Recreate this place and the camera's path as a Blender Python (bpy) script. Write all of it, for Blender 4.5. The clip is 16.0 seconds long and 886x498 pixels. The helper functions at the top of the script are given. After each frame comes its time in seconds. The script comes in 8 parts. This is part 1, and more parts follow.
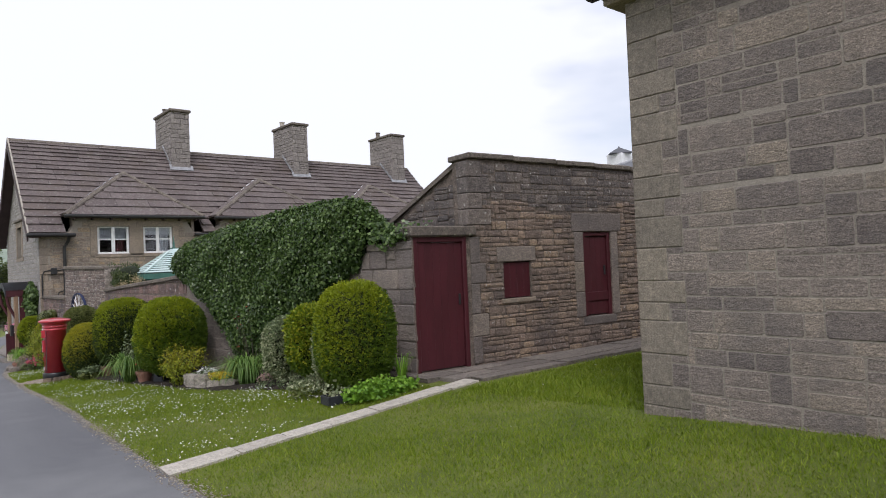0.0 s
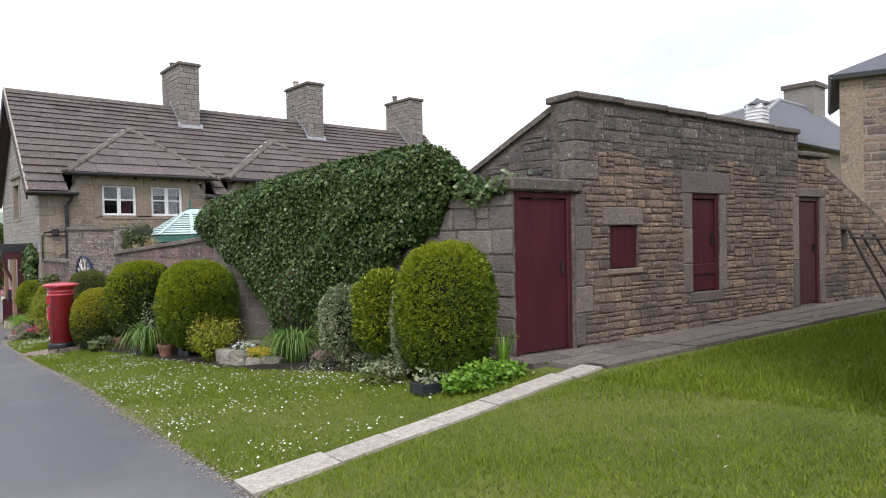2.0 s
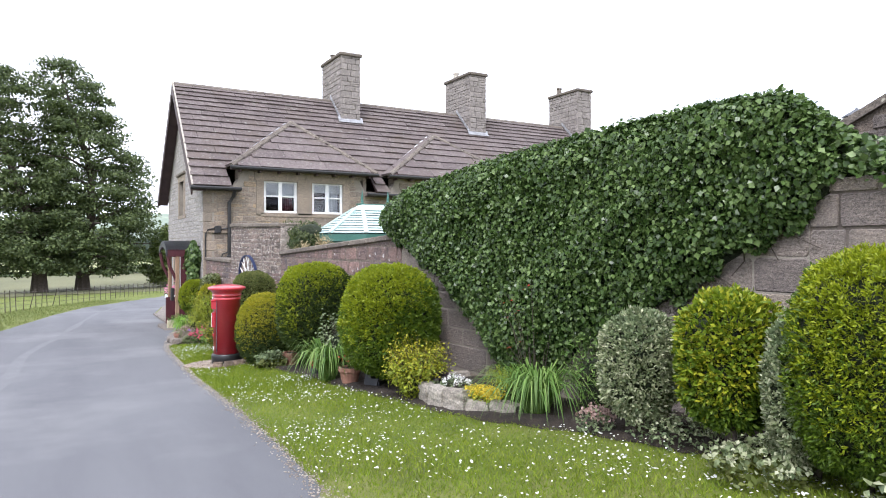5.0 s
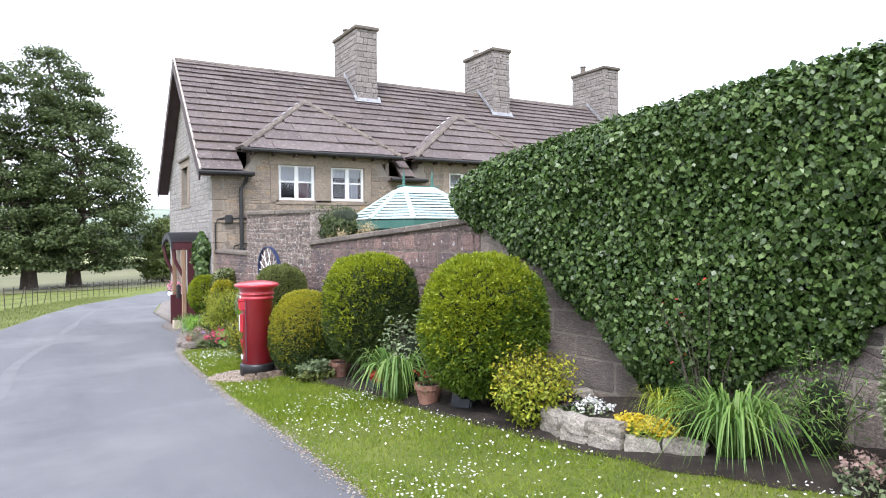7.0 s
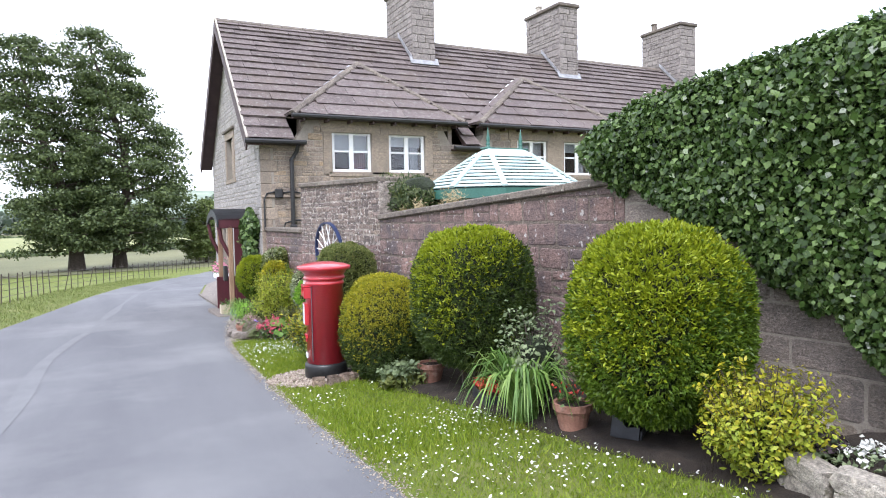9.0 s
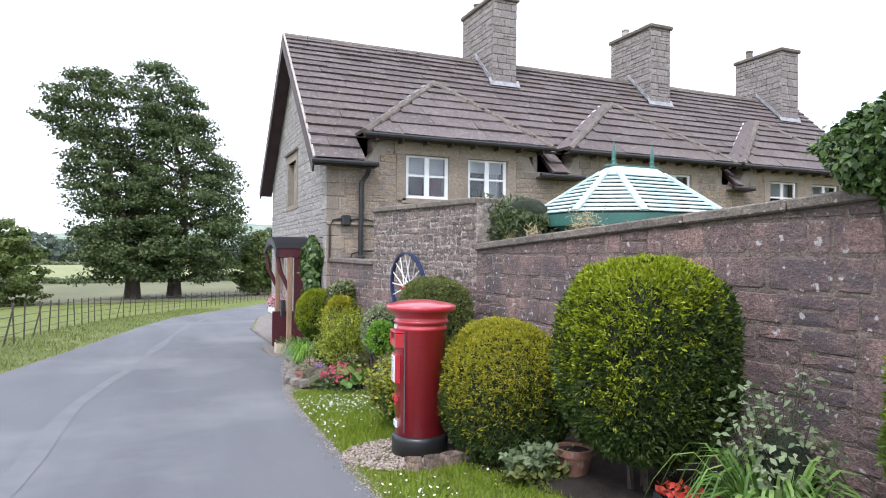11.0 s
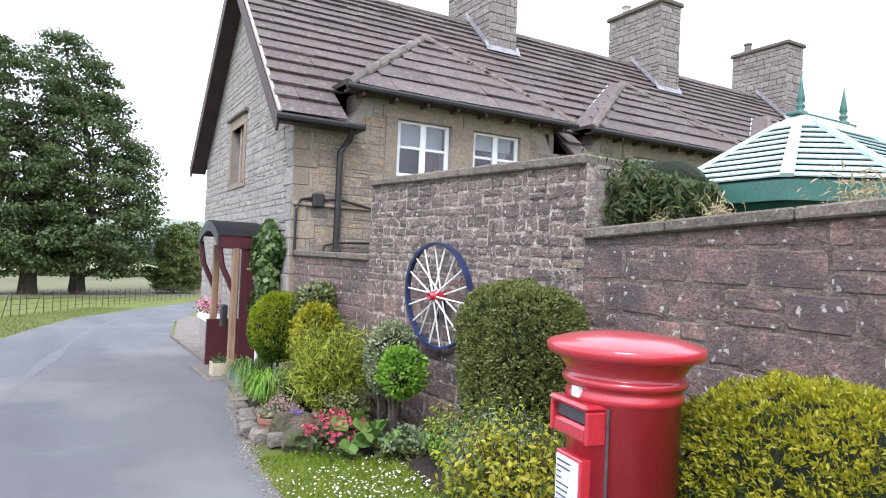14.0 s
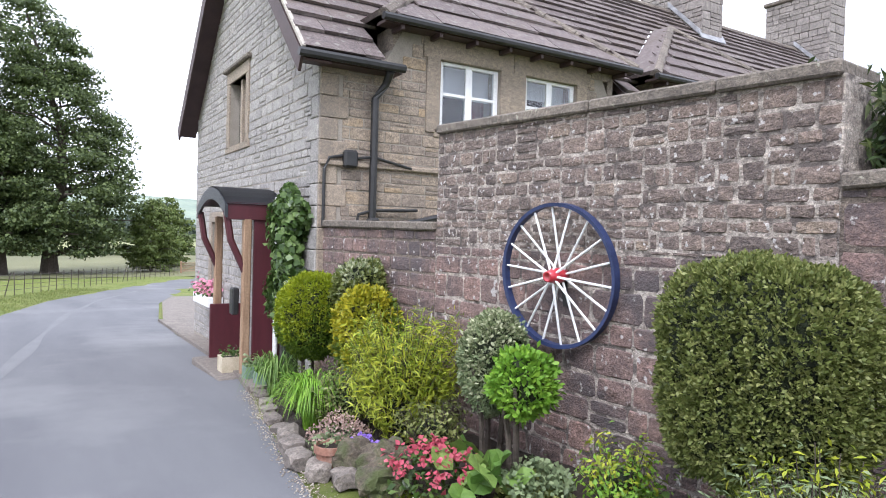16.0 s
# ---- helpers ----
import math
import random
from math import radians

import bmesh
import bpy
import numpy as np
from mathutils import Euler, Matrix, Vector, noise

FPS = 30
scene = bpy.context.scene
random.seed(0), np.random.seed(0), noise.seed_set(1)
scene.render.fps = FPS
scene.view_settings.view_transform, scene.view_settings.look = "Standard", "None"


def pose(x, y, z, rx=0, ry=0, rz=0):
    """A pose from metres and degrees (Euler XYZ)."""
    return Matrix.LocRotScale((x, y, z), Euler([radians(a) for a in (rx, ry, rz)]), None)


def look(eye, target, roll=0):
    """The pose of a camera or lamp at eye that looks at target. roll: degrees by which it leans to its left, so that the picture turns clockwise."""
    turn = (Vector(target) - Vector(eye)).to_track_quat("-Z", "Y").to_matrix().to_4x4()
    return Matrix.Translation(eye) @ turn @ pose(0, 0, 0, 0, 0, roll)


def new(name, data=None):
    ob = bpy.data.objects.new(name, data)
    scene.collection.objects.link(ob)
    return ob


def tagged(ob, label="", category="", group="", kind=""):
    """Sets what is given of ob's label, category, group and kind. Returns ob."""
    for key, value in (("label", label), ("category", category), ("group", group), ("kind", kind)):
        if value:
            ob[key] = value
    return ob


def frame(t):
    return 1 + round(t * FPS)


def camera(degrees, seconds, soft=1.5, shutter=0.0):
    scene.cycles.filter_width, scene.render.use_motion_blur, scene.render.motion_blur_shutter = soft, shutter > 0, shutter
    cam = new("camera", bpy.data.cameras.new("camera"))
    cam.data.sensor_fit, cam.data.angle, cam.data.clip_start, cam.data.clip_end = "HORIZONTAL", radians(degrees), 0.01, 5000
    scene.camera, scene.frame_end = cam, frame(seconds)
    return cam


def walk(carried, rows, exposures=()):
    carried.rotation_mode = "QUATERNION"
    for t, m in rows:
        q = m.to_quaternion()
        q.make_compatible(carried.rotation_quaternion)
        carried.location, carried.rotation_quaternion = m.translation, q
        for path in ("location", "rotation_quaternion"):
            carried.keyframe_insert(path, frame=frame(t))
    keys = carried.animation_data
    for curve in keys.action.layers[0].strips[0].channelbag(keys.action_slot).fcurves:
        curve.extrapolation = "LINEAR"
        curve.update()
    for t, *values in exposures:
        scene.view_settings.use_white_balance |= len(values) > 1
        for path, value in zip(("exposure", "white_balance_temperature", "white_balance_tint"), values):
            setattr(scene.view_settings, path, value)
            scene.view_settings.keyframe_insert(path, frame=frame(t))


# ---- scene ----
cam = camera(67.5, 16.0, soft=1.0)
PATH = [
    (0, (-5.317, -3.474, 2.132), (-4.026, -1.946, 2.173), -2.4),
    (0.5, (-5.275, -3.034, 2.096), (-3.927, -1.557, 2.104), 1.2),
    (1, (-5.29, -2.5, 2.104), (-3.967, -1.002, 2.03), -0.2),
    (1.5, (-5.231, -1.937, 2.044), (-4.039, -0.331, 2.006), -0.0),
    (2, (-5.236, -1.367, 1.98), (-3.933, 0.149, 1.947), -1.1),
    (2.5, (-5.215, -0.819, 2.054), (-3.907, 0.692, 2.125), -1.9),
    (3, (-4.93, -0.232, 2.01), (-3.721, 1.361, 2.012), -0.2),
    (3.5, (-4.982, 0.328, 2.02), (-3.737, 1.891, 2.103), -0.2),
    (4, (-4.919, 0.813, 1.98), (-3.918, 2.544, 1.978), -1.4),
    (4.5, (-4.838, 1.345, 1.983), (-3.783, 3.041, 1.892), -1.0),
    (5, (-4.844, 1.92, 1.933), (-3.853, 3.657, 1.922), 0.1),
    (5.2, (-4.875, 2.092, 1.91), (-3.938, 3.859, 1.888), 0.4),
    (7.3, (-4.948, 4.569, 1.831), (-3.931, 6.291, 1.794), -0.6),
    (7.5, (-4.913, 4.772, 1.809), (-3.957, 6.528, 1.754), -0.7),
    (8, (-4.84, 5.326, 1.764), (-3.846, 7.061, 1.758), 1.9),
    (8.5, (-4.72, 5.911, 1.78), (-3.748, 7.659, 1.761), 1.4),
    (9, (-4.717, 6.425, 1.749), (-3.805, 8.202, 1.651), -1.1),
    (9.5, (-4.795, 6.971, 1.746), (-3.841, 8.723, 1.603), -0.6),
    (10, (-4.714, 7.472, 1.733), (-3.957, 9.323, 1.746), 1.2),
    (12.3, (-4.397, 10.403, 1.519), (-3.538, 12.21, 1.539), 0.9),
    (12.5, (-4.375, 10.681, 1.557), (-3.493, 12.476, 1.555), 1.8),
    (13, (-4.424, 11.262, 1.515), (-3.399, 12.98, 1.502), 1.4),
    (13.5, (-4.37, 11.896, 1.464), (-3.449, 13.672, 1.482), 1.7),
    (14, (-4.375, 12.484, 1.476), (-3.383, 14.22, 1.515), 2.5),
    (14.5, (-4.347, 13.07, 1.445), (-3.363, 14.81, 1.511), 2.5),
    (15, (-4.358, 13.552, 1.41), (-3.446, 15.332, 1.432), 1.6),
    (15.5, (-4.324, 14.198, 1.43), (-3.304, 15.915, 1.329), 0.7),
    (16, (-4.384, 14.727, 1.4), (-3.333, 16.428, 1.36), 1.6),
]
walk(cam, [(t, look(eye, target, roll)) for t, eye, target, roll in PATH],
     [(0, -0.35, 6100, 14.5), (0.5, -0.5, 6100, 14.5), (1, -0.35, 6100, 14.5), (1.5, -0.05, 6100, 14.5), (2, 0, 6100, 14.5), (2.5, 0.3, 6100, 14.5), (3, -0.2, 6100, 14.5), (3.5, -0.45, 6100, 14.5), (4, -0.7, 6050, 14.5), (4.5, 0.03, 5950, 14.5), (5, 0.7, 5900, 14.5), (7.5, 0.84, 5850, 14.5), (8, 0.76, 5850, 14.5), (9, 0.82, 5800, 14.5), (9.5, 0.88, 5775, 14.5), (10, 0.58, 5750, 14.5), (12.5, 0.53, 5750, 13.5), (13.5, 0.58, 5750, 13.5), (14.5, 0.75, 5800, 14.5), (16, 0.75, 5800, 14.5)])

# ---- light ----
world = bpy.data.worlds.new("overcast_sky")
scene.world = world
world.use_nodes = True
wn, wl = world.node_tree.nodes, world.node_tree.links
wn.clear()
w_out = wn.new("ShaderNodeOutputWorld")
w_bg = wn.new("ShaderNodeBackground")
w_sky = wn.new("ShaderNodeTexSky")
w_sky.sky_type, w_sky.sun_disc = "NISHITA", False
w_sky.sun_elevation, w_sky.sun_rotation = radians(52), radians(224)
w_dim = wn.new("ShaderNodeMix")
w_dim.data_type, w_dim.blend_type = "RGBA", "MULTIPLY"
w_dim.inputs[0].default_value = 1.0
w_dim.inputs[7].default_value = (0.13, 0.13, 0.13, 1)
w_tc = wn.new("ShaderNodeTexCoord")
w_map = wn.new("ShaderNodeMapping")
w_map.inputs["Scale"].default_value = (1.0, 1.0, 3.2)
w_noise = wn.new("ShaderNodeTexNoise")
w_noise.inputs["Scale"].default_value = 1.7
w_noise.inputs["Detail"].default_value = 5.0
w_ramp = wn.new("ShaderNodeValToRGB")
w_ramp.color_ramp.elements[0].position, w_ramp.color_ramp.elements[0].color = 0.30, (0.55, 0.55, 0.55, 1)
w_ramp.color_ramp.elements[1].position, w_ramp.color_ramp.elements[1].color = 0.46, (1, 1, 1, 1)
w_mix = wn.new("ShaderNodeMix")
w_mix.data_type = "RGBA"
w_mix.inputs[7].default_value = (1.27, 1.28, 1.31, 1)
wl.new(w_tc.outputs["Generated"], w_map.inputs["Vector"])
wl.new(w_map.outputs["Vector"], w_noise.inputs["Vector"])
wl.new(w_noise.outputs["Fac"], w_ramp.inputs["Fac"])
wl.new(w_sky.outputs["Color"], w_dim.inputs[6])
wl.new(w_dim.outputs[2], w_mix.inputs[6])
wl.new(w_ramp.outputs["Color"], w_mix.inputs[0])
wl.new(w_mix.outputs[2], w_bg.inputs["Color"])
wl.new(w_bg.outputs["Background"], w_out.inputs["Surface"])
sun = new("sun", bpy.data.lights.new("sun", "SUN"))
sun.data.energy, sun.data.angle, sun.data.color = 2.3, radians(22), (1.0, 0.96, 0.9)
sun.matrix_world = look((-25, -20, 46), (0, 6, 0))

# ---- materials ----
MATS = {}


def nodes_of(name):
    mat = bpy.data.materials.new(name)
    mat.use_nodes = True
    return mat, mat.node_tree.nodes, mat.node_tree.links, mat.node_tree.nodes["Principled BSDF"]


def noise_node(n, l, coord, scale, detail=4.0, rough=0.6, stretch=None):
    tex = n.new("ShaderNodeTexNoise")
    tex.inputs["Scale"].default_value, tex.inputs["Detail"].default_value, tex.inputs["Roughness"].default_value = scale, detail, rough
    if stretch:
        m = n.new("ShaderNodeMapping")
        m.inputs["Scale"].default_value = stretch
        l.new(coord, m.inputs["Vector"])
        coord = m.outputs["Vector"]
    l.new(coord, tex.inputs["Vector"])
    return tex


def ramp_node(n, l, fac, stops):
    r = n.new("ShaderNodeValToRGB")
    e = r.color_ramp.elements
    while len(e) < len(stops):
        e.new(0.5)
    for i, (p, c) in enumerate(stops):
        e[i].position, e[i].color = p, (*c, 1)
    l.new(fac, r.inputs["Fac"])
    return r


def mix_node(n, l, fac, a, b, mode="MIX"):
    m = n.new("ShaderNodeMix")
    m.data_type, m.blend_type = "RGBA", mode
    for socket, v in ((0, fac), (6, a), (7, b)):
        if isinstance(v, (int, float)):
            m.inputs[socket].default_value = v
        elif isinstance(v, tuple):
            m.inputs[socket].default_value = (*v, 1)
        else:
            l.new(v, m.inputs[socket])
    return m.outputs[2]


def surface(name, stops, rough=0.85, scale=6.0, fine=60.0, bump=0.4, depth=0.01, vary=0.0, spots=None, metal=0.0,
            stretch=None, leafy=False, mottle=0.0, tool=1.6, wash=None):
    """A procedural surface: colour steps by piece and by broad noise, fine grain, optional spots and wash, relief."""
    mat, n, l, p = nodes_of(name)
    tc = n.new("ShaderNodeNewGeometry")
    pos = tc.outputs["Position"]
    broad = noise_node(n, l, pos, scale, 5.0, 0.6, stretch)
    grain = noise_node(n, l, pos, fine, 4.0, 0.7)
    fac = broad.outputs["Fac"]
    if vary:
        info = n.new("ShaderNodeObjectInfo")
        add = n.new("ShaderNodeMath")
        add.operation = "ADD"
        l.new(info.outputs["Random"], add.inputs[0])
        l.new(tc.outputs["Random Per Island"], add.inputs[1])
        fr = n.new("ShaderNodeMath")
        fr.operation = "FRACT"
        l.new(add.outputs[0], fr.inputs[0])
        mx = n.new("ShaderNodeMix")
        mx.inputs[0].default_value = vary
        l.new(fac, mx.inputs[2])
        l.new(fr.outputs[0], mx.inputs[3])
        fac = mx.outputs[0]
    col = ramp_node(n, l, fac, stops).outputs["Color"]
    g = ramp_node(n, l, grain.outputs["Fac"], [(0.25, (0.62, 0.62, 0.62)), (0.75, (1.25, 1.25, 1.25))])
    col = mix_node(n, l, 0.75, col, g.outputs["Color"], "MULTIPLY")
    if mottle:
        g2 = ramp_node(n, l, noise_node(n, l, pos, fine * 1.1, 5.0, 0.8).outputs["Fac"], [(0.3, (0.35, 0.34, 0.34)), (0.5, (1.0, 1.0, 1.0)), (0.7, (1.75, 1.72, 1.68))])
        col = mix_node(n, l, mottle, col, g2.outputs["Color"], "MULTIPLY")
    height = grain.outputs["Fac"]
    if mottle:
        mid = noise_node(n, l, pos, fine * 0.28, 6.0, 0.75, (1, 1, tool))
        mr = ramp_node(n, l, mid.outputs["Fac"], [(0.3, (0.42, 0.41, 0.40)), (0.5, (0.95, 0.95, 0.95)), (0.72, (1.6, 1.57, 1.5))])
        col = mix_node(n, l, mottle, col, mr.outputs["Color"], "MULTIPLY")
        hm = n.new("ShaderNodeMath")
        hm.operation = "ADD"
        l.new(mid.outputs["Fac"], hm.inputs[0])
        l.new(grain.outputs["Fac"], hm.inputs[1])
        height = hm.outputs[0]
    if wash:
        wcol, wscale, lo, hi, amount = wash
        wn_ = noise_node(n, l, pos, wscale, 5.0, 0.65)
        wf = ramp_node(n, l, wn_.outputs["Fac"], [(lo, (0, 0, 0)), (hi, (amount, amount, amount))])
        col = mix_node(n, l, wf.outputs["Color"], col, wcol)
    if spots:
        scol, sscale, lo, hi = spots
        sn = noise_node(n, l, pos, sscale, 3.0, 0.5)
        sf = ramp_node(n, l, sn.outputs["Fac"], [(lo, (0, 0, 0)), (hi, (1, 1, 1))])
        col = mix_node(n, l, sf.outputs["Color"], col, scol)
    l.new(col, p.inputs["Base Color"])
    p.inputs["Roughness"].default_value, p.inputs["Metallic"].default_value = rough, metal
    if bump:
        b = n.new("ShaderNodeBump")
        b.inputs["Strength"].default_value, b.inputs["Distance"].default_value = bump, depth
        l.new(height, b.inputs["Height"])
        l.new(b.outputs["Normal"], p.inputs["Normal"])
    if leafy:
        p.inputs["Specular IOR Level"].default_value = 0.35
        tr_ = n.new("ShaderNodeBsdfTranslucent")
        l.new(col, tr_.inputs["Color"])
        ms = n.new("ShaderNodeMixShader")
        ms.inputs[0].default_value = 0.28
        l.new(p.outputs[0], ms.inputs[1])
        l.new(tr_.outputs[0], ms.inputs[2])
        l.new(ms.outputs[0], n["Material Output"].inputs["Surface"])
    MATS[name] = mat
    return mat


def leaf_mat(name, dark, mid, light, rough=0.5, vary=0.5):
    return surface(name, [(0.05, dark), (0.5, mid), (0.95, light)], rough=rough, scale=3.0, fine=25.0, bump=0.0, vary=vary, leafy=True)


M_ROAD = surface("asphalt", [(0.3, (0.101, 0.102, 0.113)), (0.7, (0.147, 0.149, 0.158))], rough=0.85, scale=0.5, fine=140, bump=0.5, depth=0.006,
                 wash=((0.24, 0.24, 0.24), 0.22, 0.5, 0.7, 0.5), stretch=(1.6, 0.25, 1))
M_SEAM = surface("asphalt_joint", [(0.3, (0.135, 0.137, 0.146)), (0.7, (0.165, 0.167, 0.174))], scale=2, fine=120)
M_GRIT = surface("road_edge_grit", [(0.2, (0.168, 0.140, 0.112)), (0.5, (0.336, 0.280, 0.224)), (0.8, (0.504, 0.462, 0.392))], scale=9, fine=90, bump=0.8, vary=0.6)
M_LAWN = surface("lawn_turf", [(0.25, (0.07, 0.095, 0.010)), (0.5, (0.12, 0.155, 0.016)), (0.75, (0.18, 0.205, 0.035))], scale=1.4, fine=70, bump=0.8, depth=0.03,
                 wash=((0.24, 0.22, 0.08), 0.55, 0.5, 0.72, 0.6))
M_BLADE = surface("grass_blade", [(0.05, (0.085, 0.145, 0.006)), (0.5, (0.175, 0.25, 0.010)), (0.95, (0.33, 0.36, 0.045))], rough=0.6, scale=1.6, fine=30, bump=0, vary=0.5, leafy=True)
M_FIELD = surface("pasture", [(0.3, (0.094, 0.099, 0.039)), (0.6, (0.143, 0.143, 0.061)), (0.8, (0.187, 0.180, 0.088))], scale=0.06, fine=3, bump=0.3, depth=0.1)
M_SOIL = surface("bed_soil", [(0.3, (0.018, 0.012, 0.008)), (0.7, (0.05, 0.035, 0.024))], rough=0.95, scale=7, fine=60, bump=1.0, depth=0.03)
M_ASHLAR = surface("ashlar_stone", [(0.0, (0.125, 0.105, 0.100)), (0.3, (0.208, 0.175, 0.155)), (0.6, (0.255, 0.213, 0.183)), (0.85, (0.292, 0.243, 0.197)), (1.0, (0.345, 0.275, 0.195))], mottle=0.7, tool=3.2, scale=2.2, fine=55, bump=1.0, depth=0.014, vary=0.75,
                   wash=((0.115, 0.102, 0.098), 1.3, 0.46, 0.72, 0.7))
M_RUBBLE = surface("rubble_stone", [(0.0, (0.135, 0.10, 0.082)), (0.3, (0.215, 0.162, 0.130)), (0.6, (0.295, 0.220, 0.170)), (0.85, (0.375, 0.275, 0.185)), (1.0, (0.45, 0.30, 0.165))], mottle=0.75, tool=2.2, scale=4, fine=42, bump=1.0, depth=0.022, vary=0.65,
                   wash=((0.105, 0.088, 0.085), 0.9, 0.48, 0.68, 0.75), spots=((0.42, 0.39, 0.36), 22.0, 0.66, 0.70))
M_GARDEN = surface("garden_wall_stone", [(0.0, (0.136, 0.100, 0.094)), (0.4, (0.201, 0.138, 0.125)), (0.75, (0.266, 0.173, 0.150)), (1.0, (0.363, 0.235, 0.190))], mottle=0.8, tool=1.4, scale=4, fine=40, bump=1.0, depth=0.022, vary=0.6,
                   wash=((0.078, 0.068, 0.072), 1.5, 0.44, 0.62, 0.8), spots=((0.46, 0.43, 0.41), 15.0, 0.635, 0.69))
M_HIGH = surface("dark_rubble_stone", [(0.0, (0.110, 0.089, 0.083)), (0.4, (0.177, 0.138, 0.121)), (0.75, (0.238, 0.182, 0.154)), (1.0, (0.317, 0.253, 0.182))], mottle=0.8, tool=1.6, scale=4, fine=46, bump=1.0, depth=0.022, vary=0.65,
                 spots=((0.50, 0.47, 0.45), 20.0, 0.62, 0.67))
M_JOINT = surface("rough_lime_joint", [(0.3, (0.216, 0.182, 0.156)), (0.5, (0.365, 0.319, 0.281)), (0.7, (0.540, 0.481, 0.425))], mottle=0.8, scale=9, fine=50, bump=1.0, depth=0.02, spots=((0.12, 0.10, 0.09), 7, 0.52, 0.6))
M_HOUSE = surface("house_stone", [(0.0, (0.165, 0.132, 0.110)), (0.35, (0.245, 0.200, 0.162)), (0.7, (0.300, 0.240, 0.180)), (0.88, (0.36, 0.255, 0.14)), (1.0, (0.36, 0.205, 0.085))], mottle=0.8, scale=3, fine=40, bump=0.8, depth=0.012, vary=0.6,
                  wash=((0.2, 0.175, 0.15), 0.7, 0.5, 0.7, 0.6))
M_GABLE = surface("gable_stone", [(0.0, (0.25, 0.235, 0.225)), (0.5, (0.32, 0.302, 0.288)), (1.0, (0.39, 0.365, 0.338))], mottle=0.55, scale=3, fine=40, bump=0.8, depth=0.012, vary=0.55)
M_DRESSED = surface("dressed_stone", [(0.2, (0.24, 0.195, 0.15)), (0.8, (0.33, 0.27, 0.21))], mottle=0.6, scale=2.5, fine=50, bump=0.6, depth=0.008, vary=0.4, wash=((0.15, 0.13, 0.115), 1.5, 0.5, 0.7, 0.6))
M_COPING = surface("coping_stone", [(0.2, (0.12, 0.10, 0.085)), (0.8, (0.20, 0.17, 0.14))], mottle=0.8, scale=5, fine=40, bump=0.9, depth=0.012, vary=0.4,
                   wash=((0.09, 0.075, 0.066), 2.0, 0.5, 0.68, 0.7), spots=((0.36, 0.34, 0.27), 16, 0.66, 0.72))
M_MORTAR = surface("lime_mortar", [(0.3, (0.10, 0.082, 0.07)), (0.7, (0.19, 0.16, 0.135))], scale=5, fine=60, bump=0.8)
M_MORTAR_L = surface("pale_mortar", [(0.3, (0.24, 0.21, 0.175)), (0.7, (0.32, 0.285, 0.24))], scale=5, fine=60, bump=0.8)
M_SLATE = surface("stone_slate", [(0.0, (0.083, 0.065, 0.063)), (0.4, (0.121, 0.096, 0.093)), (0.75, (0.153, 0.124, 0.119)), (1.0, (0.197, 0.167, 0.159))], rough=0.8, mottle=0.6, scale=2, fine=30, bump=0.8, depth=0.012, vary=0.5,
                  wash=((0.115, 0.088, 0.072), 0.9, 0.5, 0.68, 0.7), spots=((0.20, 0.185, 0.165), 9.0, 0.60, 0.70))
M_SHEDJOINT = surface("earthy_joint", [(0.3, (0.09, 0.07, 0.058)), (0.7, (0.24, 0.195, 0.16))], mottle=0.8, scale=6, fine=50, bump=1.0, depth=0.02)
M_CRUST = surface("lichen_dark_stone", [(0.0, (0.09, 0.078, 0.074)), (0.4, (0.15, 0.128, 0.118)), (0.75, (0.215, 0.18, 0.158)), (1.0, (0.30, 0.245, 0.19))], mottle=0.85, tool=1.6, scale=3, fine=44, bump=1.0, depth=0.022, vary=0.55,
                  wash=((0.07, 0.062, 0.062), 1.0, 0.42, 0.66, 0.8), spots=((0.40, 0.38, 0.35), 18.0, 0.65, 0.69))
M_QUOIN = surface("smooth_quoin_stone", [(0.0, (0.17, 0.148, 0.12)), (0.5, (0.215, 0.185, 0.15)), (1.0, (0.26, 0.222, 0.172))], mottle=0.6, tool=1.0, scale=3, fine=60, bump=0.8, depth=0.008, vary=0.7)
M_RING = surface("pale_rough_stone", [(0.0, (0.25, 0.22, 0.185)), (0.5, (0.34, 0.305, 0.26)), (1.0, (0.42, 0.385, 0.33))], mottle=0.8, scale=6, fine=45, bump=1.0, depth=0.015, vary=0.5)
M_PAVE = surface("worn_brown_pavement", [(0.2, (0.13, 0.115, 0.10)), (0.5, (0.19, 0.165, 0.145)), (0.8, (0.26, 0.23, 0.20))], mottle=0.7, scale=3, fine=70, bump=0.8)
M_MOSSROCK = surface("mossy_rock", [(0.0, (0.06, 0.055, 0.035)), (0.5, (0.12, 0.095, 0.07)), (1.0, (0.21, 0.165, 0.13))], mottle=0.9, scale=7, fine=40, bump=1.0, depth=0.03, wash=((0.07, 0.09, 0.025), 4.0, 0.45, 0.62, 0.9))
M_WELSH = surface("blue_slate", [(0.0, (0.085, 0.088, 0.10)), (1.0, (0.17, 0.175, 0.195))], rough=0.75, scale=3, fine=30, bump=0.4, vary=0.7)
M_LEADB = surface("bright_lead", [(0.3, (0.55, 0.55, 0.57)), (0.7, (0.78, 0.78, 0.8))], rough=0.5, scale=6, fine=40)
M_LEAD = surface("lead_flashing", [(0.3, (0.22, 0.22, 0.23)), (0.7, (0.42, 0.42, 0.44))], rough=0.5, scale=6, fine=40, metal=0.2)
M_MAROON = surface("maroon_paint", [(0.3, (0.058, 0.009, 0.014)), (0.7, (0.082, 0.013, 0.020))], rough=0.55, scale=3, fine=70, bump=0.25, depth=0.004, stretch=(2, 2, 0.4))
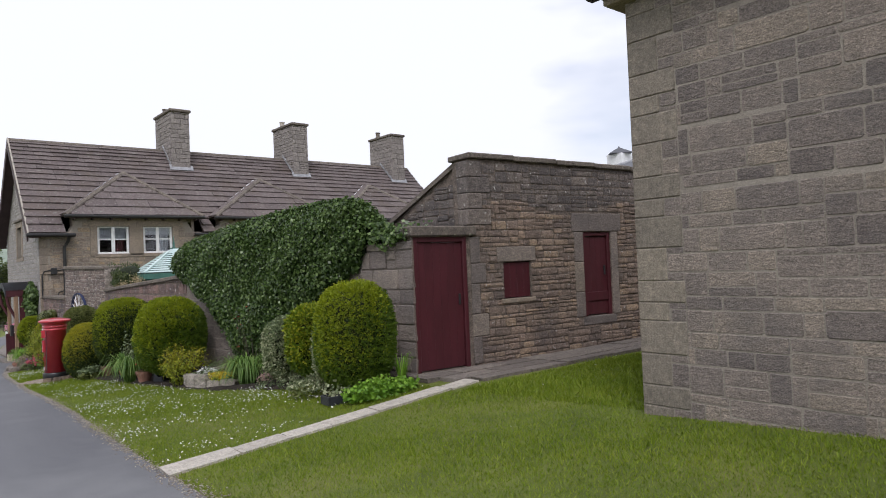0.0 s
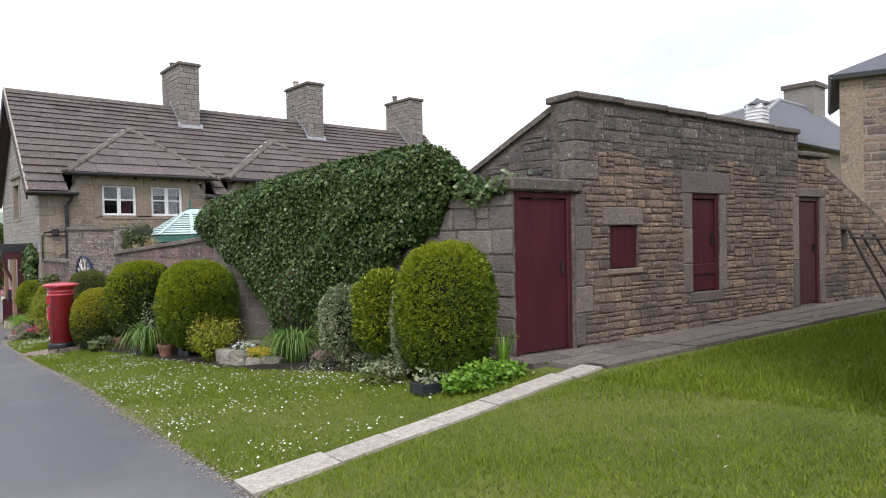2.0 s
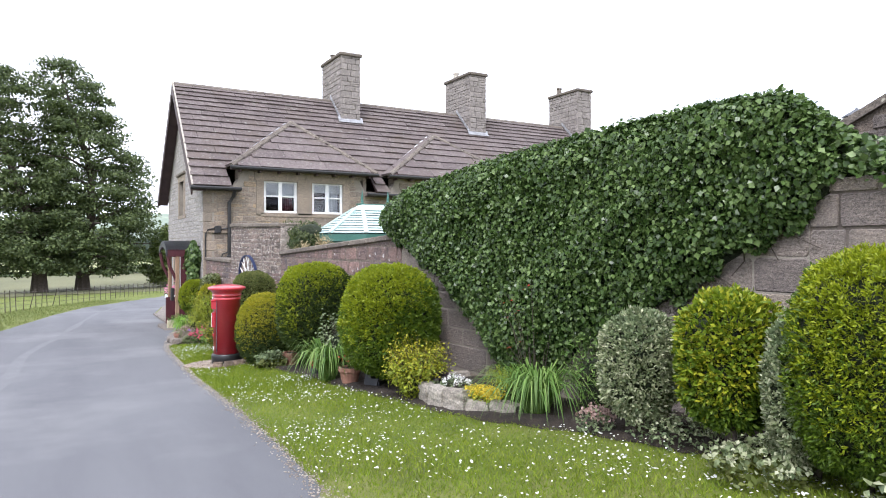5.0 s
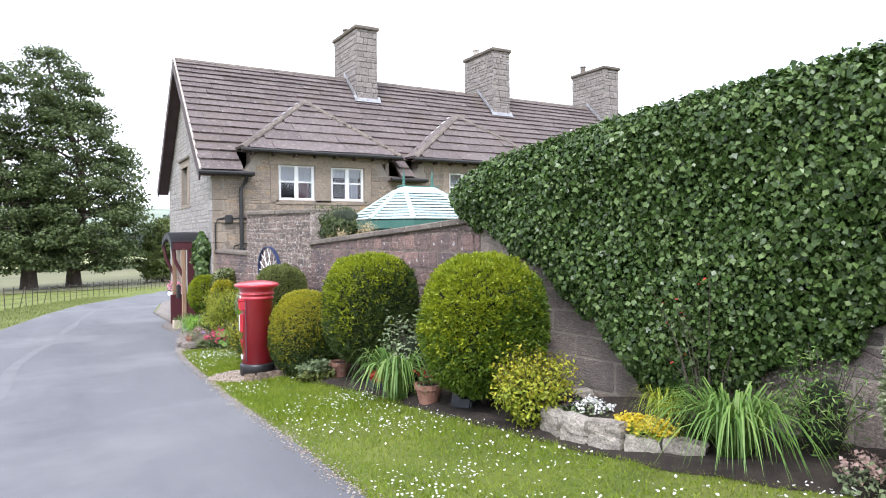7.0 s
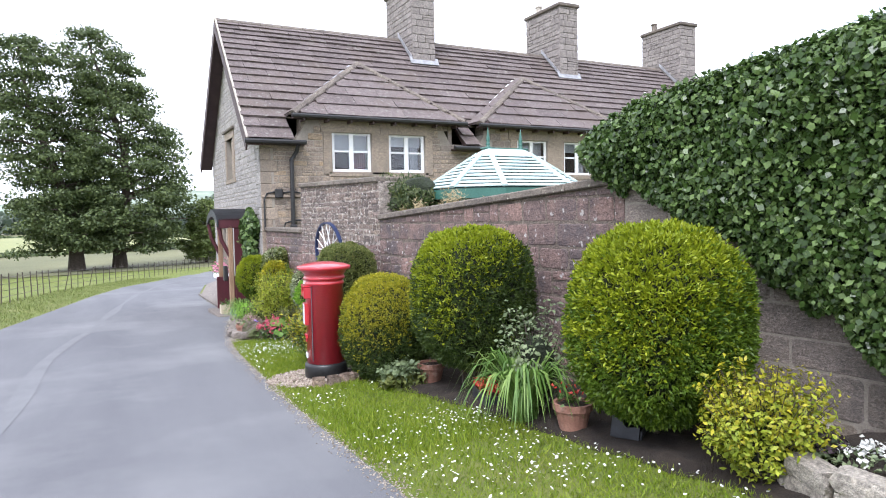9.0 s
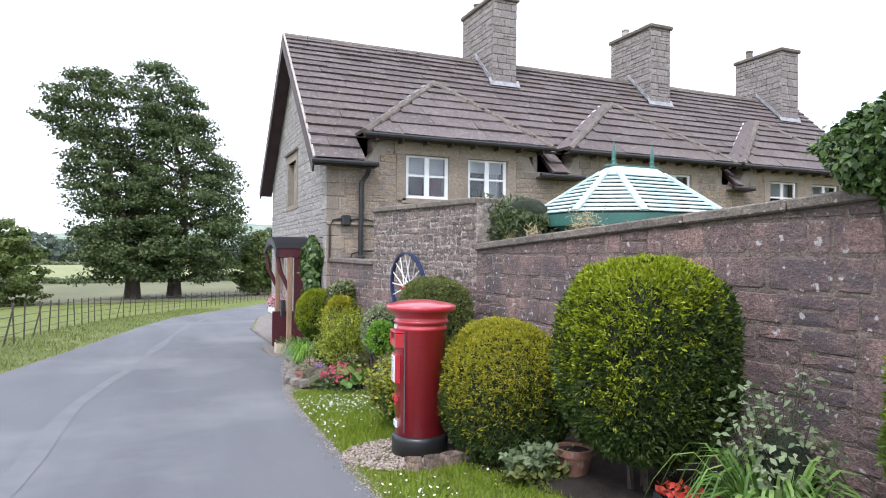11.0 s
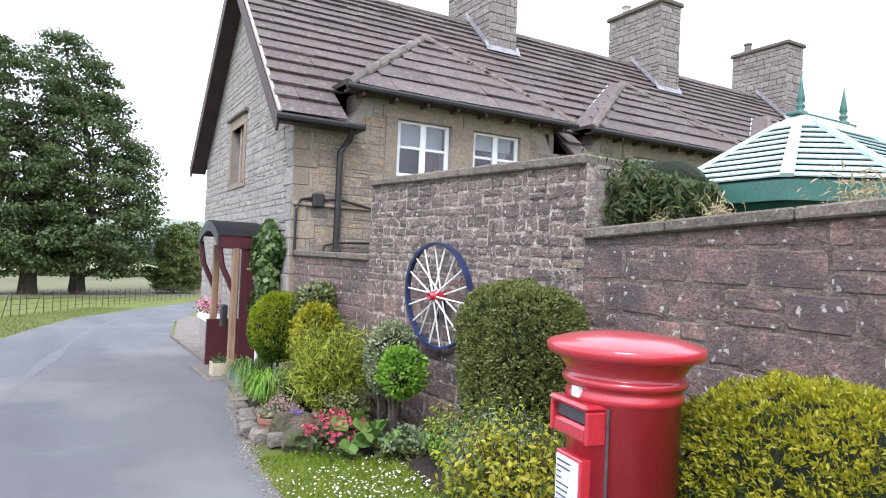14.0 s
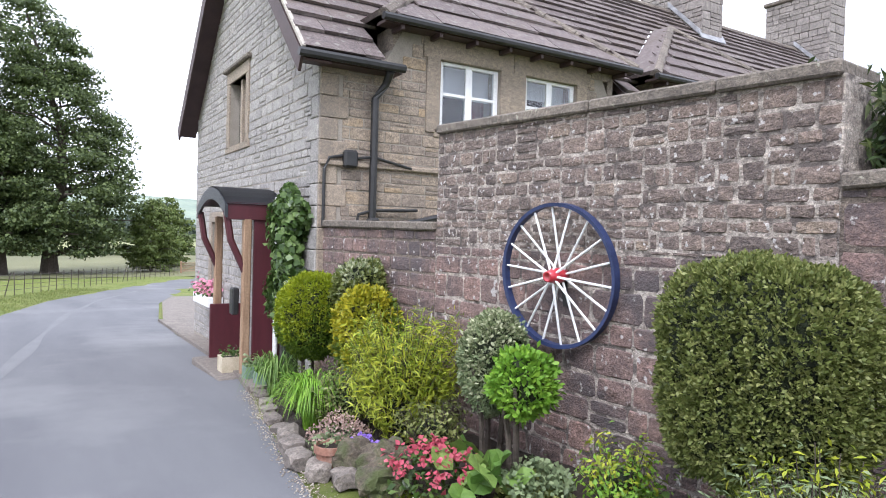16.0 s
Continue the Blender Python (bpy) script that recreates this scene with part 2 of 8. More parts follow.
M_BROWN = surface("bargeboard_paint", [(0.3, (0.045, 0.026, 0.025)), (0.7, (0.07, 0.042, 0.04))], rough=0.6, scale=4, fine=60, bump=0.2)
M_WHITE = surface("white_paint", [(0.3, (0.763, 0.763, 0.763)), (0.7, (0.869, 0.869, 0.859))], rough=0.4, scale=4, fine=60, bump=0.1)
M_BLACK = surface("black_iron", [(0.3, (0.012, 0.012, 0.013)), (0.7, (0.028, 0.027, 0.028))], rough=0.45, scale=8, fine=60, bump=0.2)
M_TIMBER = surface("weathered_timber", [(0.3, (0.22, 0.13, 0.075)), (0.7, (0.36, 0.24, 0.15))], rough=0.7, scale=5, fine=50, bump=0.4, stretch=(6, 6, 0.5))
M_FENCE = surface("fence_iron", [(0.3, (0.045, 0.035, 0.03)), (0.7, (0.085, 0.065, 0.05))], rough=0.7, scale=8, fine=50)
M_DARK = surface("dark_interior", [(0.3, (0.02, 0.018, 0.017)), (0.7, (0.035, 0.03, 0.03))], rough=0.9, scale=2, fine=20, bump=0)
M_FLAG = surface("flagstone", [(0.0, (0.12, 0.10, 0.09)), (0.5, (0.18, 0.155, 0.135)), (1.0, (0.26, 0.225, 0.195))], mottle=0.8, scale=3, fine=45, bump=0.8, depth=0.01, vary=0.5, wash=((0.11, 0.095, 0.085), 1.5, 0.5, 0.7, 0.6))
M_KERB = surface("pale_path_stone", [(0.0, (0.36, 0.325, 0.28)), (0.5, (0.46, 0.42, 0.365)), (1.0, (0.55, 0.51, 0.45))], mottle=0.5, scale=5, fine=50, bump=0.7, depth=0.008, vary=0.5)


def glass_mat():
    mat, n, l, p = nodes_of("window_glass")
    p.inputs["Base Color"].default_value = (0.9, 0.93, 0.95, 1)
    p.inputs["Roughness"].default_value = 0.04
    p.inputs["Transmission Weight"].default_value = 1.0
    p.inputs["IOR"].default_value = 1.5
    return mat


M_GLASS = glass_mat()

# ---- builders ----
WORLD = {}
RNG = np.random.RandomState(7)


def thing(name, x, y, z, label, category, group="", kind=""):
    ob = new(name)
    ob.empty_display_size = 0.2
    ob.matrix_basis = pose(x, y, z)
    WORLD[ob] = ob.matrix_basis.copy()
    return tagged(ob, label, category, group, kind)


def mesh_from(name, bm, material, smooth=False):
    me = bpy.data.meshes.new(name)
    if smooth:
        for f in bm.faces:
            f.smooth = True
    bm.to_mesh(me)
    bm.free()
    me.materials.append(material)
    return me


def part(name, bm, material, parent=None, label="", smooth=False, m=None):
    """Links a bmesh, built in world coordinates unless m is given, as one mesh object under a thing or a part."""
    me = bm if isinstance(bm, bpy.types.Mesh) else mesh_from(name, bm, material, smooth)
    ob = new(name, me)
    m = m or Matrix()
    if parent is not None:
        ob.parent = parent
        ob.matrix_parent_inverse = WORLD[parent].inverted()
    ob.matrix_basis = m
    WORLD[ob] = m.copy()
    if label:
        ob["label"] = label
    if name in ("foliage", "upper_foliage", "bloom_mass", "crown"):
        ob["kind"] = "stuff"
    return ob


def mesh_arrays(name, verts, faces, material):
    """A mesh from numpy arrays of vertices (N,3) and equal-sized faces (F,k)."""
    me = bpy.data.meshes.new(name)
    verts, faces = np.asarray(verts, np.float32), np.asarray(faces, np.int32)
    k = faces.shape[1]
    me.vertices.add(len(verts))
    me.vertices.foreach_set("co", verts.ravel())
    me.loops.add(faces.size)
    me.loops.foreach_set("vertex_index", faces.ravel())
    me.polygons.add(len(faces))
    me.polygons.foreach_set("loop_start", np.arange(0, faces.size, k, dtype=np.int32))
    me.update(calc_edges=True)
    me.validate()
    me.materials.append(material)
    return me


def add_box(bm, x0, x1, y0, y1, z0, z1, m=None, bevel=0.0):
    r = bmesh.ops.create_cube(bm, size=1.0)
    vs = r["verts"]
    bmesh.ops.transform(bm, matrix=Matrix.LocRotScale(((x0 + x1) / 2, (y0 + y1) / 2, (z0 + z1) / 2), None, (abs(x1 - x0), abs(y1 - y0), abs(z1 - z0))), verts=vs)
    if bevel:
        es = list({e for v in vs for e in v.link_edges})
        out = bmesh.ops.bevel(bm, geom=es, offset=bevel, segments=1, affect="EDGES", profile=0.5)
        vs = list({v for f in out["faces"] for v in f.verts} | {v for v in vs if v.is_valid})
    if m is not None:
        bmesh.ops.transform(bm, matrix=m, verts=vs)
    return vs


def box(x0, x1, y0, y1, z0, z1, bevel=0.0, m=None):
    bm = bmesh.new()
    add_box(bm, x0, x1, y0, y1, z0, z1, m, bevel)
    return bm


def add_lathe(bm, profile, steps=24, at=(0, 0, 0), m=None):
    """Turns (radius, height) pairs about the z axis."""
    rings = []
    for r, h in profile:
        ring = []
        for i in range(steps):
            a = 2 * math.pi * i / steps
            v = Vector((max(r, 1e-4) * math.cos(a), max(r, 1e-4) * math.sin(a), h))
            if m is not None:
                v = m @ v
            ring.append(bm.verts.new(v + Vector(at)))
        rings.append(ring)
    for a, b in zip(rings, rings[1:]):
        for i in range(steps):
            bm.faces.new((a[i], a[(i + 1) % steps], b[(i + 1) % steps], b[i]))
    bm.faces.new(rings[-1])
    bm.faces.new(rings[0][::-1])


def lathe(profile, steps=24, at=(0, 0, 0), m=None):
    bm = bmesh.new()
    add_lathe(bm, profile, steps, at, m)
    return bm


def add_tube(bm, points, r0, r1=None, steps=8):
    """A tapering tube through points."""
    points = [Vector(p) for p in points]
    r1 = r0 if r1 is None else r1
    rings, up = [], Vector((0.31, 0.17, 0.93))
    for i, p in enumerate(points):
        d = (points[min(i + 1, len(points) - 1)] - points[max(i - 1, 0)]).normalized()
        s = d.cross(up)
        s = s.normalized() if s.length > 1e-3 else Vector((1, 0, 0))
        t = d.cross(s)
        r = r0 + (r1 - r0) * i / max(1, len(points) - 1)
        rings.append([bm.verts.new(p + (s * math.cos(2 * math.pi * k / steps) + t * math.sin(2 * math.pi * k / steps)) * r) for k in range(steps)])
    for a, b in zip(rings, rings[1:]):
        for k in range(steps):
            bm.faces.new((a[k], a[(k + 1) % steps], b[(k + 1) % steps], b[k]))
    bm.faces.new(rings[0][::-1])
    bm.faces.new(rings[-1])


def tube(points, r0, r1=None, steps=8):
    bm = bmesh.new()
    add_tube(bm, points, r0, r1, steps)
    return bm


def add_poly(bm, pts, thick):
    """A slab: a flat polygon given thickness along -normal."""
    pts = [Vector(p) for p in pts]
    n = (pts[1] - pts[0]).cross(pts[2] - pts[0]).normalized()
    top = [bm.verts.new(p) for p in pts]
    low = [bm.verts.new(p - n * thick) for p in pts]
    bm.faces.new(top)
    bm.faces.new(low[::-1])
    for i in range(len(pts)):
        j = (i + 1) % len(pts)
        bm.faces.new((top[j], top[i], low[i], low[j]))


def slab(pts, thick):
    bm = bmesh.new()
    add_poly(bm, pts, thick)
    return bm


def frame_at(x, y, z, ux, uy):
    """Local axes for a wall face: u along the wall, outward (to the viewer) is -Y, z up."""
    u = Vector((ux, uy, 0)).normalized()
    v = Vector((-u.y, u.x, 0))
    return Matrix(((u.x, v.x, 0, x), (u.y, v.y, 0, y), (0, 0, 1, z), (0, 0, 0, 1)))


# unit stones: a block from -0.5 to 0.5 with its front face (-Y) drawn in and uneven
def unit_stone(seed, rough):
    r = random.Random(seed)
    bm = bmesh.new()
    j = lambda k: r.uniform(-k, k) * rough
    c = 0.045 + 0.05 * rough
    outline = ((-0.5 + c * 0.6, -0.5), (j(0.2), -0.5), (0.5 - c * 0.6, -0.5), (0.5, -0.5 + c * 1.5), (0.5, 0.5 - c * 1.5), (0.5 - c * 0.6, 0.5), (j(0.2), 0.5), (-0.5 + c * 0.6, 0.5), (-0.5, 0.5 - c * 1.5), (-0.5, -0.5 + c * 1.5))
    rim = [(x - math.copysign(abs(j(0.03)), x), z - math.copysign(abs(j(0.055)), z)) for x, z in outline]
    back = [bm.verts.new((x, 0.5, z)) for x, z in rim]
    mid = [bm.verts.new((x, -0.34, z)) for x, z in rim]
    front = [bm.verts.new((x * (0.975 - 0.02 * rough), -0.5 + j(0.08), z * (0.94 - 0.05 * rough))) for x, z in rim]
    n = len(rim)
    for p, q in ((back, mid), (mid, front)):
        for i in range(n):
            k = (i + 1) % n
            bm.faces.new((p[i], p[k], q[k], q[i]))
    top = bm.verts.new((j(0.15), -0.5 - abs(j(0.1)), j(0.15)))
    for i in range(n):
        bm.faces.new((front[i], front[(i + 1) % n], top))
    bmesh.ops.recalc_face_normals(bm, faces=bm.faces)
    return bm


def unit_set(name, material, rough, count=5):
    return [mesh_from(name, unit_stone(s, rough), material) for s in range(count)]


def joined_pieces(name, units, mats, parent, material):
    """Many pieces in one mesh, of kind stuff."""
    vs, fs, base = [], [], 0
    for i, m in enumerate(mats):
        me = units[i % len(units)]
        co = np.array([v.co[:] for v in me.vertices])
        M = np.array(m)
        vs.append(co @ M[:3, :3].T + M[:3, 3])
        for p in me.polygons:
            idx = [base + k for k in p.vertices]
            fs.append(idx if len(idx) == 4 else idx + [idx[0]])
        base += len(co)
    quads = [f for f in fs if f[0] != f[-1]]
    tris = [f[:3] for f in fs if f[0] == f[-1]]
    me = bpy.data.meshes.new(name)
    me.from_pydata([tuple(v) for v in np.concatenate(vs)], [], quads + tris)
    me.materials.append(material)
    ob = part(name, me, material, parent)
    ob["kind"] = "stuff"
    return ob


def s1_ok(a, b):
    return b - a > 0.12


def courses(M, length, low, high, heights, widths, openings=(), seed=1, proud=0.02, depth=0.10, gap=0.012, quoin=None):
    """Matrices of the stones of a coursed wall face in the local frame M. low, high: heights as functions of u."""
    r = random.Random(seed)
    out = []
    z = min(low(0), low(length)) - 0.05
    top = max(high(length * k / 20) for k in range(21))
    row = 0
    while z < top - 0.03:
        h = r.uniform(*heights)
        u = -r.uniform(0, widths[0]) * 0.3 if not quoin else 0.0
        first = True
        while u < length - 0.03:
            w = r.uniform(*widths) * (1.0 if r.random() > 0.25 else 0.6)
            if quoin and first:
                w = quoin[row % 2]
            first = False
            u0, u1 = max(u, 0.0), min(u + w, length)
            if length - u1 < 0.08:
                u1 = length
            spans = [(u0, u1, z, z + h)]
            for a, b, c, d in openings:
                cut = []
                for s0, s1, t0, t1 in spans:
                    if s1 <= a or s0 >= b or t1 <= c + 0.01 or t0 >= d - 0.01:
                        cut.append((s0, s1, t0, t1))
                        continue
                    if s0 < a - 0.03:
                        cut.append((s0, a, t0, t1))
                    if s1 > b + 0.03:
                        cut.append((b, s1, t0, t1))
                    m0, m1 = max(s0, a), min(s1, b)
                    if t0 < c - 0.03:
                        cut.append((m0, m1, t0, c))
                    if t1 > d + 0.03:
                        cut.append((m0, m1, d, t1))
                spans = cut
            if h > 0.12 and r.random() < 0.16 and s1_ok(u0, u1):
                cutz = z + h * r.uniform(0.38, 0.62)
                spans = [q for s0, s1, t0, t1 in spans for q in (((s0, s1, t0, cutz), (s0, s1, cutz, t1)) if t0 < cutz - 0.03 and t1 > cutz + 0.03 else ((s0, s1, t0, t1),))]
            for s0, s1, t0, t1 in spans:
                lim = min(high(s0), high(s1))
                lo = max(low(s0), low(s1)) - 0.12
                t1 = min(t1, lim)
                if t1 - t0 < 0.035 or s1 - s0 < 0.03 or t1 < lo:
                    continue
                pr = proud * r.uniform(0.25, 1.0)
                out.append((M @ Matrix.LocRotScale(((s0 + s1) / 2, depth / 2 - pr, (t0 + t1) / 2), Euler((0, r.uniform(-0.02, 0.02) if proud > 0.015 else r.uniform(-0.006, 0.006), 0)), (s1 - s0 - gap, depth, t1 - t0 - gap)), (s0 + s1) / 2, (t0 + t1) / 2))
            u += w
        z += h
        row += 1
    return out


def rubble(M, length, low, high, heights, widths, openings=(), seed=1, proud=0.02, depth=0.06, gap=0.008, band=(0.3, 0.55), panel=(0.45, 1.1)):
    """Stones of random rubble: short patches of courses that do not run on into one another."""
    r = random.Random(seed)
    out, z, k = [], min(low(0), low(length)) - 0.05, 0
    top = max(high(length * i / 20) for i in range(21))
    while z < top - 0.03:
        zt = z + r.uniform(*band)
        if top - zt < 0.15:
            zt = top
        u = 0.0
        while u < length - 0.02:
            w = r.uniform(*panel)
            if length - u - w < 0.3:
                w = length - u
            sub = [(a - u, b - u, c, d) for a, b, c, d in openings if a < u + w and b > u]
            for m, su, sz in courses(M @ Matrix.Translation((u, 0, 0)), w, lambda q, z=z: z + 0.05, lambda q, u=u, zt=zt: min(zt, high(u + q)), heights, widths, sub, seed * 97 + k, proud, depth, gap):
                if sz > low(u + su) - 0.12:
                    out.append((m, u + su, sz))
            u += w
            k += 1
        z = zt
    return out


def lay_stones(name, units, mats, parent, material, near, limit=300):
    """The pieces nearest to u = near as objects of their own, the rest joined."""
    mats = sorted(mats, key=lambda q: abs(q[1] - near))
    for i, (m, _, _) in enumerate(mats[:limit]):
        part(name, units[i % len(units)], None, parent, m=m)
    if len(mats) > limit:
        joined_pieces(name + "_rest", units, [q[0] for q in mats[limit:]], parent, material)


def wall_body(M, length, thick, low, high, openings=(), steps=24):
    """A wall with openings cut through, made of blocks between grid lines; face at local y = 0, outward -Y."""
    bm = bmesh.new()
    us = sorted({0.0, length, *[length * k / steps for k in range(steps + 1)], *[v for o in openings for v in o[:2]]})
    for a, b in zip(us, us[1:]):
        if b - a < 1e-4:
            continue
        c = (a + b) / 2
        cuts = sorted((o[2], o[3]) for o in openings if o[0] <= c <= o[1])
        zl = min(low(a), low(b)) - 0.4
        segs = []
        for z0, z1 in cuts:
            segs.append((zl, z0, False))
            zl = z1
        segs.append((zl, None, True))
        for z0, z1, last in segs:
            ha, hb = (high(a), high(b)) if last else (z1, z1)
            if min(ha, hb) - z0 < 0.005:
                continue
            v = [bm.verts.new(M @ Vector(p)) for p in ((a, 0, z0), (b, 0, z0), (b, thick, z0), (a, thick, z0), (a, 0, ha), (b, 0, hb), (b, thick, hb), (a, thick, ha))]
            for q in ((0, 1, 5, 4), (1, 2, 6, 5), (2, 3, 7, 6), (3, 0, 4, 7), (4, 5, 6, 7), (3, 2, 1, 0)):
                bm.faces.new([v[k] for k in q])
    bmesh.ops.remove_doubles(bm, verts=bm.verts, dist=1e-4)
    bm.verts.index_update()
    seen, dead = {}, []
    for f in bm.faces:
        seen.setdefault(tuple(sorted(v.index for v in f.verts)), []).append(f)
    for fs in seen.values():
        if len(fs) > 1:
            dead += fs
    bmesh.ops.delete(bm, geom=dead, context="FACES_ONLY")
    bmesh.ops.recalc_face_normals(bm, faces=bm.faces)
    return bm


# ---- the ground ----
def line_at(pts, y):
    return float(np.interp(y, [p[1] for p in pts], [p[0] for p in pts]))


ROAD_R = [(-3.6, -40), (-3.55, -5), (-3.45, 0), (-3.37, 3.1), (-3.2, 6.4), (-3.1, 8), (-3.02, 10.3), (-3.0, 13), (-2.94, 14.6), (-2.83, 17.3), (-2.7, 18.9), (-2.28, 21.6), (-1.85, 24), (-1.7, 25.7), (-1.5, 30.3), (-1.25, 35.5), (0.2, 45), (4, 60), (9.5, 74), (18, 88), (30, 100)]
ROAD_L = [(-8.2, -40), (-8.0, 0), (-7.8, 10), (-7.6, 22), (-6.6, 29.6), (-5.3, 40), (-3.8, 49), (0.0, 62), (5.5, 76), (14, 91), (26, 104)]


def road_z(y):
    if y < -30:
        return road_z(-30)
    if y < 55:
        return 0.296 - 0.05 * (y - 3.093)
    e = min(y, 115) - 55
    return -2.299 - 0.05 * e + 0.05 * e * e / 120


def ground_z(x, y):
    z = road_z(y)
    edge = line_at(ROAD_R, y)
    k = 0.072 if y < 5 else 0.072 - 0.047 * min(1, (y - 5) / 4)
    if y > 20:
        k *= max(0.0, 1 - (y - 20) / 4)
    if x > edge:
        z += k * (min(x, 0.6) - edge) if x > edge else 0
        z += 0.012 * max(0.0, min(x, 8) - 0.6)
    left = line_at(ROAD_L, y)
    if x < left:
        z += 0.06 * min(1, (left - x) / 1.0) - 0.012 * min(60, max(0, left - x - 2))
    return z


def sheet(name, xs, ys, fn, material):
    v = [(x, y, fn(x, y)) for y in ys for x in xs]
    n = len(xs)
    f = [(j * n + i, j * n + i + 1, (j + 1) * n + i + 1, (j + 1) * n + i) for j in range(len(ys) - 1) for i in range(n - 1)]
    return mesh_arrays(name, v, f, material)


def ribbon(name, left, right, ys, lift, material, cols=6):
    v, f = [], []
    for y in ys:
        a, b = left(y), right(y)
        for i in range(cols + 1):
            x = a + (b - a) * i / cols
            v.append((x, y, road_z(y) + lift))
    for j in range(len(ys) - 1):
        for i in range(cols):
            k = j * (cols + 1) + i
            f.append((k, k + 1, k + cols + 2, k + cols + 1))
    return mesh_arrays(name, v, f, material)


xs = sorted({-3000, -1500, -700, -300, -150, -80, -50, -30, -20, -14, 14, 20, 30, 45, 70, 120, 300, 700, 1500, 3000} | {round(-12 + 0.25 * k, 3) for k in range(97)})
ys = sorted({-3000, -1000, -300, -100, -60, -40, -30, 180, 260, 400, 700, 1200, 2000, 3000} | {round(-24 + 0.5 * k, 3) for k in range(150)} | {float(v) for v in range(52, 140, 6)})


def sheet_z(x, y):
    far = max(0.0, math.hypot(x, y - 20) - 150)
    return ground_z(x, y) - (0.05 if line_at(ROAD_L, y) + 0.06 < x < line_at(ROAD_R, y) - 0.06 and y < 100 else 0.0) + min(1.2, far * 0.003)


ground = tagged(new("ground", sheet("ground", xs, ys, sheet_z, M_LAWN)), "mown green lawn and verge turf", "ground", kind="structure")
road_ys = [-40 + 1.0 * k for k in range(140)]
road = tagged(new("road", ribbon("road", lambda y: line_at(ROAD_L, y), lambda y: line_at(ROAD_R, y), road_ys, 0.0, M_ROAD, 10)), "grey worn asphalt estate road curving past the house", "road", kind="structure")
seam = tagged(new("road_joint", ribbon("road_joint", lambda y: line_at(ROAD_R, y) * 0.42 + line_at(ROAD_L, y) * 0.58 - 0.09 + 0.06 * math.sin(y * 0.6), lambda y: line_at(ROAD_R, y) * 0.42 + line_at(ROAD_L, y) * 0.58 + 0.09 + 0.05 * math.sin(y * 0.9), road_ys[36:100], 0.004, M_SEAM, 1)), "pale worn seam along the asphalt road", "road marking", kind="structure")
pasture = tagged(new("pasture_ground", sheet("pasture_ground", [-900, -400, -200, -120, -80, -60, -40, -25, -12, 0, 10, 20, 40, 80, 150, 300, 600], [84, 96, 110, 130, 160, 200, 300, 500, 900], lambda x, y: sheet_z(x, y) + 0.06, M_FIELD)), "dry straw-coloured pasture beyond the iron fence", "field", kind="structure")


# ---- garden wall ----
WU = Vector((-0.072, 1, 0)).normalized()


def wall_pt(y, off=0.0):
    """A point on the garden wall's road-side face at y, off metres out towards the road."""
    return Vector((0.30 - 0.072 * (y - 3.85) - off, y, 0))


UNITS_GARDEN = unit_set("stone", M_GARDEN, 1.0)
UNITS_RUBBLE = unit_set("stone", M_RUBBLE, 1.2)
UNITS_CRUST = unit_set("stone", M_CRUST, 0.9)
UNITS_HIGH = unit_set("stone", M_HIGH, 1.3, 7)
UNITS_ASHLAR = unit_set("stone", M_ASHLAR, 0.3)
UNITS_HOUSE = unit_set("stone", M_HOUSE, 0.4)
UNITS_GABLE = unit_set("stone", M_GABLE, 0.5)


def garden_run(name, y0, y1, high, label, seed, heights, widths, near, limit=300, units=None, stone=None, coping=0.09, core=None, gap=0.006, proud=0.012, foot=None):
    """A stretch of the wall with stones and coping. u runs towards -y so that outward is towards the road."""
    a = wall_pt(y1)
    M = frame_at(a.x, a.y, 0, -WU.x, -WU.y)
    L = (y1 - y0) * math.hypot(1, 0.072)
    hi = lambda u: high(y1 - u)
    lo = lambda u: ground_z(wall_pt(y1 - u).x, y1 - u)
    th = thing(name, a.x, a.y, lo(0), label, "wall", kind="structure")
    part("core", wall_body(M, L, 0.42, lo, lambda u: hi(u) - coping * 0.5 - 0.03), core or M_GARDEN, th)
    cut = [(0.0, L, -3.0, foot)] if foot else []
    lay_stones("stone", units or UNITS_GARDEN, (rubble if foot else courses)(M, L, lo, lambda u: hi(u) - coping, heights, widths, cut, seed=seed, proud=proud, gap=gap, depth=0.055), th, stone or M_GARDEN, near=y1 - near, limit=limit)
    if foot:
        lay_stones("foot_stone", UNITS_GARDEN, courses(M, L, lo, lambda u: foot, (0.16, 0.26), (0.22, 0.5), seed=seed + 50, proud=0.010, gap=0.009, depth=0.055), th, M_GARDEN, near=y1 - near, limit=60)
    r = random.Random(seed)
    u = 0.0
    while u < L - 0.01:
        w = min(r.uniform(0.7, 1.15), L - u)
        bm = bmesh.new()
        z0, z1 = hi(u), hi(u + w)
        p = [M @ Vector(q) for q in ((u + 0.006, -0.05, z0), (u + w - 0.006, -0.05, z1), (u + w - 0.006, 0.47, z1), (u + 0.006, 0.47, z0))]
        add_poly(bm, p, coping)
        bmesh.ops.recalc_face_normals(bm, faces=bm.faces)
        bmesh.ops.bevel(bm, geom=list(bm.edges), offset=0.015, segments=1, affect="EDGES")
        part("coping_stone", bm, M_COPING, th)
        u += w
    return th


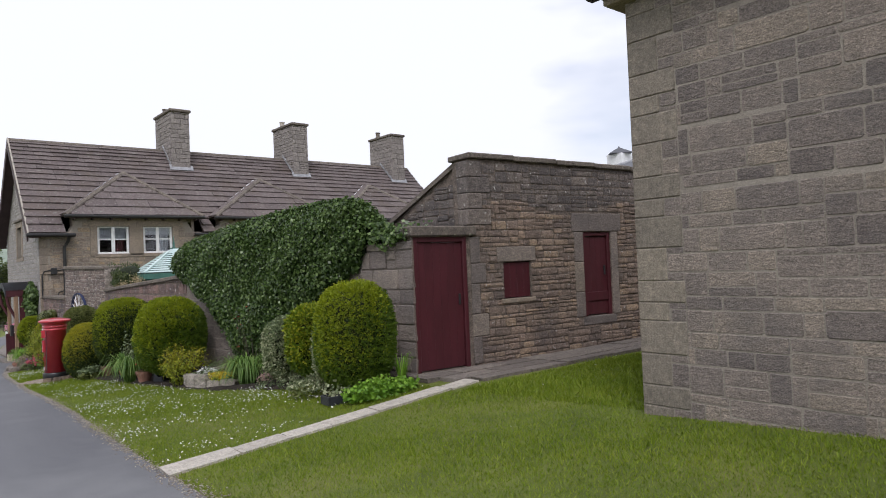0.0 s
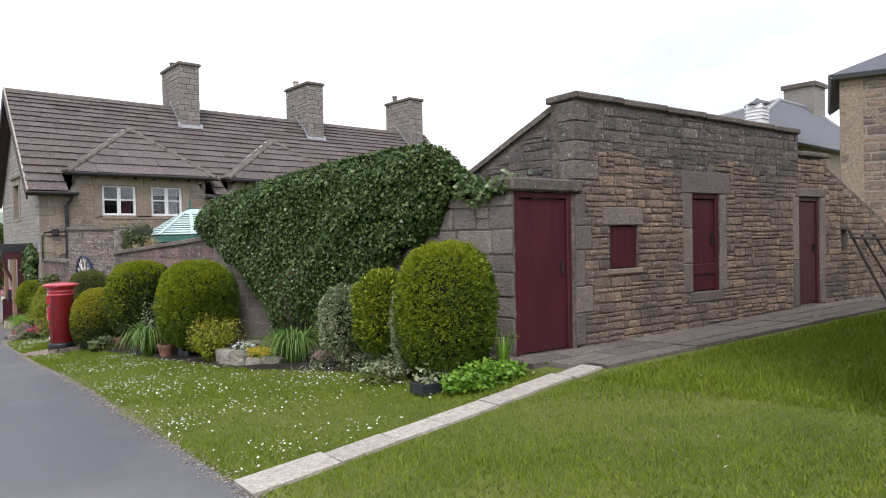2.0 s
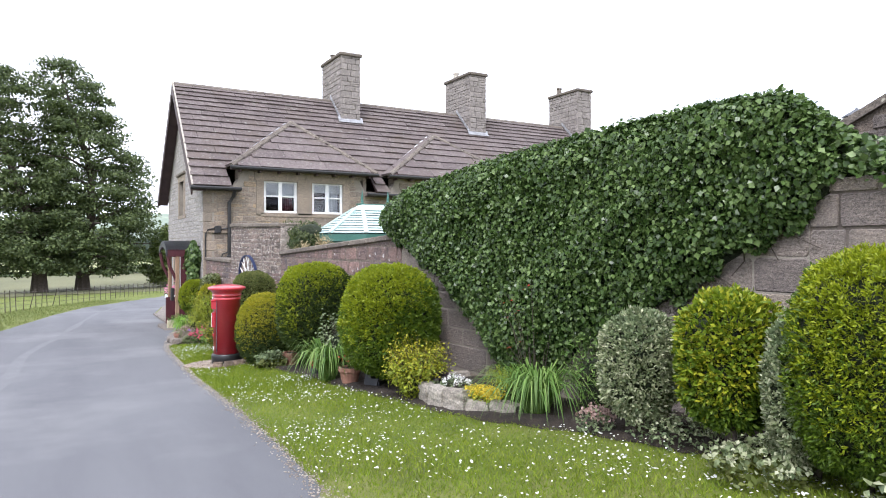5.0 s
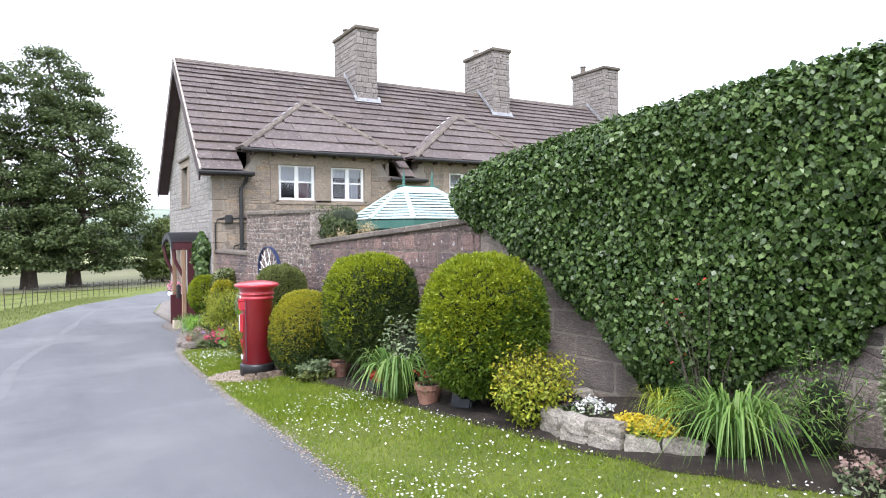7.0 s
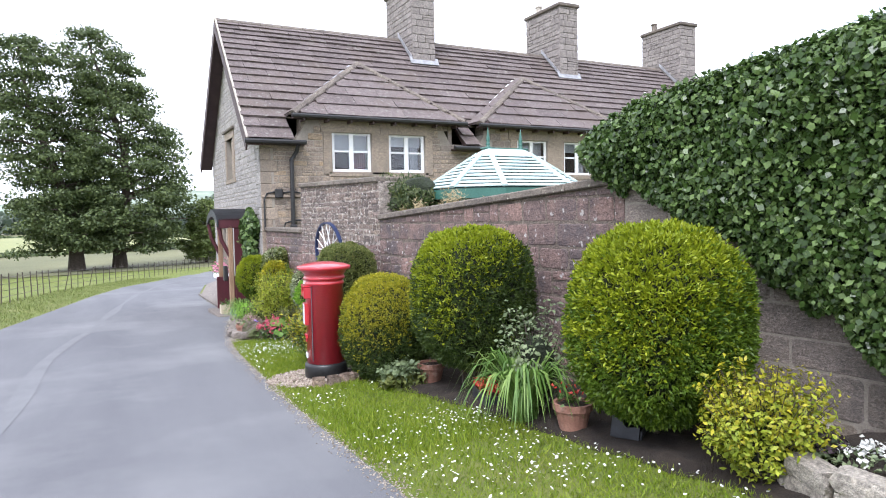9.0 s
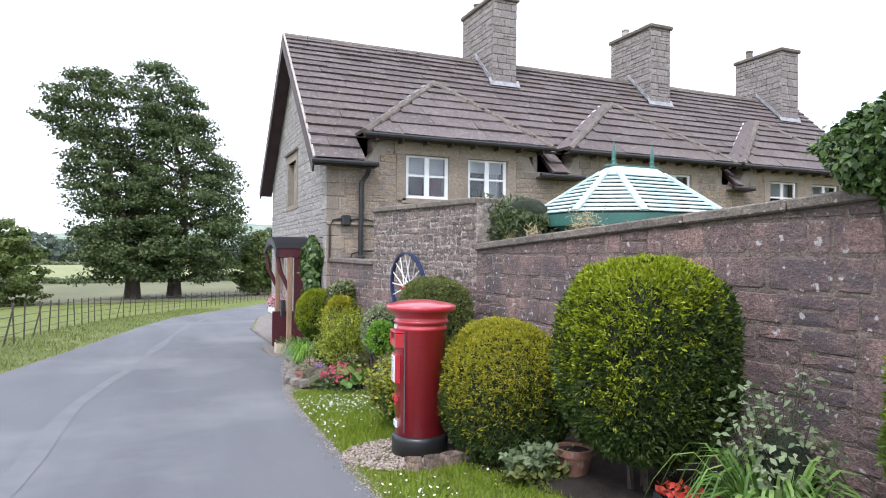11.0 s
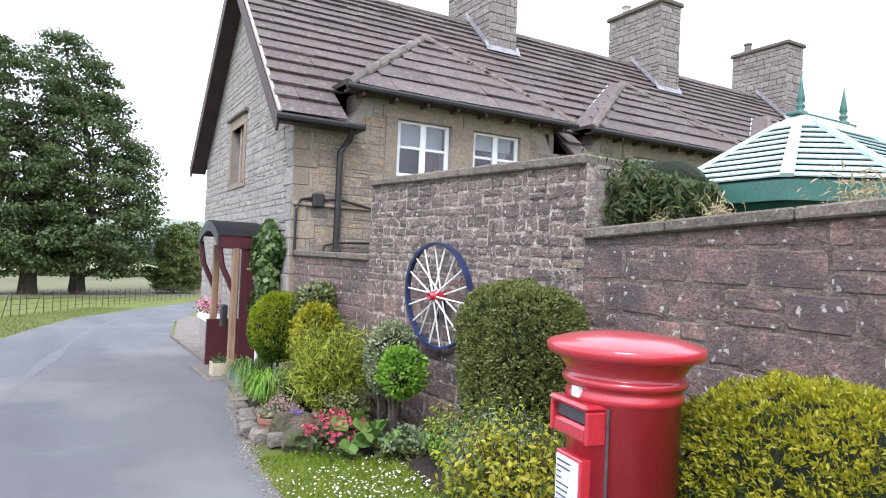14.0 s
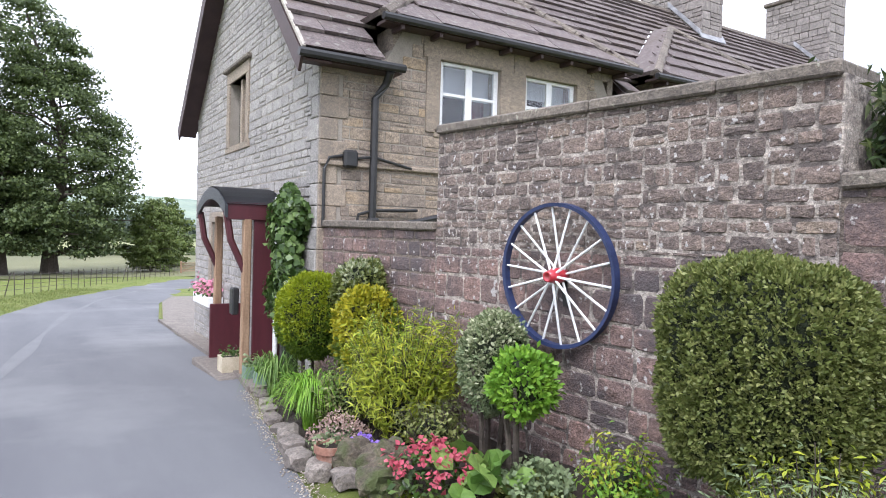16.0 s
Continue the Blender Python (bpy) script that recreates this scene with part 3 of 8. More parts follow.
LONG_TOP = lambda y: float(np.interp(y, [4.0, 8, 12, 16.7], [2.5, 2.36, 2.08, 1.80]))
garden_run("wall_garden_near", 5.0, 11.3, LONG_TOP, "grey squared-stone garden wall under the ivy", 2, (0.22, 0.34), (0.45, 0.95), 9.5, units=UNITS_ASHLAR, stone=M_ASHLAR, core=M_MORTAR_L, gap=0.009, proud=0.008)
garden_run("wall_garden_far", 11.3, 16.68, LONG_TOP, "weathered red sandstone garden wall with flat coping", 3, (0.17, 0.30), (0.24, 0.52), 13.5, gap=0.011, proud=0.009, core=M_SHEDJOINT)
garden_run("wall_high", 16.68, 20.5, lambda y: 2.43 + 0.022 * (y - 16.68), "higher stretch of rough rubble stone garden wall", 5, (0.08, 0.16), (0.11, 0.30), 18.6, units=UNITS_HIGH, stone=M_HIGH, core=M_JOINT, gap=0.013, proud=0.008, foot=1.30)
garden_run("wall_garden_end", 20.5, 23.15, lambda y: 1.54 + 0.01 * (y - 20.5), "low rubble stone wall joining the house corner", 8, (0.16, 0.26), (0.22, 0.5), 21.5, gap=0.011, proud=0.009, core=M_SHEDJOINT)

# ---- the shed ----
SHED = frame_at(0.306, 3.85, 0, 1, -0.106)
shed_low = lambda u: 0.6 + 0.012 * u
DOORS = [(0.02, 0.94, 0.60, 2.50), (3.36, 4.03, 1.13, 2.55), (6.32, 7.02, 0.72, 2.56)]
HATCH = (1.62, 2.18, 1.54, 2.10)
shed = thing("shed", 1.3, 3.74, 0.6, "lean-to rubble stone outbuilding with maroon doors", "outbuilding", kind="structure")
shed_high = lambda u: 2.52 if u < 1.02 else (3.72 - 0.012 * (u - 1.02) if u < 6.3 else 3.05)
holes = [*DOORS, HATCH]


def shed_front():
    bm = wall_body(SHED, 1.0, 0.4, shed_low, lambda u: 2.51, [DOORS[0]], 1)
    part("door_wall", bm, M_SHEDJOINT, shed)
    M2 = SHED @ Matrix.Translation((1.06, 0, 0))
    sub = [(a - 1.06, b - 1.06, c, d) for a, b, c, d in (DOORS[1], HATCH)]
    part("front_wall", wall_body(M2, 5.24, 0.45, lambda u: 0.62, lambda u: 3.66, sub, 1), M_SHEDJOINT, shed)
    M3 = SHED @ Matrix.Translation((6.3, 0.02, 0))
    part("end_wall", wall_body(M3, 4.3, 0.45, lambda u: 0.68, lambda u: 3.25 if u < 1.0 else 3.1 - 0.42 * (u - 1.0), [(0.02, 0.72, 0.72, 2.56), (1.5, 1.75, 1.6, 2.0)], 8), M_SHEDJOINT, shed)
    lintels = [(3.1, 4.3, 2.55, 2.86), (1.5, 2.28, 2.10, 2.34), (6.25, 7.1, 2.56, 2.72)]
    jambs = [(3.14, 3.36, 1.13, 1.55), (3.14, 3.36, 1.55, 2.05), (3.14, 3.36, 2.05, 2.55), (4.03, 4.2, 1.13, 2.55), (3.3, 4.1, 0.98, 1.13), (1.0, 1.16, 0.62, 1.02), (1.0, 1.3, 1.02, 1.35), (1.0, 1.16, 1.35, 1.8), (1.0, 1.28, 1.8, 2.1), (1.0, 1.18, 2.1, 2.5), (7.02, 7.2, 0.72, 2.56), (6.1, 6.3, 0.72, 1.5), (6.1, 6.3, 1.5, 2.56)]
    for a, b, c, d in lintels + jambs:
        part("dressed_stone", box(a + 0.004, b - 0.004, -0.014, 0.2, c + 0.004, d - 0.004, 0.010, SHED), M_ASHLAR, shed)
    zq, kq = 2.67, 0
    while zq < 3.6:
        zt = min(zq + 0.24, 3.645)
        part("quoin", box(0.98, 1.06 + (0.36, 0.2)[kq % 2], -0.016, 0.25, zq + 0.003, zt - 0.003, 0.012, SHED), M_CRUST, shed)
        jambs.append((0.98, 1.06 + (0.36, 0.2)[kq % 2], zq, zt))
        zq += 0.24
        kq += 1
    block = holes + lintels + jambs
    sub2 = [(a - 1.06, b - 1.06, c, d) for a, b, c, d in block]
    st = rubble(M2, 5.22, lambda u: 0.62, lambda u: 2.95 + 0.12 * math.sin(u * 2.3), (0.045, 0.15), (0.09, 0.36), sub2, 11, 0.018, gap=0.009)
    lay_stones("stone", UNITS_RUBBLE, st, shed, M_RUBBLE, 1.8)
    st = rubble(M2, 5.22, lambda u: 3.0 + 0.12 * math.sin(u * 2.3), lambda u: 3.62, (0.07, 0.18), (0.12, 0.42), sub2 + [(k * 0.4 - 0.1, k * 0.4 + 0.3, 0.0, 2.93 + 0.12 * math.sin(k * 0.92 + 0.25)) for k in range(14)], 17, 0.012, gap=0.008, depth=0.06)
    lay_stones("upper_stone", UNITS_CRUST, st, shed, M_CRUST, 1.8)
    sub3 = [(a - 6.3, b - 6.3, c, d) for a, b, c, d in block] + [(1.5, 1.75, 1.6, 2.0)]
    st = rubble(M3, 4.28, lambda u: 0.68, lambda u: 3.22 if u < 1.0 else 3.06 - 0.42 * (u - 1.0), (0.07, 0.18), (0.12, 0.4), sub3, 12, 0.02)
    lay_stones("stone", UNITS_RUBBLE, st, shed, M_RUBBLE, 0.0, 120)
    # coping along the front and down the gable
    for k in range(6):
        a, b = 1.0 + k * 0.9, min(1.0 + (k + 1) * 0.9, 6.32)
        part("coping_stone", box(a + 0.005, b - 0.005, -0.05, 0.5, 3.665 - 0.012 * k, 3.75 - 0.012 * k, 0.015, SHED), M_COPING, shed)
    part("wing_coping", box(6.32, 7.3, -0.04, 0.5, 3.25, 3.33, 0.015, SHED), M_COPING, shed)
    # gable towards the garden
    G = frame_at(1.36, 8.6, 0, 0.03, -1)
    gh = lambda u: float(np.interp(4.86 - u, [0, 0.25, 4.86], [3.72, 3.70, 1.55]))
    part("gable_wall", wall_body(G, 4.44, 0.4, lambda u: 0.5, gh, (), 12), M_SHEDJOINT, shed)
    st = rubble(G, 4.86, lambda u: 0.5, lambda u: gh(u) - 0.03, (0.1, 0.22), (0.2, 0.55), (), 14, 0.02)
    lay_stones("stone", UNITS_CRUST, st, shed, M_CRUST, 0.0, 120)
    for k in range(6):
        u0, u1 = 0.2 + k * 0.74, 0.2 + (k + 1) * 0.74
        bm = slab([G @ Vector(p) for p in ((u0, -0.05, gh(u0) + 0.07), (u1 - 0.01, -0.05, gh(u1) + 0.07), (u1 - 0.01, 0.4, gh(u1) + 0.07), (u0, 0.4, gh(u0) + 0.07))], 0.07)
        part("gable_coping", bm, M_COPING, shed)
    bm = slab([SHED @ Vector(p) for p in ((1.4, 0.4, 3.40), (6.3, 0.4, 3.40), (6.3, 4.8, 1.3), (1.4, 4.8, 1.3))], 0.12)
    part("roof", bm, M_WELSH, shed)
    part("back_wall", box(1.1, 6.3, 4.5, 4.8, 0.2, 1.4, 0, SHED), M_SHEDJOINT, shed)


shed_front()


def plank_door(name, o, inset, planks, label, ledge=False):
    a, b, c, d = o
    th = thing(name, *(SHED @ Vector(((a + b) / 2, inset, c))), label, "door", "maroon outbuilding doors", "structure")
    fr = 0.07
    for q in ((a, a + fr, c, d), (b - fr, b, c, d), (a + fr, b - fr, d - fr, d)):
        part("frame", box(q[0], q[1], inset - 0.03, inset + 0.08, q[2], q[3], 0.006, SHED), M_MAROON, th)
    w = (b - a - 2 * fr - 0.02) / planks
    for k in range(planks):
        part("plank", box(a + fr + 0.01 + k * w + 0.0008, a + fr + 0.01 + (k + 1) * w - 0.0008, inset, inset + 0.045, c + 0.02, d - fr - 0.01, 0.002, SHED), M_MAROON, th)
    if ledge:
        part("rail", box(a + fr, b - fr, inset - 0.02, inset, c + 0.25, c + 0.4, 0.005, SHED), M_MAROON, th)
    part("handle", box(b - fr - 0.09, b - fr - 0.065, inset - 0.035, inset, c + (d - c) * 0.48, c + (d - c) * 0.48 + 0.16, 0.006, SHED), M_BLACK, th, "black iron handle")
    return th


plank_door("door_1", DOORS[0], 0.035, 6, "closed maroon boarded door in a stone wall")
plank_door("door_2", DOORS[1], 0.05, 4, "closed maroon boarded door above a stone sill", True)
plank_door("door_3", DOORS[2], 0.05, 4, "closed narrow maroon boarded door")


def hatch():
    a, b, c, d = HATCH
    th = thing("hatch", *(SHED @ Vector(((a + b) / 2, 0.1, c))), "square maroon boarded hatch in a rubble wall", "hatch", kind="structure")
    for k in range(4):
        w = (b - a - 0.02) / 4
        part("plank", box(a + 0.01 + k * w, a + 0.007 + (k + 1) * w, 0.025, 0.065, c + 0.01, d - 0.01, 0.004, SHED), M_MAROON, th)
    part("sill", box(a - 0.06, b + 0.06, -0.03, 0.1, c - 0.07, c, 0.01, SHED), M_DRESSED, th)


hatch()
lintel = thing("door_lintel", *(SHED @ Vector((0.4, 0, 2.5))), "long dark stone lintel over a maroon door", "lintel", kind="structure")
part("lintel_stone", box(-0.04, 1.1, -0.05, 0.4, 2.51, 2.66, 0.02, SHED), M_COPING, lintel)
step = thing("door_step", *(SHED @ Vector((0.4, 0, 0.55))), "worn stone threshold below a maroon door", "step", kind="structure")
part("step_stone", box(-0.05, 1.05, -0.1, 0.3, 0.36, 0.595, 0.02, SHED), M_FLAG, step)
# the pier beside the door, built of large squared stones
pier = thing("wall_pier", 0.25, 4.2, 0.5, "squared stone pier ending the garden wall", "wall", kind="structure")
a_ = wall_pt(5.0)
PM = frame_at(a_.x, a_.y, 0, -WU.x, -WU.y)
part("core", wall_body(PM, 1.12, 0.42, lambda u: 0.4, lambda u: 2.44, (), 1), M_MORTAR, pier)
lay_stones("stone", UNITS_ASHLAR, courses(PM, 1.16, lambda u: 0.45, lambda u: 2.46, (0.2, 0.3), (0.3, 0.62), seed=21, proud=0.02, quoin=None), pier, M_ASHLAR, 1.0)

# ---- near building ----
nb = thing("stone_building", 0, -0.02, 0.68, "squared sandstone building with broad quoins", "building")
NBM = frame_at(-0.09, -0.01, 0, 0.0, -1)
nbl = lambda u: 0.68 + 0.05 * u
part("wall", wall_body(NBM, 12.0, 0.5, nbl, lambda u: 4.42, (), 4), M_MORTAR_L, nb)
NBN = frame_at(9.0, -0.01, 0, -1, 0)
part("wall", wall_body(NBN, 8.59, 0.5, lambda u: 0.6, lambda u: 4.42, (), 4), M_MORTAR_L, nb)
quoins, zq = [], 0.62
while zq < 4.3:
    zt = min(4.41, zq + 0.24 + 0.08 * math.sin(zq * 7))
    quoins.append((0.0, (0.3, 0.46)[len(quoins) % 2], zq, zt))
    zq = zt
for a, b, c, d in quoins:
    part("quoin", box(a + 0.002, b - 0.004, -0.012, 0.1, c + 0.003, d - 0.003, 0.008, NBM), M_QUOIN, nb)
st = rubble(NBM, 7.5, nbl, lambda u: 4.41, (0.10, 0.30), (0.2, 0.62), quoins, seed=31, proud=0.008, gap=0.007, band=(0.3, 0.6), panel=(0.7, 1.6))
lay_stones("stone", UNITS_ASHLAR, st, nb, M_ASHLAR, 0.5)
st = courses(NBN, 8.98, lambda u: 0.6, lambda u: 4.41, (0.14, 0.26), (0.3, 0.7), seed=32, proud=0.012, gap=0.008)
joined_pieces("side_stones", UNITS_ASHLAR, [q[0] for q in st], nb, M_ASHLAR)
part("eaves_course", box(-0.22, 9.2, -12, 0.14, 4.42, 4.54, 0.01), M_DRESSED, nb)
part("gutter", box(-0.34, -0.22, -12, 0.26, 4.48, 4.60, 0.02), M_BLACK, nb)
for tri_ in (((-0.4, 0.3, 4.58), (-0.4, -12, 4.58), (4.5, -8, 7.4), (4.5, -4, 7.4)), ((9.2, 0.3, 4.58), (-0.4, 0.3, 4.58), (4.5, -4, 7.4)), ((9.2, -12, 4.58), (9.2, 0.3, 4.58), (4.5, -4, 7.4), (4.5, -8, 7.4))):
    part("roof", slab(tri_[::-1], 0.08), M_WELSH, nb)

# ---- the house ----
house = thing("house", -1.18, 23.1, -0.72, "two-storey sandstone estate house with a stone-slated roof", "house")
HF = frame_at(-1.18, 23.12, 0, 1, 0)
HG = frame_at(-1.18, 30.8, 0, 0, -1)
HX1 = 17.6
WINS = [(0.67, 1.76), (2.26, 3.34), (6.4, 7.5), (8.13, 9.24), (12.3, 13.45), (14.1, 15.3)]
WZ = (2.97, 3.98)
DORM = [(-0.42, 4.5, 2.14), (4.95, 10.7, 7.95), (10.9, 16.75, 13.95)]
wopen = [(a + 1.18, b + 1.18, *WZ) for a, b in WINS]
hl = lambda u: road_z(23) - 0.2


def front_top(u):
    x = u - 1.18
    return 4.36 if any(a + 0.42 <= x <= b - 0.42 for a, b, _ in DORM) else 3.78


part("front_wall", wall_body(HF, HX1 + 1.18, 0.45, hl, front_top, wopen, 60), M_MORTAR_L, house)
gtop = lambda u: 7.53 - abs(u - 3.8) * 0.94
gopen = [(2.95, 4.1, 2.99, 4.2), (1.65, 2.4, 0.0, 1.55)]
part("gable_wall", wall_body(HG, 7.66, 0.45, lambda u: road_z(30) - 0.2, gtop, gopen, 24), M_MORTAR_L, house)
part("back_wall", box(-0.7, HX1, 30.3, 30.8, -1.4, 3.8), M_HOUSE, house)
part("end_wall", wall_body(frame_at(HX1, 23.2, 0, 0, 1), 7.5, 0.4, hl, lambda u: 7.5 - abs(u - 3.8) * 0.975, (), 16), M_HOUSE, house)
part("upper_floor", box(-0.7, HX1 - 0.4, 23.6, 30.3, 2.1, 2.25), M_DARK, house)
surr = []
for k in range(3):
    a, b = WINS[2 * k][0] + 1.18, WINS[2 * k + 1][1] + 1.18
    m1, m2 = WINS[2 * k][1] + 1.18, WINS[2 * k + 1][0] + 1.18
    surr += [(a - 0.24, a, 2.9, 4.0), (b, b + 0.24, 2.9, 4.0), (m1, m2, 2.9, 4.0), (a - 0.3, (m1 + m2) / 2, 3.98, 4.36), ((m1 + m2) / 2, b + 0.3, 3.98, 4.36), (a - 0.1, b + 0.1, 2.84, 2.97)]
for a, b, c, d in surr:
    part("dressed_stone", box(a + 0.003, b - 0.003, -0.03, 0.3, c + 0.002, d - 0.002, 0.008, HF), M_DRESSED, house)
st = courses(HF, 18.7, lambda u: 0.6, lambda u: front_top(u) - 0.02, (0.10, 0.2), (0.2, 0.5), wopen + surr + [(0, 0.32, -1, 4)], 41, 0.014, gap=0.009)
lay_stones("stone", UNITS_HOUSE, st, house, M_HOUSE, 1.0)
z_, k_ = -0.9, 0
while z_ < 3.7:
    part("quoin", box(0.002, (0.26, 0.4)[k_ % 2], -0.022, 0.2, z_ + 0.004, z_ + 0.29, 0.01, HF), M_DRESSED, house)
    part("quoin", box(7.68 - (0.4, 0.26)[k_ % 2], 7.665, -0.02, 0.2, z_ + 0.004, z_ + 0.29, 0.01, HG), M_GABLE, house)
    z_ += 0.295
    k_ += 1
gs = [(2.75, 2.95, 2.95, 4.2), (4.1, 4.3, 2.95, 4.2), (2.75, 4.3, 4.2, 4.42), (2.7, 4.35, 2.87, 2.99), (1.45, 1.65, 0.0, 1.55), (2.4, 2.6, 0.0, 1.55), (1.45, 2.6, 1.55, 1.75)]
st = courses(HG, 7.4, lambda u: -0.9, lambda u: gtop(u) - 0.05, (0.10, 0.19), (0.2, 0.5), gopen + gs, 42, 0.014, gap=0.009)
lay_stones("stone", UNITS_GABLE, st, house, M_GABLE, 6.5)
for a, b, c, d in gs:
    part("dressed_stone", box(a + 0.003, b - 0.003, -0.03, 0.3, c, d, 0.008, HG), M_DRESSED, house)
part("drip_mould", box(2.66, 4.4, -0.1, 0.1, 4.42, 4.5, 0.02, HG), M_COPING, house)
part("string_course", box(0.0, 4.2, -0.06, 0.05, 2.3, 2.37, 0.015, HF), M_DRESSED, house)
# gable end windows
for a, b, c, d in gopen:
    part("mullion", box((a + b) / 2 - 0.06, (a + b) / 2 + 0.06, 0.05, 0.2, c, d, 0.01, HG), M_DRESSED, house)
    part("gable_glass", box(a, b, 0.17, 0.185, c, d, 0, HG), M_GLASS, house)
    part("room_back", box(a - 0.3, b + 0.3, 0.8, 0.85, c - 0.3, d + 0.3, 0, HG), M_DARK, house)


def sash(a, b, i):
    w = part("window", box(a, b, 23.17, 23.22, WZ[0], WZ[0] + 0.07, 0.006), M_WHITE, house, "white-painted timber casement window")
    mid = (a + b) / 2
    for x0, x1, z0, z1 in ((a, a + 0.085, WZ[0] + 0.07, WZ[1]), (b - 0.085, b, WZ[0] + 0.07, WZ[1]), (mid - 0.06, mid + 0.06, WZ[0] + 0.07, WZ[1] - 0.05), (a + 0.085, b - 0.085, WZ[1] - 0.05, WZ[1])):
        part("frame", box(x0, x1, 23.17, 23.22, z0, z1, 0.006), M_WHITE, w)
    zm = (WZ[0] + WZ[1]) / 2 + 0.03
    for x0, x1 in ((a + 0.085, mid - 0.06), (mid + 0.06, b - 0.085)):
        part("glazing_bar", box(x0, x1, 23.175, 23.215, zm - 0.024, zm + 0.024, 0.004), M_WHITE, w)
        for z0, z1 in ((WZ[0] + 0.07, zm - 0.024), (zm + 0.024, WZ[1] - 0.05)):
            part("pane", box(x0, x1, 23.192, 23.198, z0, z1), M_GLASS, w)
    part("curtain", curtain(b - 0.4, b - 0.05, 23.5), M_CURTAIN if i % 2 == 0 else M_PALE, w, "hanging curtain behind the glass")
    # Added pale sheet: gives the upper panes their bright sky reflection by colour.
    part("reflection_sheet", box(a + 0.02, b - 0.02, 23.42, 23.43, WZ[0] + (0.55 if i % 2 == 0 else 0.72), WZ[1]), M_PALE, w, "pale sheet behind the upper panes, standing in for reflected sky")


M_CURTAIN = surface("maroon_curtain", [(0.3, (0.10, 0.02, 0.03)), (0.7, (0.2, 0.05, 0.06))], scale=8, fine=60, stretch=(8, 1, 0.3))
# Pale curtain cloth, also the colour that imitates sky reflected in the panes.
M_PALE = surface("pale_curtain_and_reflection", [(0.3, (0.5, 0.52, 0.56)), (0.7, (0.7, 0.72, 0.76))], scale=8, fine=60, stretch=(8, 1, 0.3))


def curtain(x0, x1, y):
    bm = bmesh.new()
    n = 16
    rows = [[bm.verts.new((x0 + (x1 - x0) * i / n, y + 0.025 * math.sin(i * 2.2), z)) for i in range(n + 1)] for z in (WZ[0], WZ[1])]
    for i in range(n):
        bm.faces.new((rows[0][i], rows[0][i + 1], rows[1][i + 1], rows[1][i]))
    return bm


for i, (a, b) in enumerate(WINS):
    sash(a, b, i)
part("room_back", box(-0.6, HX1 - 0.5, 25.2, 25.25, 2.25, 4.3), M_DARK, house)


# roofs
def unit_slate(seed):
    r = random.Random(seed)
    bm = bmesh.new()
    j = lambda s: r.uniform(-s, s)
    low = [(-0.5 + j(0.01), -0.5 + j(0.03), 0.1), (0.5 + j(0.01), -0.5 + j(0.03), 0.1), (0.5, 0.6, -0.9), (-0.5, 0.6, -0.9)]
    top = [(-0.5 + j(0.02), -0.5 + j(0.03), 1.0 + j(0.15)), (0.5 + j(0.02), -0.5 + j(0.03), 1.0 + j(0.15)), (0.5, 0.6, -0.3), (-0.5, 0.6, -0.3)]
    a, b = [bm.verts.new(p) for p in low], [bm.verts.new(p) for p in top]
    bm.faces.new(b)
    bm.faces.new(a[::-1])
    for i in range(4):
        bm.faces.new((a[i], a[(i + 1) % 4], b[(i + 1) % 4], b[i]))
    return bm


UNITS_SLATE = [mesh_from("slate", unit_slate(s), M_SLATE) for s in range(6)]


def slates(O, U, S, length, rise, rows, widths, inside, seed):
    """Matrices of slates on the roof plane O + u U + s S, kept where inside(u, s)."""
    r = random.Random(seed)
    U, S = Vector(U).normalized(), Vector(S).normalized()
    N = U.cross(S).normalized()
    out, s, k = [], 0.0, 0
    hs = np.linspace(1.35, 0.72, rows)
    hs = hs / hs.sum() * rise
    for h in hs:
        u = -r.uniform(0, widths[0])
        while u < length:
            w = r.uniform(*widths) * (0.8 + 0.4 * h / (rise / rows))
            u0, u1 = max(0, u), min(length, u + w)
            spans = []
            n = 12
            pts = [u0 + (u1 - u0) * (i + 0.5) / n for i in range(n)]
            ok = [inside(p, s + h * 0.55) for p in pts]
            if any(ok):
                i0, i1 = ok.index(True), n - 1 - ok[::-1].index(True)
                spans.append((u0 + (u1 - u0) * i0 / n, u0 + (u1 - u0) * (i1 + 1) / n))
            for a, b in spans:
                if b - a > 0.05:
                    c = Vector(O) + U * ((a + b) / 2) + S * (s + h / 2)
                    m = Matrix((( *U, 0), (*S, 0), (*N, 0), (0, 0, 0, 1))).transposed()
                    m = Matrix.Translation(c) @ m @ Matrix.Diagonal((b - a - 0.008, h, 0.042 * r.uniform(0.7, 1.25), 1))
                    out.append((m, (a + b) / 2, s))
            u += w
        s += h
    return out


EAVE = Vector((-1.54, 22.85, 3.74))
RIDGE_Z, RIDGE_Y = 7.63, 27.0
SLOPE = Vector((0, RIDGE_Y - 22.85, RIDGE_Z - 3.74))
RL = HX1 + 0.35 + 1.54
DZ, DPY, DPZ = 4.38, 25.08, 6.27
VY0 = 22.85 + (DZ - 3.74) / (SLOPE.z / SLOPE.y)
VY1 = 22.85 + (DPZ - 3.74) / (SLOPE.z / SLOPE.y)


def low_y(x):
    """Where the main front slope begins at x: the eave, or the valley of a dormer."""
    for a, b, c in DORM:
        if a < x < b:
            t = (x - a) / (c - a) if x < c else (b - x) / (b - c)
            return VY0 + (VY1 - VY0) * t
    return 22.85


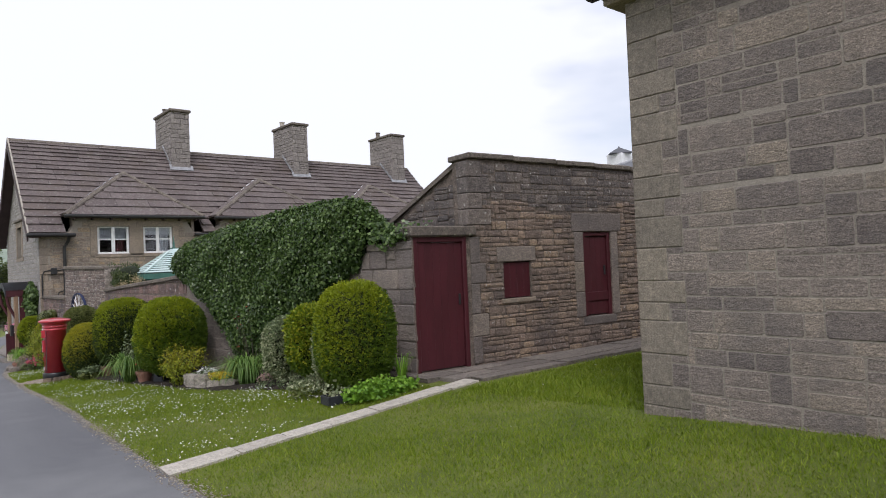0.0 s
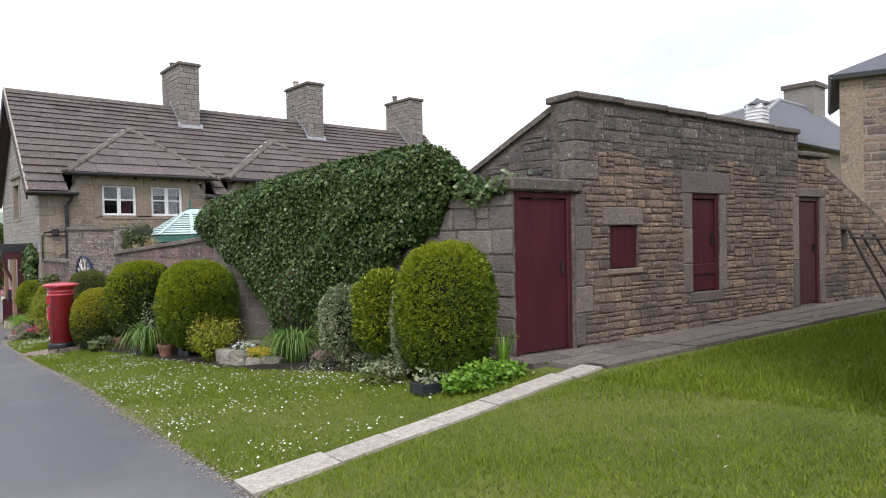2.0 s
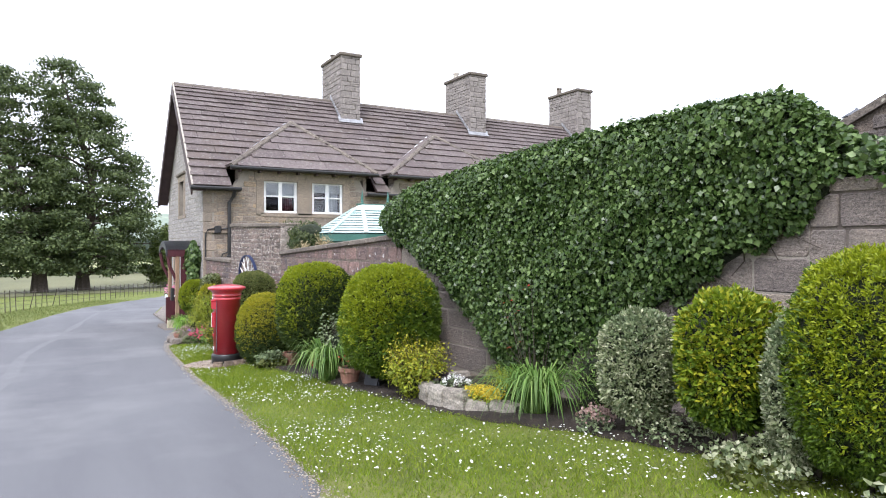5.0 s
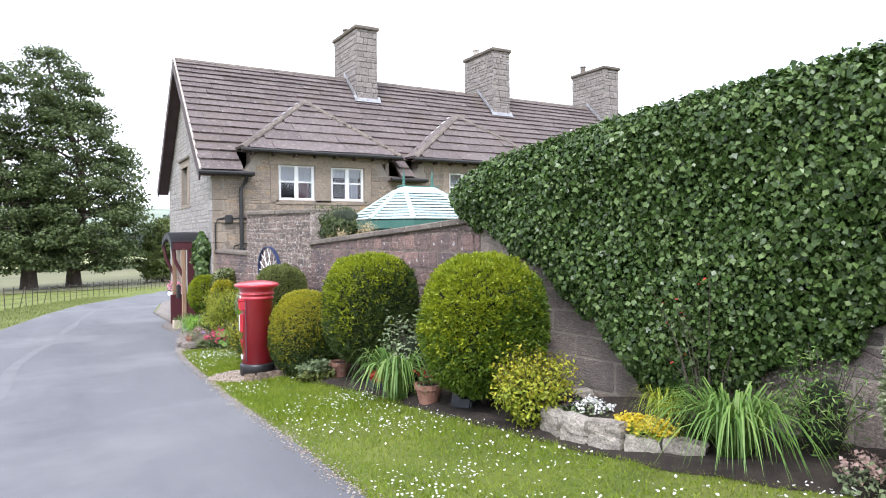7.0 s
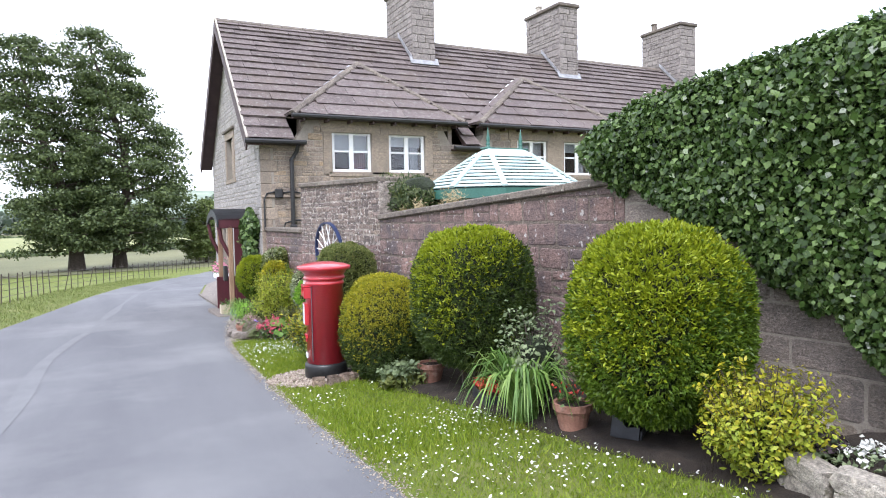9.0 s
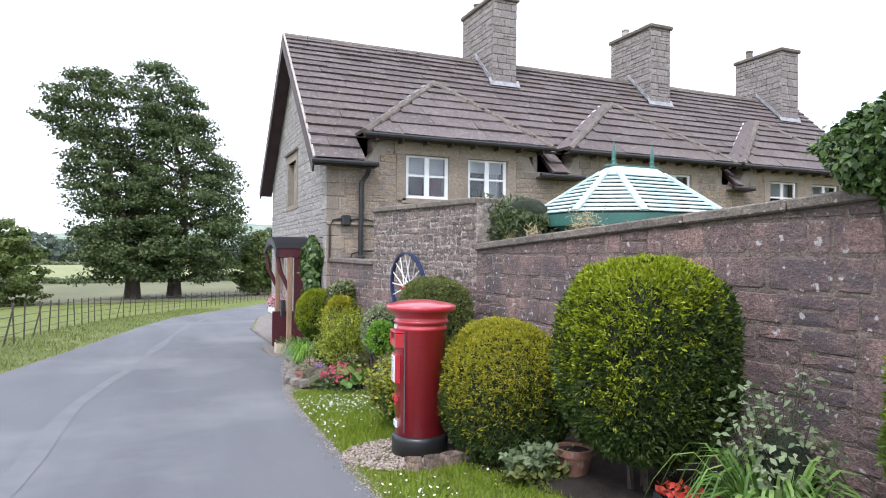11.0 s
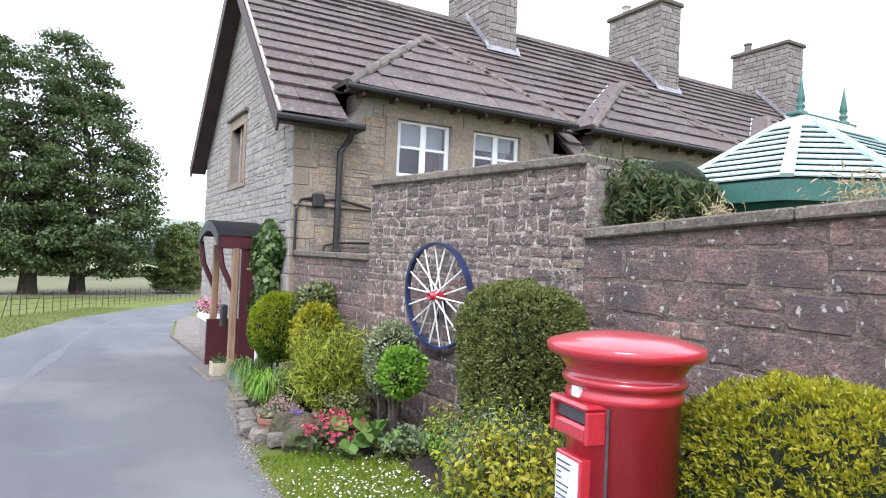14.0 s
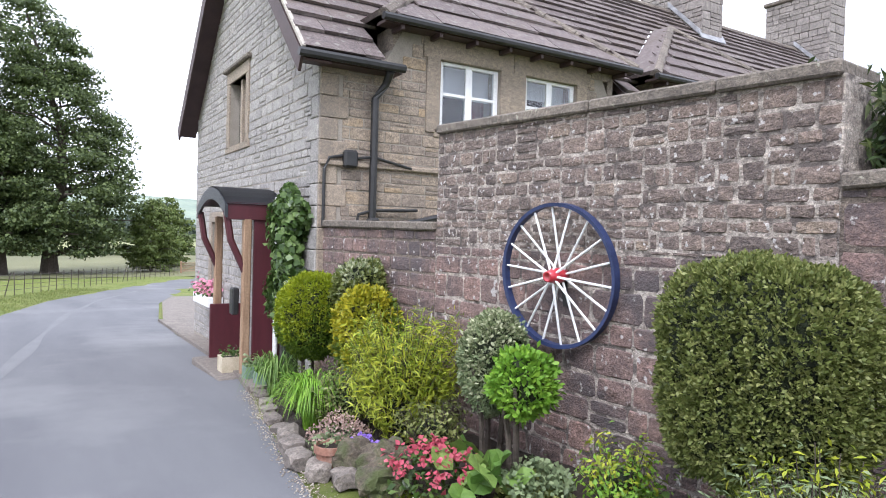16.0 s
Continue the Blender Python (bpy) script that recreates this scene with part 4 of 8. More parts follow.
def roof_columns():
    bm = bmesh.new()
    xs_ = sorted({EAVE.x, EAVE.x + RL, *[v for d in DORM for v in (d[0], d[0] + 0.001, d[1], d[1] - 0.001, d[2])]})
    zy = lambda y: 3.74 + (y - 22.85) * SLOPE.z / SLOPE.y
    for x0, x1 in zip(xs_, xs_[1:]):
        if x1 - x0 < 0.01:
            continue
        ya, yb = low_y(x0 + 0.0005), low_y(x1 - 0.0005)
        add_poly(bm, [(x0, ya, zy(ya)), (x1, yb, zy(yb)), (x1, RIDGE_Y, RIDGE_Z), (x0, RIDGE_Y, RIDGE_Z)], 0.10)
    return bm


roof = part("roof", roof_columns(), M_BROWN, house, "stone-slated pitched roof")
part("back_slope", slab([EAVE + SLOPE, EAVE + SLOPE + Vector((RL, 0, 0)), Vector((EAVE.x + RL, 31.15, 3.74)), Vector((EAVE.x, 31.15, 3.74))], 0.10), M_SLATE, roof)


def on_main(u, s):
    x = EAVE.x + u
    y = 22.85 + s * SLOPE.y / SLOPE.length
    return y >= low_y(x)


lay_stones("slate", UNITS_SLATE, slates(EAVE + Vector((0, -0.04, 0.0)), (1, 0, 0), SLOPE, RL, SLOPE.length + 0.02, 17, (0.55, 0.95), on_main, 51), roof, M_SLATE, 3.5)


def add_ridge(parent, p, q, size, n, name="ridge_stone"):
    p, q = Vector(p), Vector(q)
    d = (q - p) / n
    side = d.cross(Vector((0, 0, 1))).normalized()
    up = side.cross(d).normalized()
    for k in range(n):
        a, b = p + d * (k + 0.012), p + d * (k + 0.988)
        bm = bmesh.new()
        rings = []
        for c in (a, b):
            rings.append([bm.verts.new(c + side * (size * sx) + up * (size * sz)) for sx, sz in ((-1, -0.55), (-0.9, -0.1), (-0.25, 0.5), (0.25, 0.5), (0.9, -0.1), (1, -0.55))])
        for i in range(6):
            bm.faces.new((rings[0][i], rings[0][(i + 1) % 6], rings[1][(i + 1) % 6], rings[1][i]))
        bm.faces.new(rings[0][::-1])
        bm.faces.new(rings[1])
        bmesh.ops.recalc_face_normals(bm, faces=bm.faces)
        part(name, bm, M_COPING, parent)


add_ridge(roof, EAVE + SLOPE + Vector((0, 0.02, 0.0)), EAVE + SLOPE + Vector((RL, 0.02, 0.0)), 0.13, 30)
for i, (a, b, c) in enumerate(DORM):
    dm = part("dormer", slab([(a, 22.85, DZ), (b, 22.85, DZ), (c, DPY, DPZ)], 0.08), M_BROWN, house, "hipped stone-slated dormer roof")
    S = Vector((0, DPY - 22.85, DPZ - DZ))
    tri_in = lambda u, s, a=a, b=b, c=c, S=S: (c - a) * s / S.length <= u <= (b - a) - (b - c) * s / S.length
    lay_stones("slate", UNITS_SLATE, slates(Vector((a, 22.82, DZ + 0.0)), (1, 0, 0), S, b - a, S.length, 7, (0.6, 1.0), tri_in, 60 + i), dm, M_SLATE, 2.5)
    for sx, e in ((1, a), (-1, b)):
        quad = [(e, 22.85, DZ), (c, DPY, DPZ), (c, VY1, DPZ), (e, VY0, DZ)]
        part("side_slope", slab(quad if sx < 0 else quad[::-1], 0.07), M_SLATE, dm)
        SS = Vector((c - e, 0, DPZ - DZ))
        if sx > 0:
            O, U = Vector((e, VY1, DZ)), Vector((0, -1, 0))
            full = VY1 - 22.85
            fy = lambda u, full=full: full - u
        else:
            O, U = Vector((e, 22.85, DZ)), Vector((0, 1, 0))
            fy = lambda u: u
        def side_in(u, s, SS=SS, fy=fy):
            t = s / SS.length
            y = fy(u)
            return t * (DPY - 22.85) <= y <= (VY0 - 22.85) + t * (VY1 - VY0)
        lay_stones("slate", UNITS_SLATE, slates(O, U, SS, VY1 - 22.85, SS.length, 8, (0.5, 0.9), side_in, 80 + i), dm, M_SLATE, 1.0)
        add_ridge(dm, (e, 22.83, DZ + 0.02), (c, DPY, DPZ + 0.03), 0.10, 6, "hip_stone")
        part("valley_lead", slab([(e - sx * 0.10, VY0 - 0.08, DZ - 0.015), (e + sx * 0.06, VY0 + 0.0, DZ + 0.05), (c + sx * 0.02, VY1 + 0.04, DPZ + 0.05), (c - sx * 0.10, VY1 + 0.02, DPZ + 0.05)][::-sx], 0.02), M_LEADB if sx > 0 and i > 0 else M_LEAD, dm)
    add_ridge(dm, (c, DPY - 0.03, DPZ + 0.02), (c, VY1 + 0.1, DPZ + 0.02), 0.10, 1)
    part("gutter", tube([(a - 0.02, 22.78, DZ - 0.05), (b + 0.02, 22.78, DZ - 0.05)], 0.055), M_BLACK, dm)
    part("soffit", box(a + 0.05, b - 0.05, 22.86, 23.12, DZ - 0.10, DZ - 0.06), M_BROWN, dm)
    n = int((b - a) / 0.55)
    for k in range(n):
        x = a + 0.3 + (b - a - 0.6) * k / (n - 1)
        part("rafter_foot", box(x - 0.03, x + 0.03, 22.82, 23.12, DZ - 0.17, DZ - 0.10, 0.005), M_BROWN, dm)
    for x in (a + 0.36, b - 0.36):
        part("cheek", box(x - 0.06, x + 0.06, 23.13, VY0 + 0.1, 3.7, DZ - 0.05), M_HOUSE, dm)
eaves = [(-1.6, -0.1), (4.1, 5.4), (10.5, 11.3), (16.3, 17.9)]
for a, b in eaves:
    part("gutter", tube([(a, 22.78, 3.66), (b, 22.78, 3.66)], 0.06), M_BLACK, roof)
    part("soffit", box(a + 0.06, b, 22.86, 23.12, 3.60, 3.65), M_BROWN, roof)
# verge, bargeboards on the gable
for sy, y0 in ((1, 22.8), (-1, 31.2)):
    p0, p1 = Vector((-1.56, y0, 3.66)), Vector((-1.56, 27.0, 7.61))
    bm = slab([p0, p1, p1 - Vector((0, 0, 0.34)), p0 - Vector((0, -0.12 * sy, 0.22))][::sy], 0.04)
    bmesh.ops.recalc_face_normals(bm, faces=bm.faces)
    part("bargeboard", bm, M_BROWN, roof, "dark brown timber bargeboard")
    bm = slab([p0 + Vector((0.0, 0, 0.05)), p1 + Vector((0.0, 0, 0.07)), p1 + Vector((0.05, 0, 0.07)), p0 + Vector((0.05, 0, 0.05))], 0.04)
    bmesh.ops.recalc_face_normals(bm, faces=bm.faces)
    part("verge_mortar", bm, M_KERB, roof)
    q0, q1 = Vector((-1.52, y0, 3.56)), Vector((-1.52, 27.0, 7.47))
    bm = slab([q0, q1, q1 + Vector((0.36, 0, 0)), q0 + Vector((0.36, 0, 0))], 0.03)
    part("verge_soffit", bm, M_BROWN, roof)
# chimneys
M_STACK = surface("weathered_chimney_stone", [(0.0, (0.15, 0.13, 0.12)), (0.4, (0.235, 0.21, 0.195)), (0.75, (0.30, 0.27, 0.25)), (1.0, (0.37, 0.33, 0.30))], mottle=0.9, scale=2.2, fine=40, bump=0.8, depth=0.01, vary=0.4)
UNITS_CH = unit_set("stone", M_STACK, 0.4)
for cx0, cx1, pz in ((4.33, 5.13, 0.28), (10.15, 10.96, 0.3), (16.1, 16.95, 0.32)):
    y0, y1 = 25.9, 28.0
    ch = part("chimney", box(cx0 + 0.03, cx1 - 0.03, y0 + 0.03, y1 - 0.03, 6.0, 9.2), M_STACK, house, "tall sandstone chimney stack")
    st = courses(frame_at(cx0, y0, 0, 1, 0), cx1 - cx0, lambda u: 6.6, lambda u: 9.2, (0.16, 0.3), (0.26, 0.5), seed=int(cx0 * 10), proud=0.010, depth=0.05, gap=0.008)
    st += courses(frame_at(cx0, y1, 0, 0, -1), y1 - y0, lambda u: 6.6, lambda u: 9.2, (0.12, 0.24), (0.22, 0.5), seed=int(cx0 * 10) + 1, proud=0.010, depth=0.05, gap=0.008)
    for m, _, _ in st:
        part("stone", UNITS_CH[int(m[0][3] * 97 + m[2][3] * 31) % 5], None, ch, m=m)
    part("cap", box(cx0 - 0.07, cx1 + 0.07, y0 - 0.07, y1 + 0.07, 9.2, 9.33, 0.03), M_COPING, ch)
    part("pot", lathe([(0.15, 0), (0.15, 0.05), (0.12, 0.08), (0.115, pz), (0.14, pz + 0.02), (0.14, pz + 0.06), (0.10, pz + 0.06)], 14, (cx0 + 0.35, y1 - 0.35, 9.33)), M_COPING if cx0 < 9 or cx0 > 12 else M_KERB, ch)
    part("flashing", slab([(cx0 - 0.1, y0 - 0.08, 3.74 + (y0 - 0.08 - 22.85) * 0.959 + 0.06), (cx1 + 0.1, y0 - 0.08, 3.74 + (y0 - 0.08 - 22.85) * 0.959 + 0.06), (cx1 + 0.1, y0 + 0.04, 6.78 + 0.1), (cx0 - 0.1, y0 + 0.04, 6.78 + 0.1)], 0.02), M_LEAD, ch)
    part("side_flashing", slab([(cx0 - 0.012, y0, 6.72), (cx0 - 0.012, y0 + 1.1, 7.77), (cx0 - 0.012, y0 + 1.1, 7.9), (cx0 - 0.012, y0, 6.86)], 0.02), M_LEAD, ch)
# downpipe, cable box
dp = part("downpipe", tube([(-0.3, 22.8, 3.6), (-0.3, 22.95, 3.45), (-0.42, 23.02, 3.25), (-0.42, 23.03, 1.3)], 0.055), M_BLACK, house, "black iron downpipe")
part("hopper", box(-0.5, -0.34, 22.92, 23.08, 1.42, 1.62, 0.03), M_BLACK, dp)
part("waste_pipe", tube([(-0.42, 22.98, 1.40), (-0.1, 22.98, 1.50), (0.9, 22.99, 1.72)], 0.05), M_BLACK, house)
part("cable_box", box(-0.86, -0.66, 22.98, 23.1, 2.28, 2.52, 0.03), M_BLACK, house)
for pts in (((-0.66, 23.07, 2.42), (-0.42, 23.02, 2.45), (0.2, 23.07, 2.34)), ((-0.86, 23.07, 2.44), (-1.05, 23.06, 2.4), (-1.12, 23.06, 2.25), (-1.12, 23.06, 1.5)), ((0.3, 23.05, 1.75), (-0.4, 23.03, 1.72), (-0.62, 23.03, 1.66), (-0.66, 23.03, 1.5))):
    part("pipe", tube(pts, 0.022), M_BLACK, house)

# ---- planting helpers ----
def gz_many(x, y):
    return np.array([ground_z(a, b) for a, b in zip(x, y)])


def unit_rows(v):
    return v / np.maximum(np.linalg.norm(v, axis=1, keepdims=True), 1e-9)


def leaf_arrays(P, N, size, aspect=0.6, jitter=0.7, lift=0.12, hang=0.0, rng=RNG):
    """Four-cornered leaves at P facing roughly along N; hang draws their tips down."""
    n = len(P)
    nn = unit_rows(N + jitter * rng.normal(size=(n, 3)))
    t = np.cross(nn, rng.normal(size=(n, 3))) * (1 - hang) + np.array([0, 0, -hang * 1.5])
    t = unit_rows(t - nn * (t * nn).sum(1, keepdims=True))
    b = np.cross(nn, t)
    s = size * rng.uniform(0.65, 1.3, (n, 1))
    v = np.stack([P - t * s * 0.5, P + b * s * aspect * 0.5 + nn * s * lift - t * s * 0.08, P + t * s * 0.5, P - b * s * aspect * 0.5 + nn * s * lift - t * s * 0.08], 1)
    f = np.arange(4 * n).reshape(n, 4)
    return v.reshape(-1, 3), f


def leaf_mesh(name, P, N, size, material, **k):
    v, f = leaf_arrays(np.asarray(P), np.asarray(N), size, **k)
    return mesh_arrays(name, v, f, material)


def wobble(d, seed, amount):
    """Smooth unevenness over directions."""
    r = np.random.RandomState(seed)
    out = np.zeros(len(d))
    for k in range(7):
        w = r.normal(size=3) * (1.5 + k)
        out += np.sin(d @ w + r.uniform(0, 6)) / (1.2 + k)
    return 1 + amount * out


def round_surface(n, radii, p, seed, amount, depth=0.1):
    """Points and normals on an uneven superellipsoid."""
    r = np.random.RandomState(seed)
    d = unit_rows(r.normal(size=(n, 3)))
    k = (np.abs(d) ** p).sum(1) ** (-1 / p)
    s = d * k[:, None] * wobble(d, seed, amount)[:, None] * (1 - depth * r.random(n) ** 2)[:, None]
    nor = unit_rows(np.sign(d) * np.abs(d * k[:, None]) ** (p - 1) / np.array(radii))
    return s * np.array(radii), nor


def inner_mass(radii, p, seed, amount, c, scale, material_name="inner"):
    bm = bmesh.new()
    bmesh.ops.create_icosphere(bm, subdivisions=3, radius=1.0)
    d = unit_rows(np.array([v.co[:] for v in bm.verts]))
    k = (np.abs(d) ** p).sum(1) ** (-1 / p)
    s = d * k[:, None] * wobble(d, seed, amount)[:, None] * np.array(radii) * scale + np.array(c)
    for v, q in zip(bm.verts, s):
        v.co = q
    return bm


# Near-black twigs: the shade in the gaps between leaves is put into this colour.
M_INNER = surface("painted_shade_twigs", [(0.3, (0.008, 0.013, 0.004)), (0.7, (0.02, 0.03, 0.008))], rough=0.95, scale=8, fine=40, bump=1.0, depth=0.03)
M_BARK = surface("bark", [(0.3, (0.045, 0.035, 0.028)), (0.7, (0.10, 0.08, 0.062))], rough=0.95, scale=6, fine=30, bump=1.0, depth=0.02)
# L_YEW paints sunlit golden tops; L_GREEN and L_DARK the shaded sides below.
L_YEW = leaf_mat("sunlit_golden_leaf", (0.135, 0.19, 0.007), (0.24, 0.295, 0.010), (0.39, 0.41, 0.016), vary=0.45)
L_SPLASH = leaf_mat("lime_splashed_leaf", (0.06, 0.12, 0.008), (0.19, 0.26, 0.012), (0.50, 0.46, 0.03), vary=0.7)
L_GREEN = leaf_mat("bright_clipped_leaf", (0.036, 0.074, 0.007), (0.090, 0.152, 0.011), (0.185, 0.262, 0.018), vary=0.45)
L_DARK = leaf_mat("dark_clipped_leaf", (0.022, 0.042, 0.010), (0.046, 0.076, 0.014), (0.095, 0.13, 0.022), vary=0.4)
L_OLIVE = leaf_mat("olive_box_leaf", (0.045, 0.066, 0.016), (0.15, 0.18, 0.045), (0.35, 0.35, 0.13))
L_SILVER = leaf_mat("cream_edged_leaf", (0.07, 0.11, 0.045), (0.26, 0.30, 0.15), (0.66, 0.66, 0.46), vary=0.7)
L_GOLD = leaf_mat("gold_splashed_leaf", (0.13, 0.17, 0.012), (0.32, 0.31, 0.016), (0.56, 0.47, 0.03))
L_LIME = leaf_mat("yellow_green_leaf", (0.13, 0.195, 0.015), (0.29, 0.345, 0.026), (0.53, 0.53, 0.05))
L_IVY = leaf_mat("ivy_leaf", (0.016, 0.036, 0.009), (0.062, 0.112, 0.024), (0.23, 0.32, 0.11), 0.30, vary=0.6)
L_GREY = leaf_mat("grey_green_leaf", (0.096, 0.132, 0.069), (0.192, 0.248, 0.125), (0.352, 0.403, 0.213))
L_STRAP = leaf_mat("strap_leaf", (0.056, 0.124, 0.025), (0.128, 0.232, 0.044), (0.320, 0.419, 0.125))
L_FRESH = leaf_mat("fresh_green_leaf", (0.080, 0.186, 0.019), (0.176, 0.341, 0.031), (0.352, 0.527, 0.062))
L_PINK = leaf_mat("pink_flower", (0.33, 0.05, 0.08), (0.50, 0.085, 0.13), (0.64, 0.19, 0.23))
L_PURPLE = leaf_mat("purple_flower", (0.22, 0.12, 0.5), (0.32, 0.19, 0.65), (0.45, 0.32, 0.75))
L_MAUVE = leaf_mat("dusty_pink_flower", (0.25, 0.16, 0.13), (0.40, 0.27, 0.23), (0.5, 0.4, 0.36))
L_WHITE = leaf_mat("white_flower", (0.7, 0.7, 0.66), (0.8, 0.8, 0.77), (0.85, 0.85, 0.83))
L_YELLOW = leaf_mat("yellow_flower", (0.5, 0.36, 0.02), (0.68, 0.52, 0.03), (0.75, 0.62, 0.08))
L_RED = leaf_mat("red_flower", (0.4, 0.03, 0.02), (0.55, 0.06, 0.04), (0.65, 0.16, 0.1))
L_TREE = leaf_mat("tree_leaf", (0.032, 0.052, 0.022), (0.085, 0.118, 0.042), (0.20, 0.245, 0.085))
L_PARK = leaf_mat("park_leaf", (0.07, 0.105, 0.03), (0.14, 0.185, 0.05), (0.25, 0.30, 0.09))
L_HEDGE = leaf_mat("bush_leaf", (0.056, 0.093, 0.018), (0.112, 0.171, 0.030), (0.208, 0.264, 0.050))


def tuft_mesh(name, P, N, size, material, aspect=0.34, splay=0.75, per=6, rng=RNG):
    """Sprigs: per narrow leaves fanning outwards from each point."""
    P, N = np.repeat(P, per, 0), np.repeat(N, per, 0)
    n = len(P)
    d = unit_rows(N + splay * rng.normal(size=(n, 3)) + np.array([0, 0, 0.25]))
    L = size * rng.uniform(0.6, 1.4, (n, 1))
    side = unit_rows(np.cross(d, rng.normal(size=(n, 3)))) * L * aspect * 0.5
    o = P + rng.normal(size=(n, 3)) * size * 0.28 - N * size * 0.3
    v = np.stack([o, o + d * L * 0.55 + side, o + d * L, o + d * L * 0.55 - side], 1)
    return mesh_arrays(name, v.reshape(-1, 3), np.arange(4 * n).reshape(n, 4), material)


def topiary(name, c, radii, mat, label, leaf=0.03, density=2600, p=2.4, seed=1, amount=0.02, top=None, jitter=0.75, depth=0.10, stem=True, category="bush", group="clipped bushes along the wall", aspect=0.34, knobs=0.018):
    """A clipped bush: stem, inside near-black for the shade in its gaps, dense shell of sprigs; top: another leaf
    colour on the upper, sunward part, young growth with sunlight painted in.
    """
    c = Vector(c)
    gz = ground_z(c.x, c.y)
    th = thing(name, c.x, c.y, gz, label, category, group)
    rng = np.random.RandomState(seed + 300)
    a, b, h = radii
    area = 4 * math.pi * (((a * b) ** 1.6 + (a * h) ** 1.6 + (b * h) ** 1.6) / 3) ** (1 / 1.6)
    n = int(area * density * 0.5)
    P, N = round_surface(n, radii, p, seed, amount, depth)
    bumps = np.sin(P[:, 0] * 23 + seed) * np.sin(P[:, 1] * 21 + 2 * seed) + np.sin(P[:, 2] * 27 + P[:, 0] * 11) * np.sin(P[:, 1] * 33 + P[:, 2] * 13)
    P = P + N * (bumps * knobs)[:, None]
    Pw = P + np.array(c)
    keep = Pw[:, 2] > gz + 0.02
    P, N, Pw = P[keep], N[keep], Pw[keep]
    # Core coloured dark to give the shade between sprigs.
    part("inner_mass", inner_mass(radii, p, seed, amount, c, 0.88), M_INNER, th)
    if top is None:
        part("crown", tuft_mesh("crown", Pw, N, leaf, mat, aspect, jitter, rng=rng), mat, th)
    else:
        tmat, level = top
        # Young growth plus painted sunlight: the mask leans up and towards the sun.
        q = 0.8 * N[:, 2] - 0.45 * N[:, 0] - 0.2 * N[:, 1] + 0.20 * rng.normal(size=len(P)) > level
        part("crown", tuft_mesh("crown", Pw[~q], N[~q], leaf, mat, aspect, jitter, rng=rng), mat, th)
        part("upper_foliage", tuft_mesh("upper_foliage", Pw[q], N[q], leaf, tmat, aspect, jitter, rng=rng), tmat, th, "yellowish young growth, with sunlight on top and side put into its colour")
    if stem:
        r = random.Random(seed)
        for k in range(3):
            o = Vector((r.uniform(-0.08, 0.08), r.uniform(-0.08, 0.08), 0))
            part("stem", tube([Vector((c.x, c.y, gz - 0.1)) + o, Vector((c.x, c.y, (gz + c.z) / 2)) + o * 1.5, c + o * 3], 0.03, 0.015, 6), M_BARK, th)
    return th


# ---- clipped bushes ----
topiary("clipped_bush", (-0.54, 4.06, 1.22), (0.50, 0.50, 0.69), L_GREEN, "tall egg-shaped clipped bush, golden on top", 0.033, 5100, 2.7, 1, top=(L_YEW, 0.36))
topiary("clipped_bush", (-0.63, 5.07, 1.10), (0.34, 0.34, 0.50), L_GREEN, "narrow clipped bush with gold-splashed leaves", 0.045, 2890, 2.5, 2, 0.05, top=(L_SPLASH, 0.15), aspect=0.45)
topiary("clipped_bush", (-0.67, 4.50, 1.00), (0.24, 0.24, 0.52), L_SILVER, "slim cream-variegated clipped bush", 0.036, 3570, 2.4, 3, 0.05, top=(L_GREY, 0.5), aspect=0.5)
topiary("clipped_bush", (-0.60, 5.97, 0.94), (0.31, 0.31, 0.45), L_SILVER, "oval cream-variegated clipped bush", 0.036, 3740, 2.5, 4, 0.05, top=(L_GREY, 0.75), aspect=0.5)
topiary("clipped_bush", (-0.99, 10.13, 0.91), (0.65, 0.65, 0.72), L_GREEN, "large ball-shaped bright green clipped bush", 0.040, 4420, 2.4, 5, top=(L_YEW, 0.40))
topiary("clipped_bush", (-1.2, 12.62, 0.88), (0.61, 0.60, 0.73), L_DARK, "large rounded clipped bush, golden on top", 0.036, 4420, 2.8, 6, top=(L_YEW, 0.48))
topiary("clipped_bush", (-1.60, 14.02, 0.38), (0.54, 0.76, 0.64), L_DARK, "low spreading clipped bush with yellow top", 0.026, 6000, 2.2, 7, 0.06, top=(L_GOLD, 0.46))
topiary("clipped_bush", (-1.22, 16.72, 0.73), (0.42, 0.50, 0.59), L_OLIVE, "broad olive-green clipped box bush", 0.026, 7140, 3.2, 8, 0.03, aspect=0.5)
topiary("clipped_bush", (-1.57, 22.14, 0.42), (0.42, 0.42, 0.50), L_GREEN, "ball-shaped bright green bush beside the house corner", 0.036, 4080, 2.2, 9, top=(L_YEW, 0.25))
topiary("variegated_bush", (-1.34, 21.2, 0.36), (0.30, 0.36, 0.46), L_HEDGE, "rounded gold-variegated bush against the wall", 0.054, 1870, 2.3, 10, 0.10, group="", jitter=0.9, top=(L_GOLD, 0.1), aspect=0.5, knobs=0.035)
topiary("variegated_bush", (-1.22, 21.6, 0.76), (0.28, 0.32, 0.32), L_OLIVE, "cream-edged evergreen bush against the wall", 0.054, 1870, 2.3, 11, 0.08, group="", jitter=0.9, top=(L_SILVER, 0.7), aspect=0.5, knobs=0.03)
topiary("clipped_bush", (-1.28, 18.95, 0.40), (0.25, 0.25, 0.38), L_GREY, "oval grey-green variegated bush under the wheel", 0.035, 3740, 2.4, 12, 0.06, top=(L_SILVER, 0.35), aspect=0.5)
